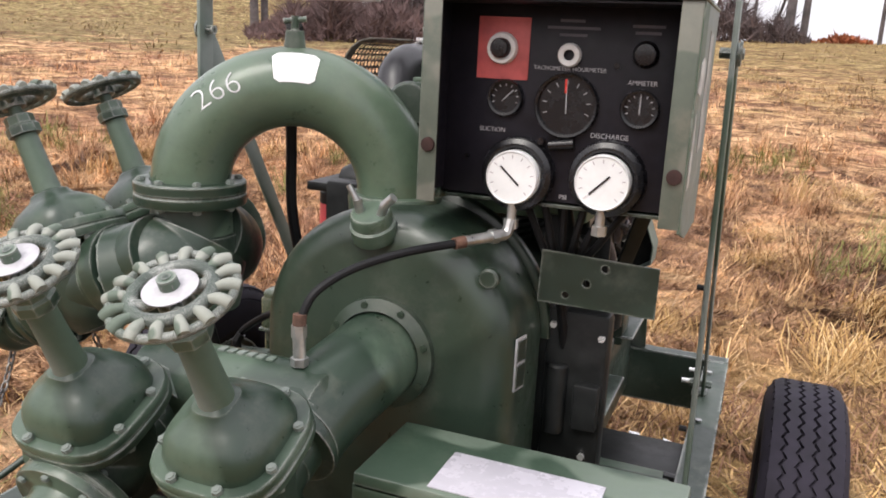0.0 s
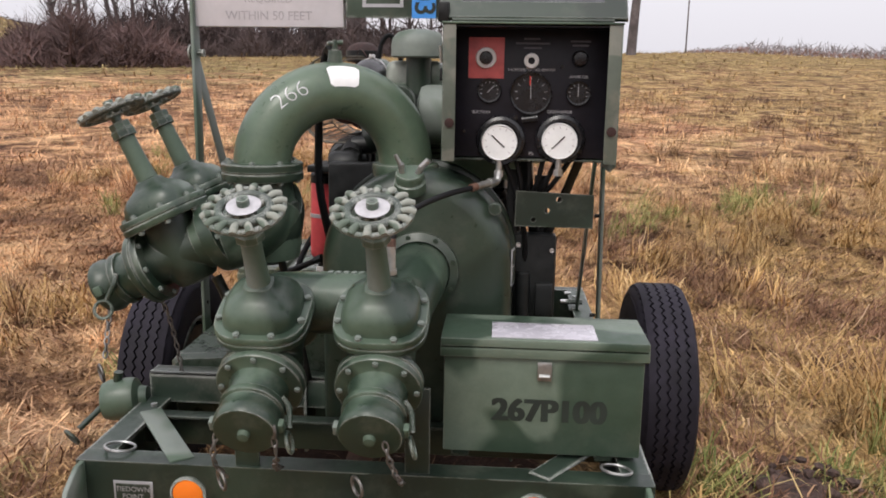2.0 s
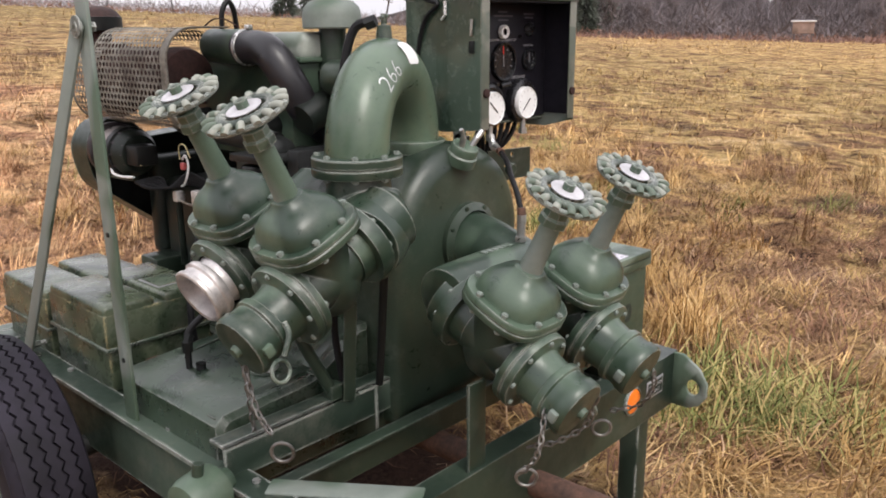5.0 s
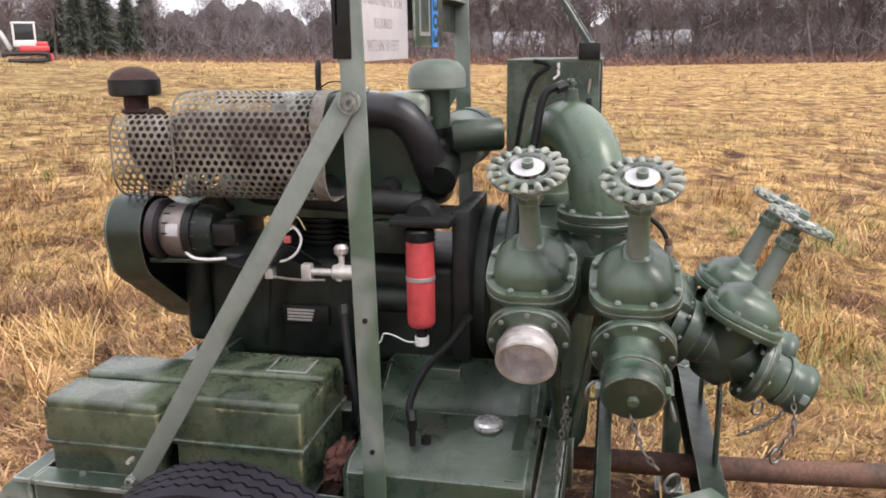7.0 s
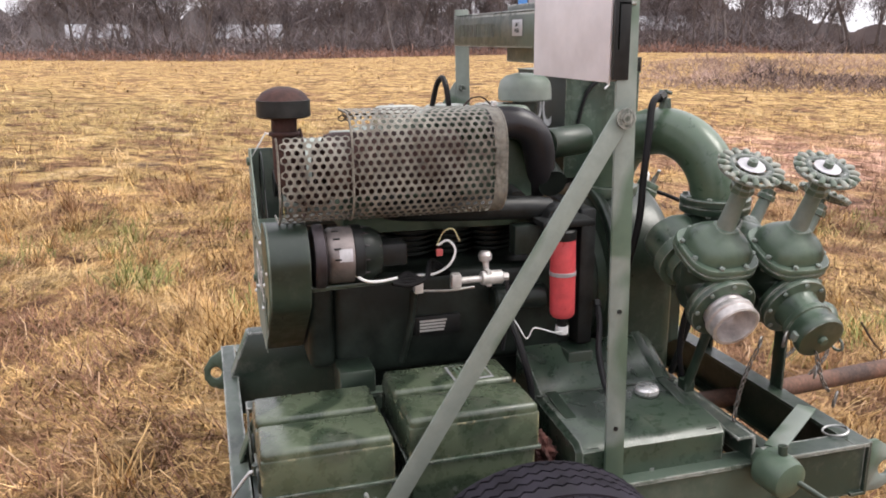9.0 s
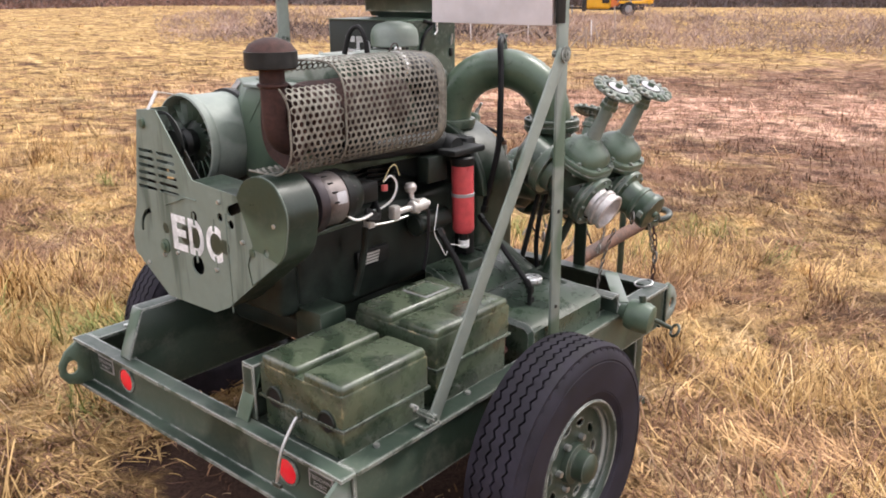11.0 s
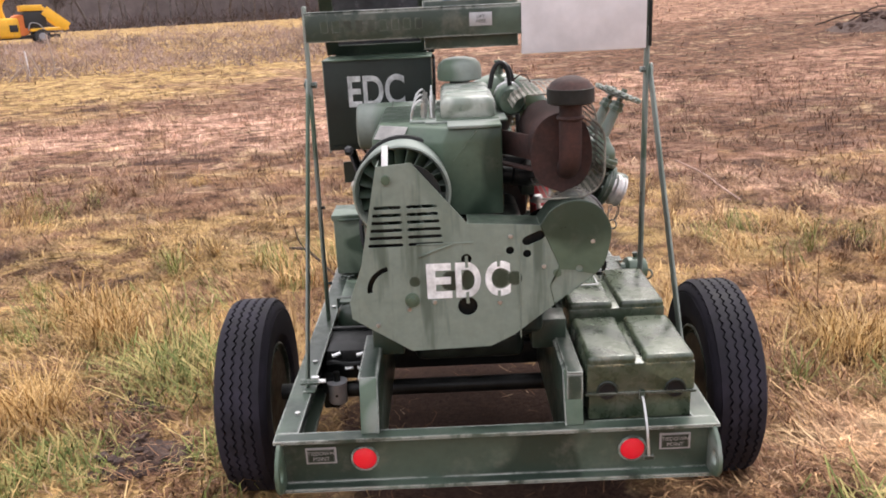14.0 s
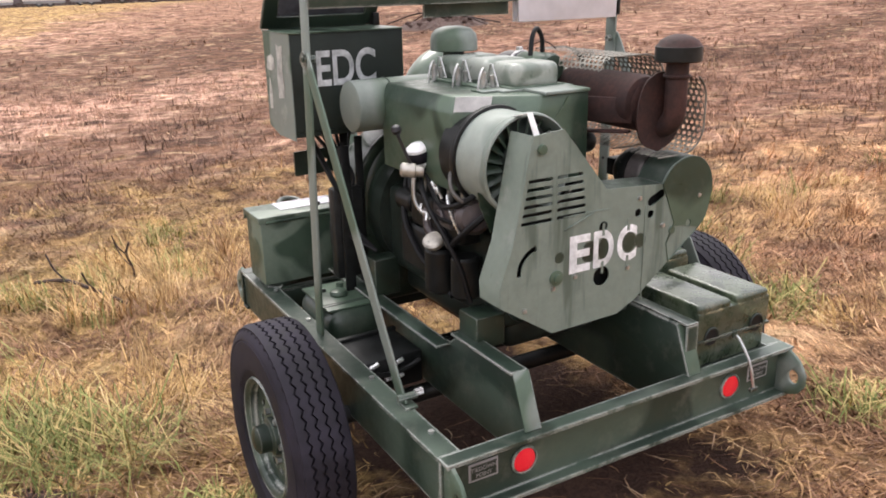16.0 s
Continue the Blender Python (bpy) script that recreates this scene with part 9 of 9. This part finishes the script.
def build_car(name, bearing, dist, mat, label, category, pickup):
    t = vehicle(name, bearing, dist, 0, label, category)
    body = part("body", join(box((-2.5, -0.95, 0.5), (2.5, 0.95, 1.15), 0.15, 3)), mat, t)
    cab = part("cab", box((-1.0, -0.85, 1.1), (0.6, 0.85, 1.8), 0.2, 3) if pickup else box((-1.5, -0.8, 1.1), (1.3, 0.8, 1.6), 0.22, 3), mat, t)
    part("window", box((-0.75, -0.88, 1.25), (0.35, -0.83, 1.65), 0.04) if pickup else box((-1.1, -0.83, 1.2), (0.9, -0.78, 1.5), 0.04), M_VGLASS, cab)
    for x in (-1.55, 1.55):
        for y in (-0.85, 0.85):
            wheel_part(t, x, y, 0.38, 0.25)


build_dump_truck()
build_chipper()
build_excavator()
build_camper(-179.7, 90, 0, 6.9, "white camper trailer with dark windows, parked at the wood")
build_camper(-175.75, 90, 0, 3.9, "tall white camper trailer seen nearly end-on")
build_camper(-173.35, 92, 0, 3.0, "white camper trailer with a grille end")
build_camper(-166.5, 108, 0, 7.0, "white camper trailer standing alone")
build_car("pickup_truck", -170.2, 96, M_VWHITE, "white pickup truck parked past the campers", "truck", True)
build_car("parked_car", -154.8, 96, M_VYELLOW, "yellow car parked at the far edge", "car", False)
build_car("pickup_truck", -148.6, 88, M_VGREY, "grey pickup truck with black tyres at the far edge", "truck", True)
build_car("parked_car", 137.6, 96, M_VWHITE, "small white car far off at the wood", "car", False)


def build_shelter():
    x, y, z = spot(71.8, 72)
    t = thing("feed_shelter", (x, y, z), "small white box shelter on legs at the field edge", "shelter")
    m = Matrix.Translation((x, y, z)) @ Matrix.Rotation(radians(-71.8), 4, "Z")

    def put(name, bm, mat):
        bm.transform(m)
        return part(name, bm, mat, t)

    put("box", box((-0.8, -0.5, 0.7), (0.8, 0.5, 1.6), 0.03), M_WEED)
    put("roof", box((-0.95, -0.65, 1.6), (0.95, 0.65, 1.72), 0.03), M_VWHITE)
    for lx in (-0.65, 0.65):
        for ly in (-0.4, 0.4):
            put("leg", box((lx - 0.05, ly - 0.05, -0.1), (lx + 0.05, ly + 0.05, 0.72), 0.01), M_BARK)


build_shelter()


def build_house(bearing, dist, w, label):
    x, y, z = spot(bearing, dist)
    t = thing("house", (0, 0, 0), label, "house", "houses beyond the wood", world_coords=False)
    t.matrix_world = Matrix.Translation((x, y, z)) @ Matrix.Rotation(radians(-bearing), 4, "Z")
    wall = part("wall", box((-w / 2, -3, 0), (w / 2, 3, 3.2), 0.02), M_VWHITE, t)
    part("roof", plate([(-3.4, 0), (3.4, 0), (0, 2.0)], [], w + 0.6, (0, 0, 3.2), (0, 1, 0), (0, 0, 1)), M_VGREY, t)
    for k in range(3):
        wx = -w / 2 + w * (k + 0.5) / 3
        p = part("window", box((wx - 0.5, -3.04, 1.2), (wx + 0.5, -2.98, 2.4), 0.02), M_VGLASS, wall)
        part("sill", box((wx - 0.6, -3.12, 1.12), (wx + 0.6, -2.98, 1.2), 0.01), M_VWHITE, p)


build_house(93.0, 128, 9, "white house showing through the bare wood")
build_house(114.5, 124, 10, "white house with grey roof beyond the bare wood")
build_house(120.5, 126, 8, "low white house beyond the bare wood")
build_house(83.5, 132, 8, "pale house beyond the bare wood")


def stake(bearing, dist, h):
    x, y, z = spot(bearing, dist)
    t = thing("stake", (x, y, z), "thin pale survey stake in the dead weeds", "stake", "stakes in the weeds")
    part("rod", bar((x, y, z - 0.1), (x + 0.04, y, z + h), 0.045, 0.03, 0.004, (0, 1, 0)), M_SIGN, t)


for b, d, h in ((142.2, 31, 1.05), (146.4, 32, 1.0), (151.0, 31, 0.9)):
    stake(b, d, h)
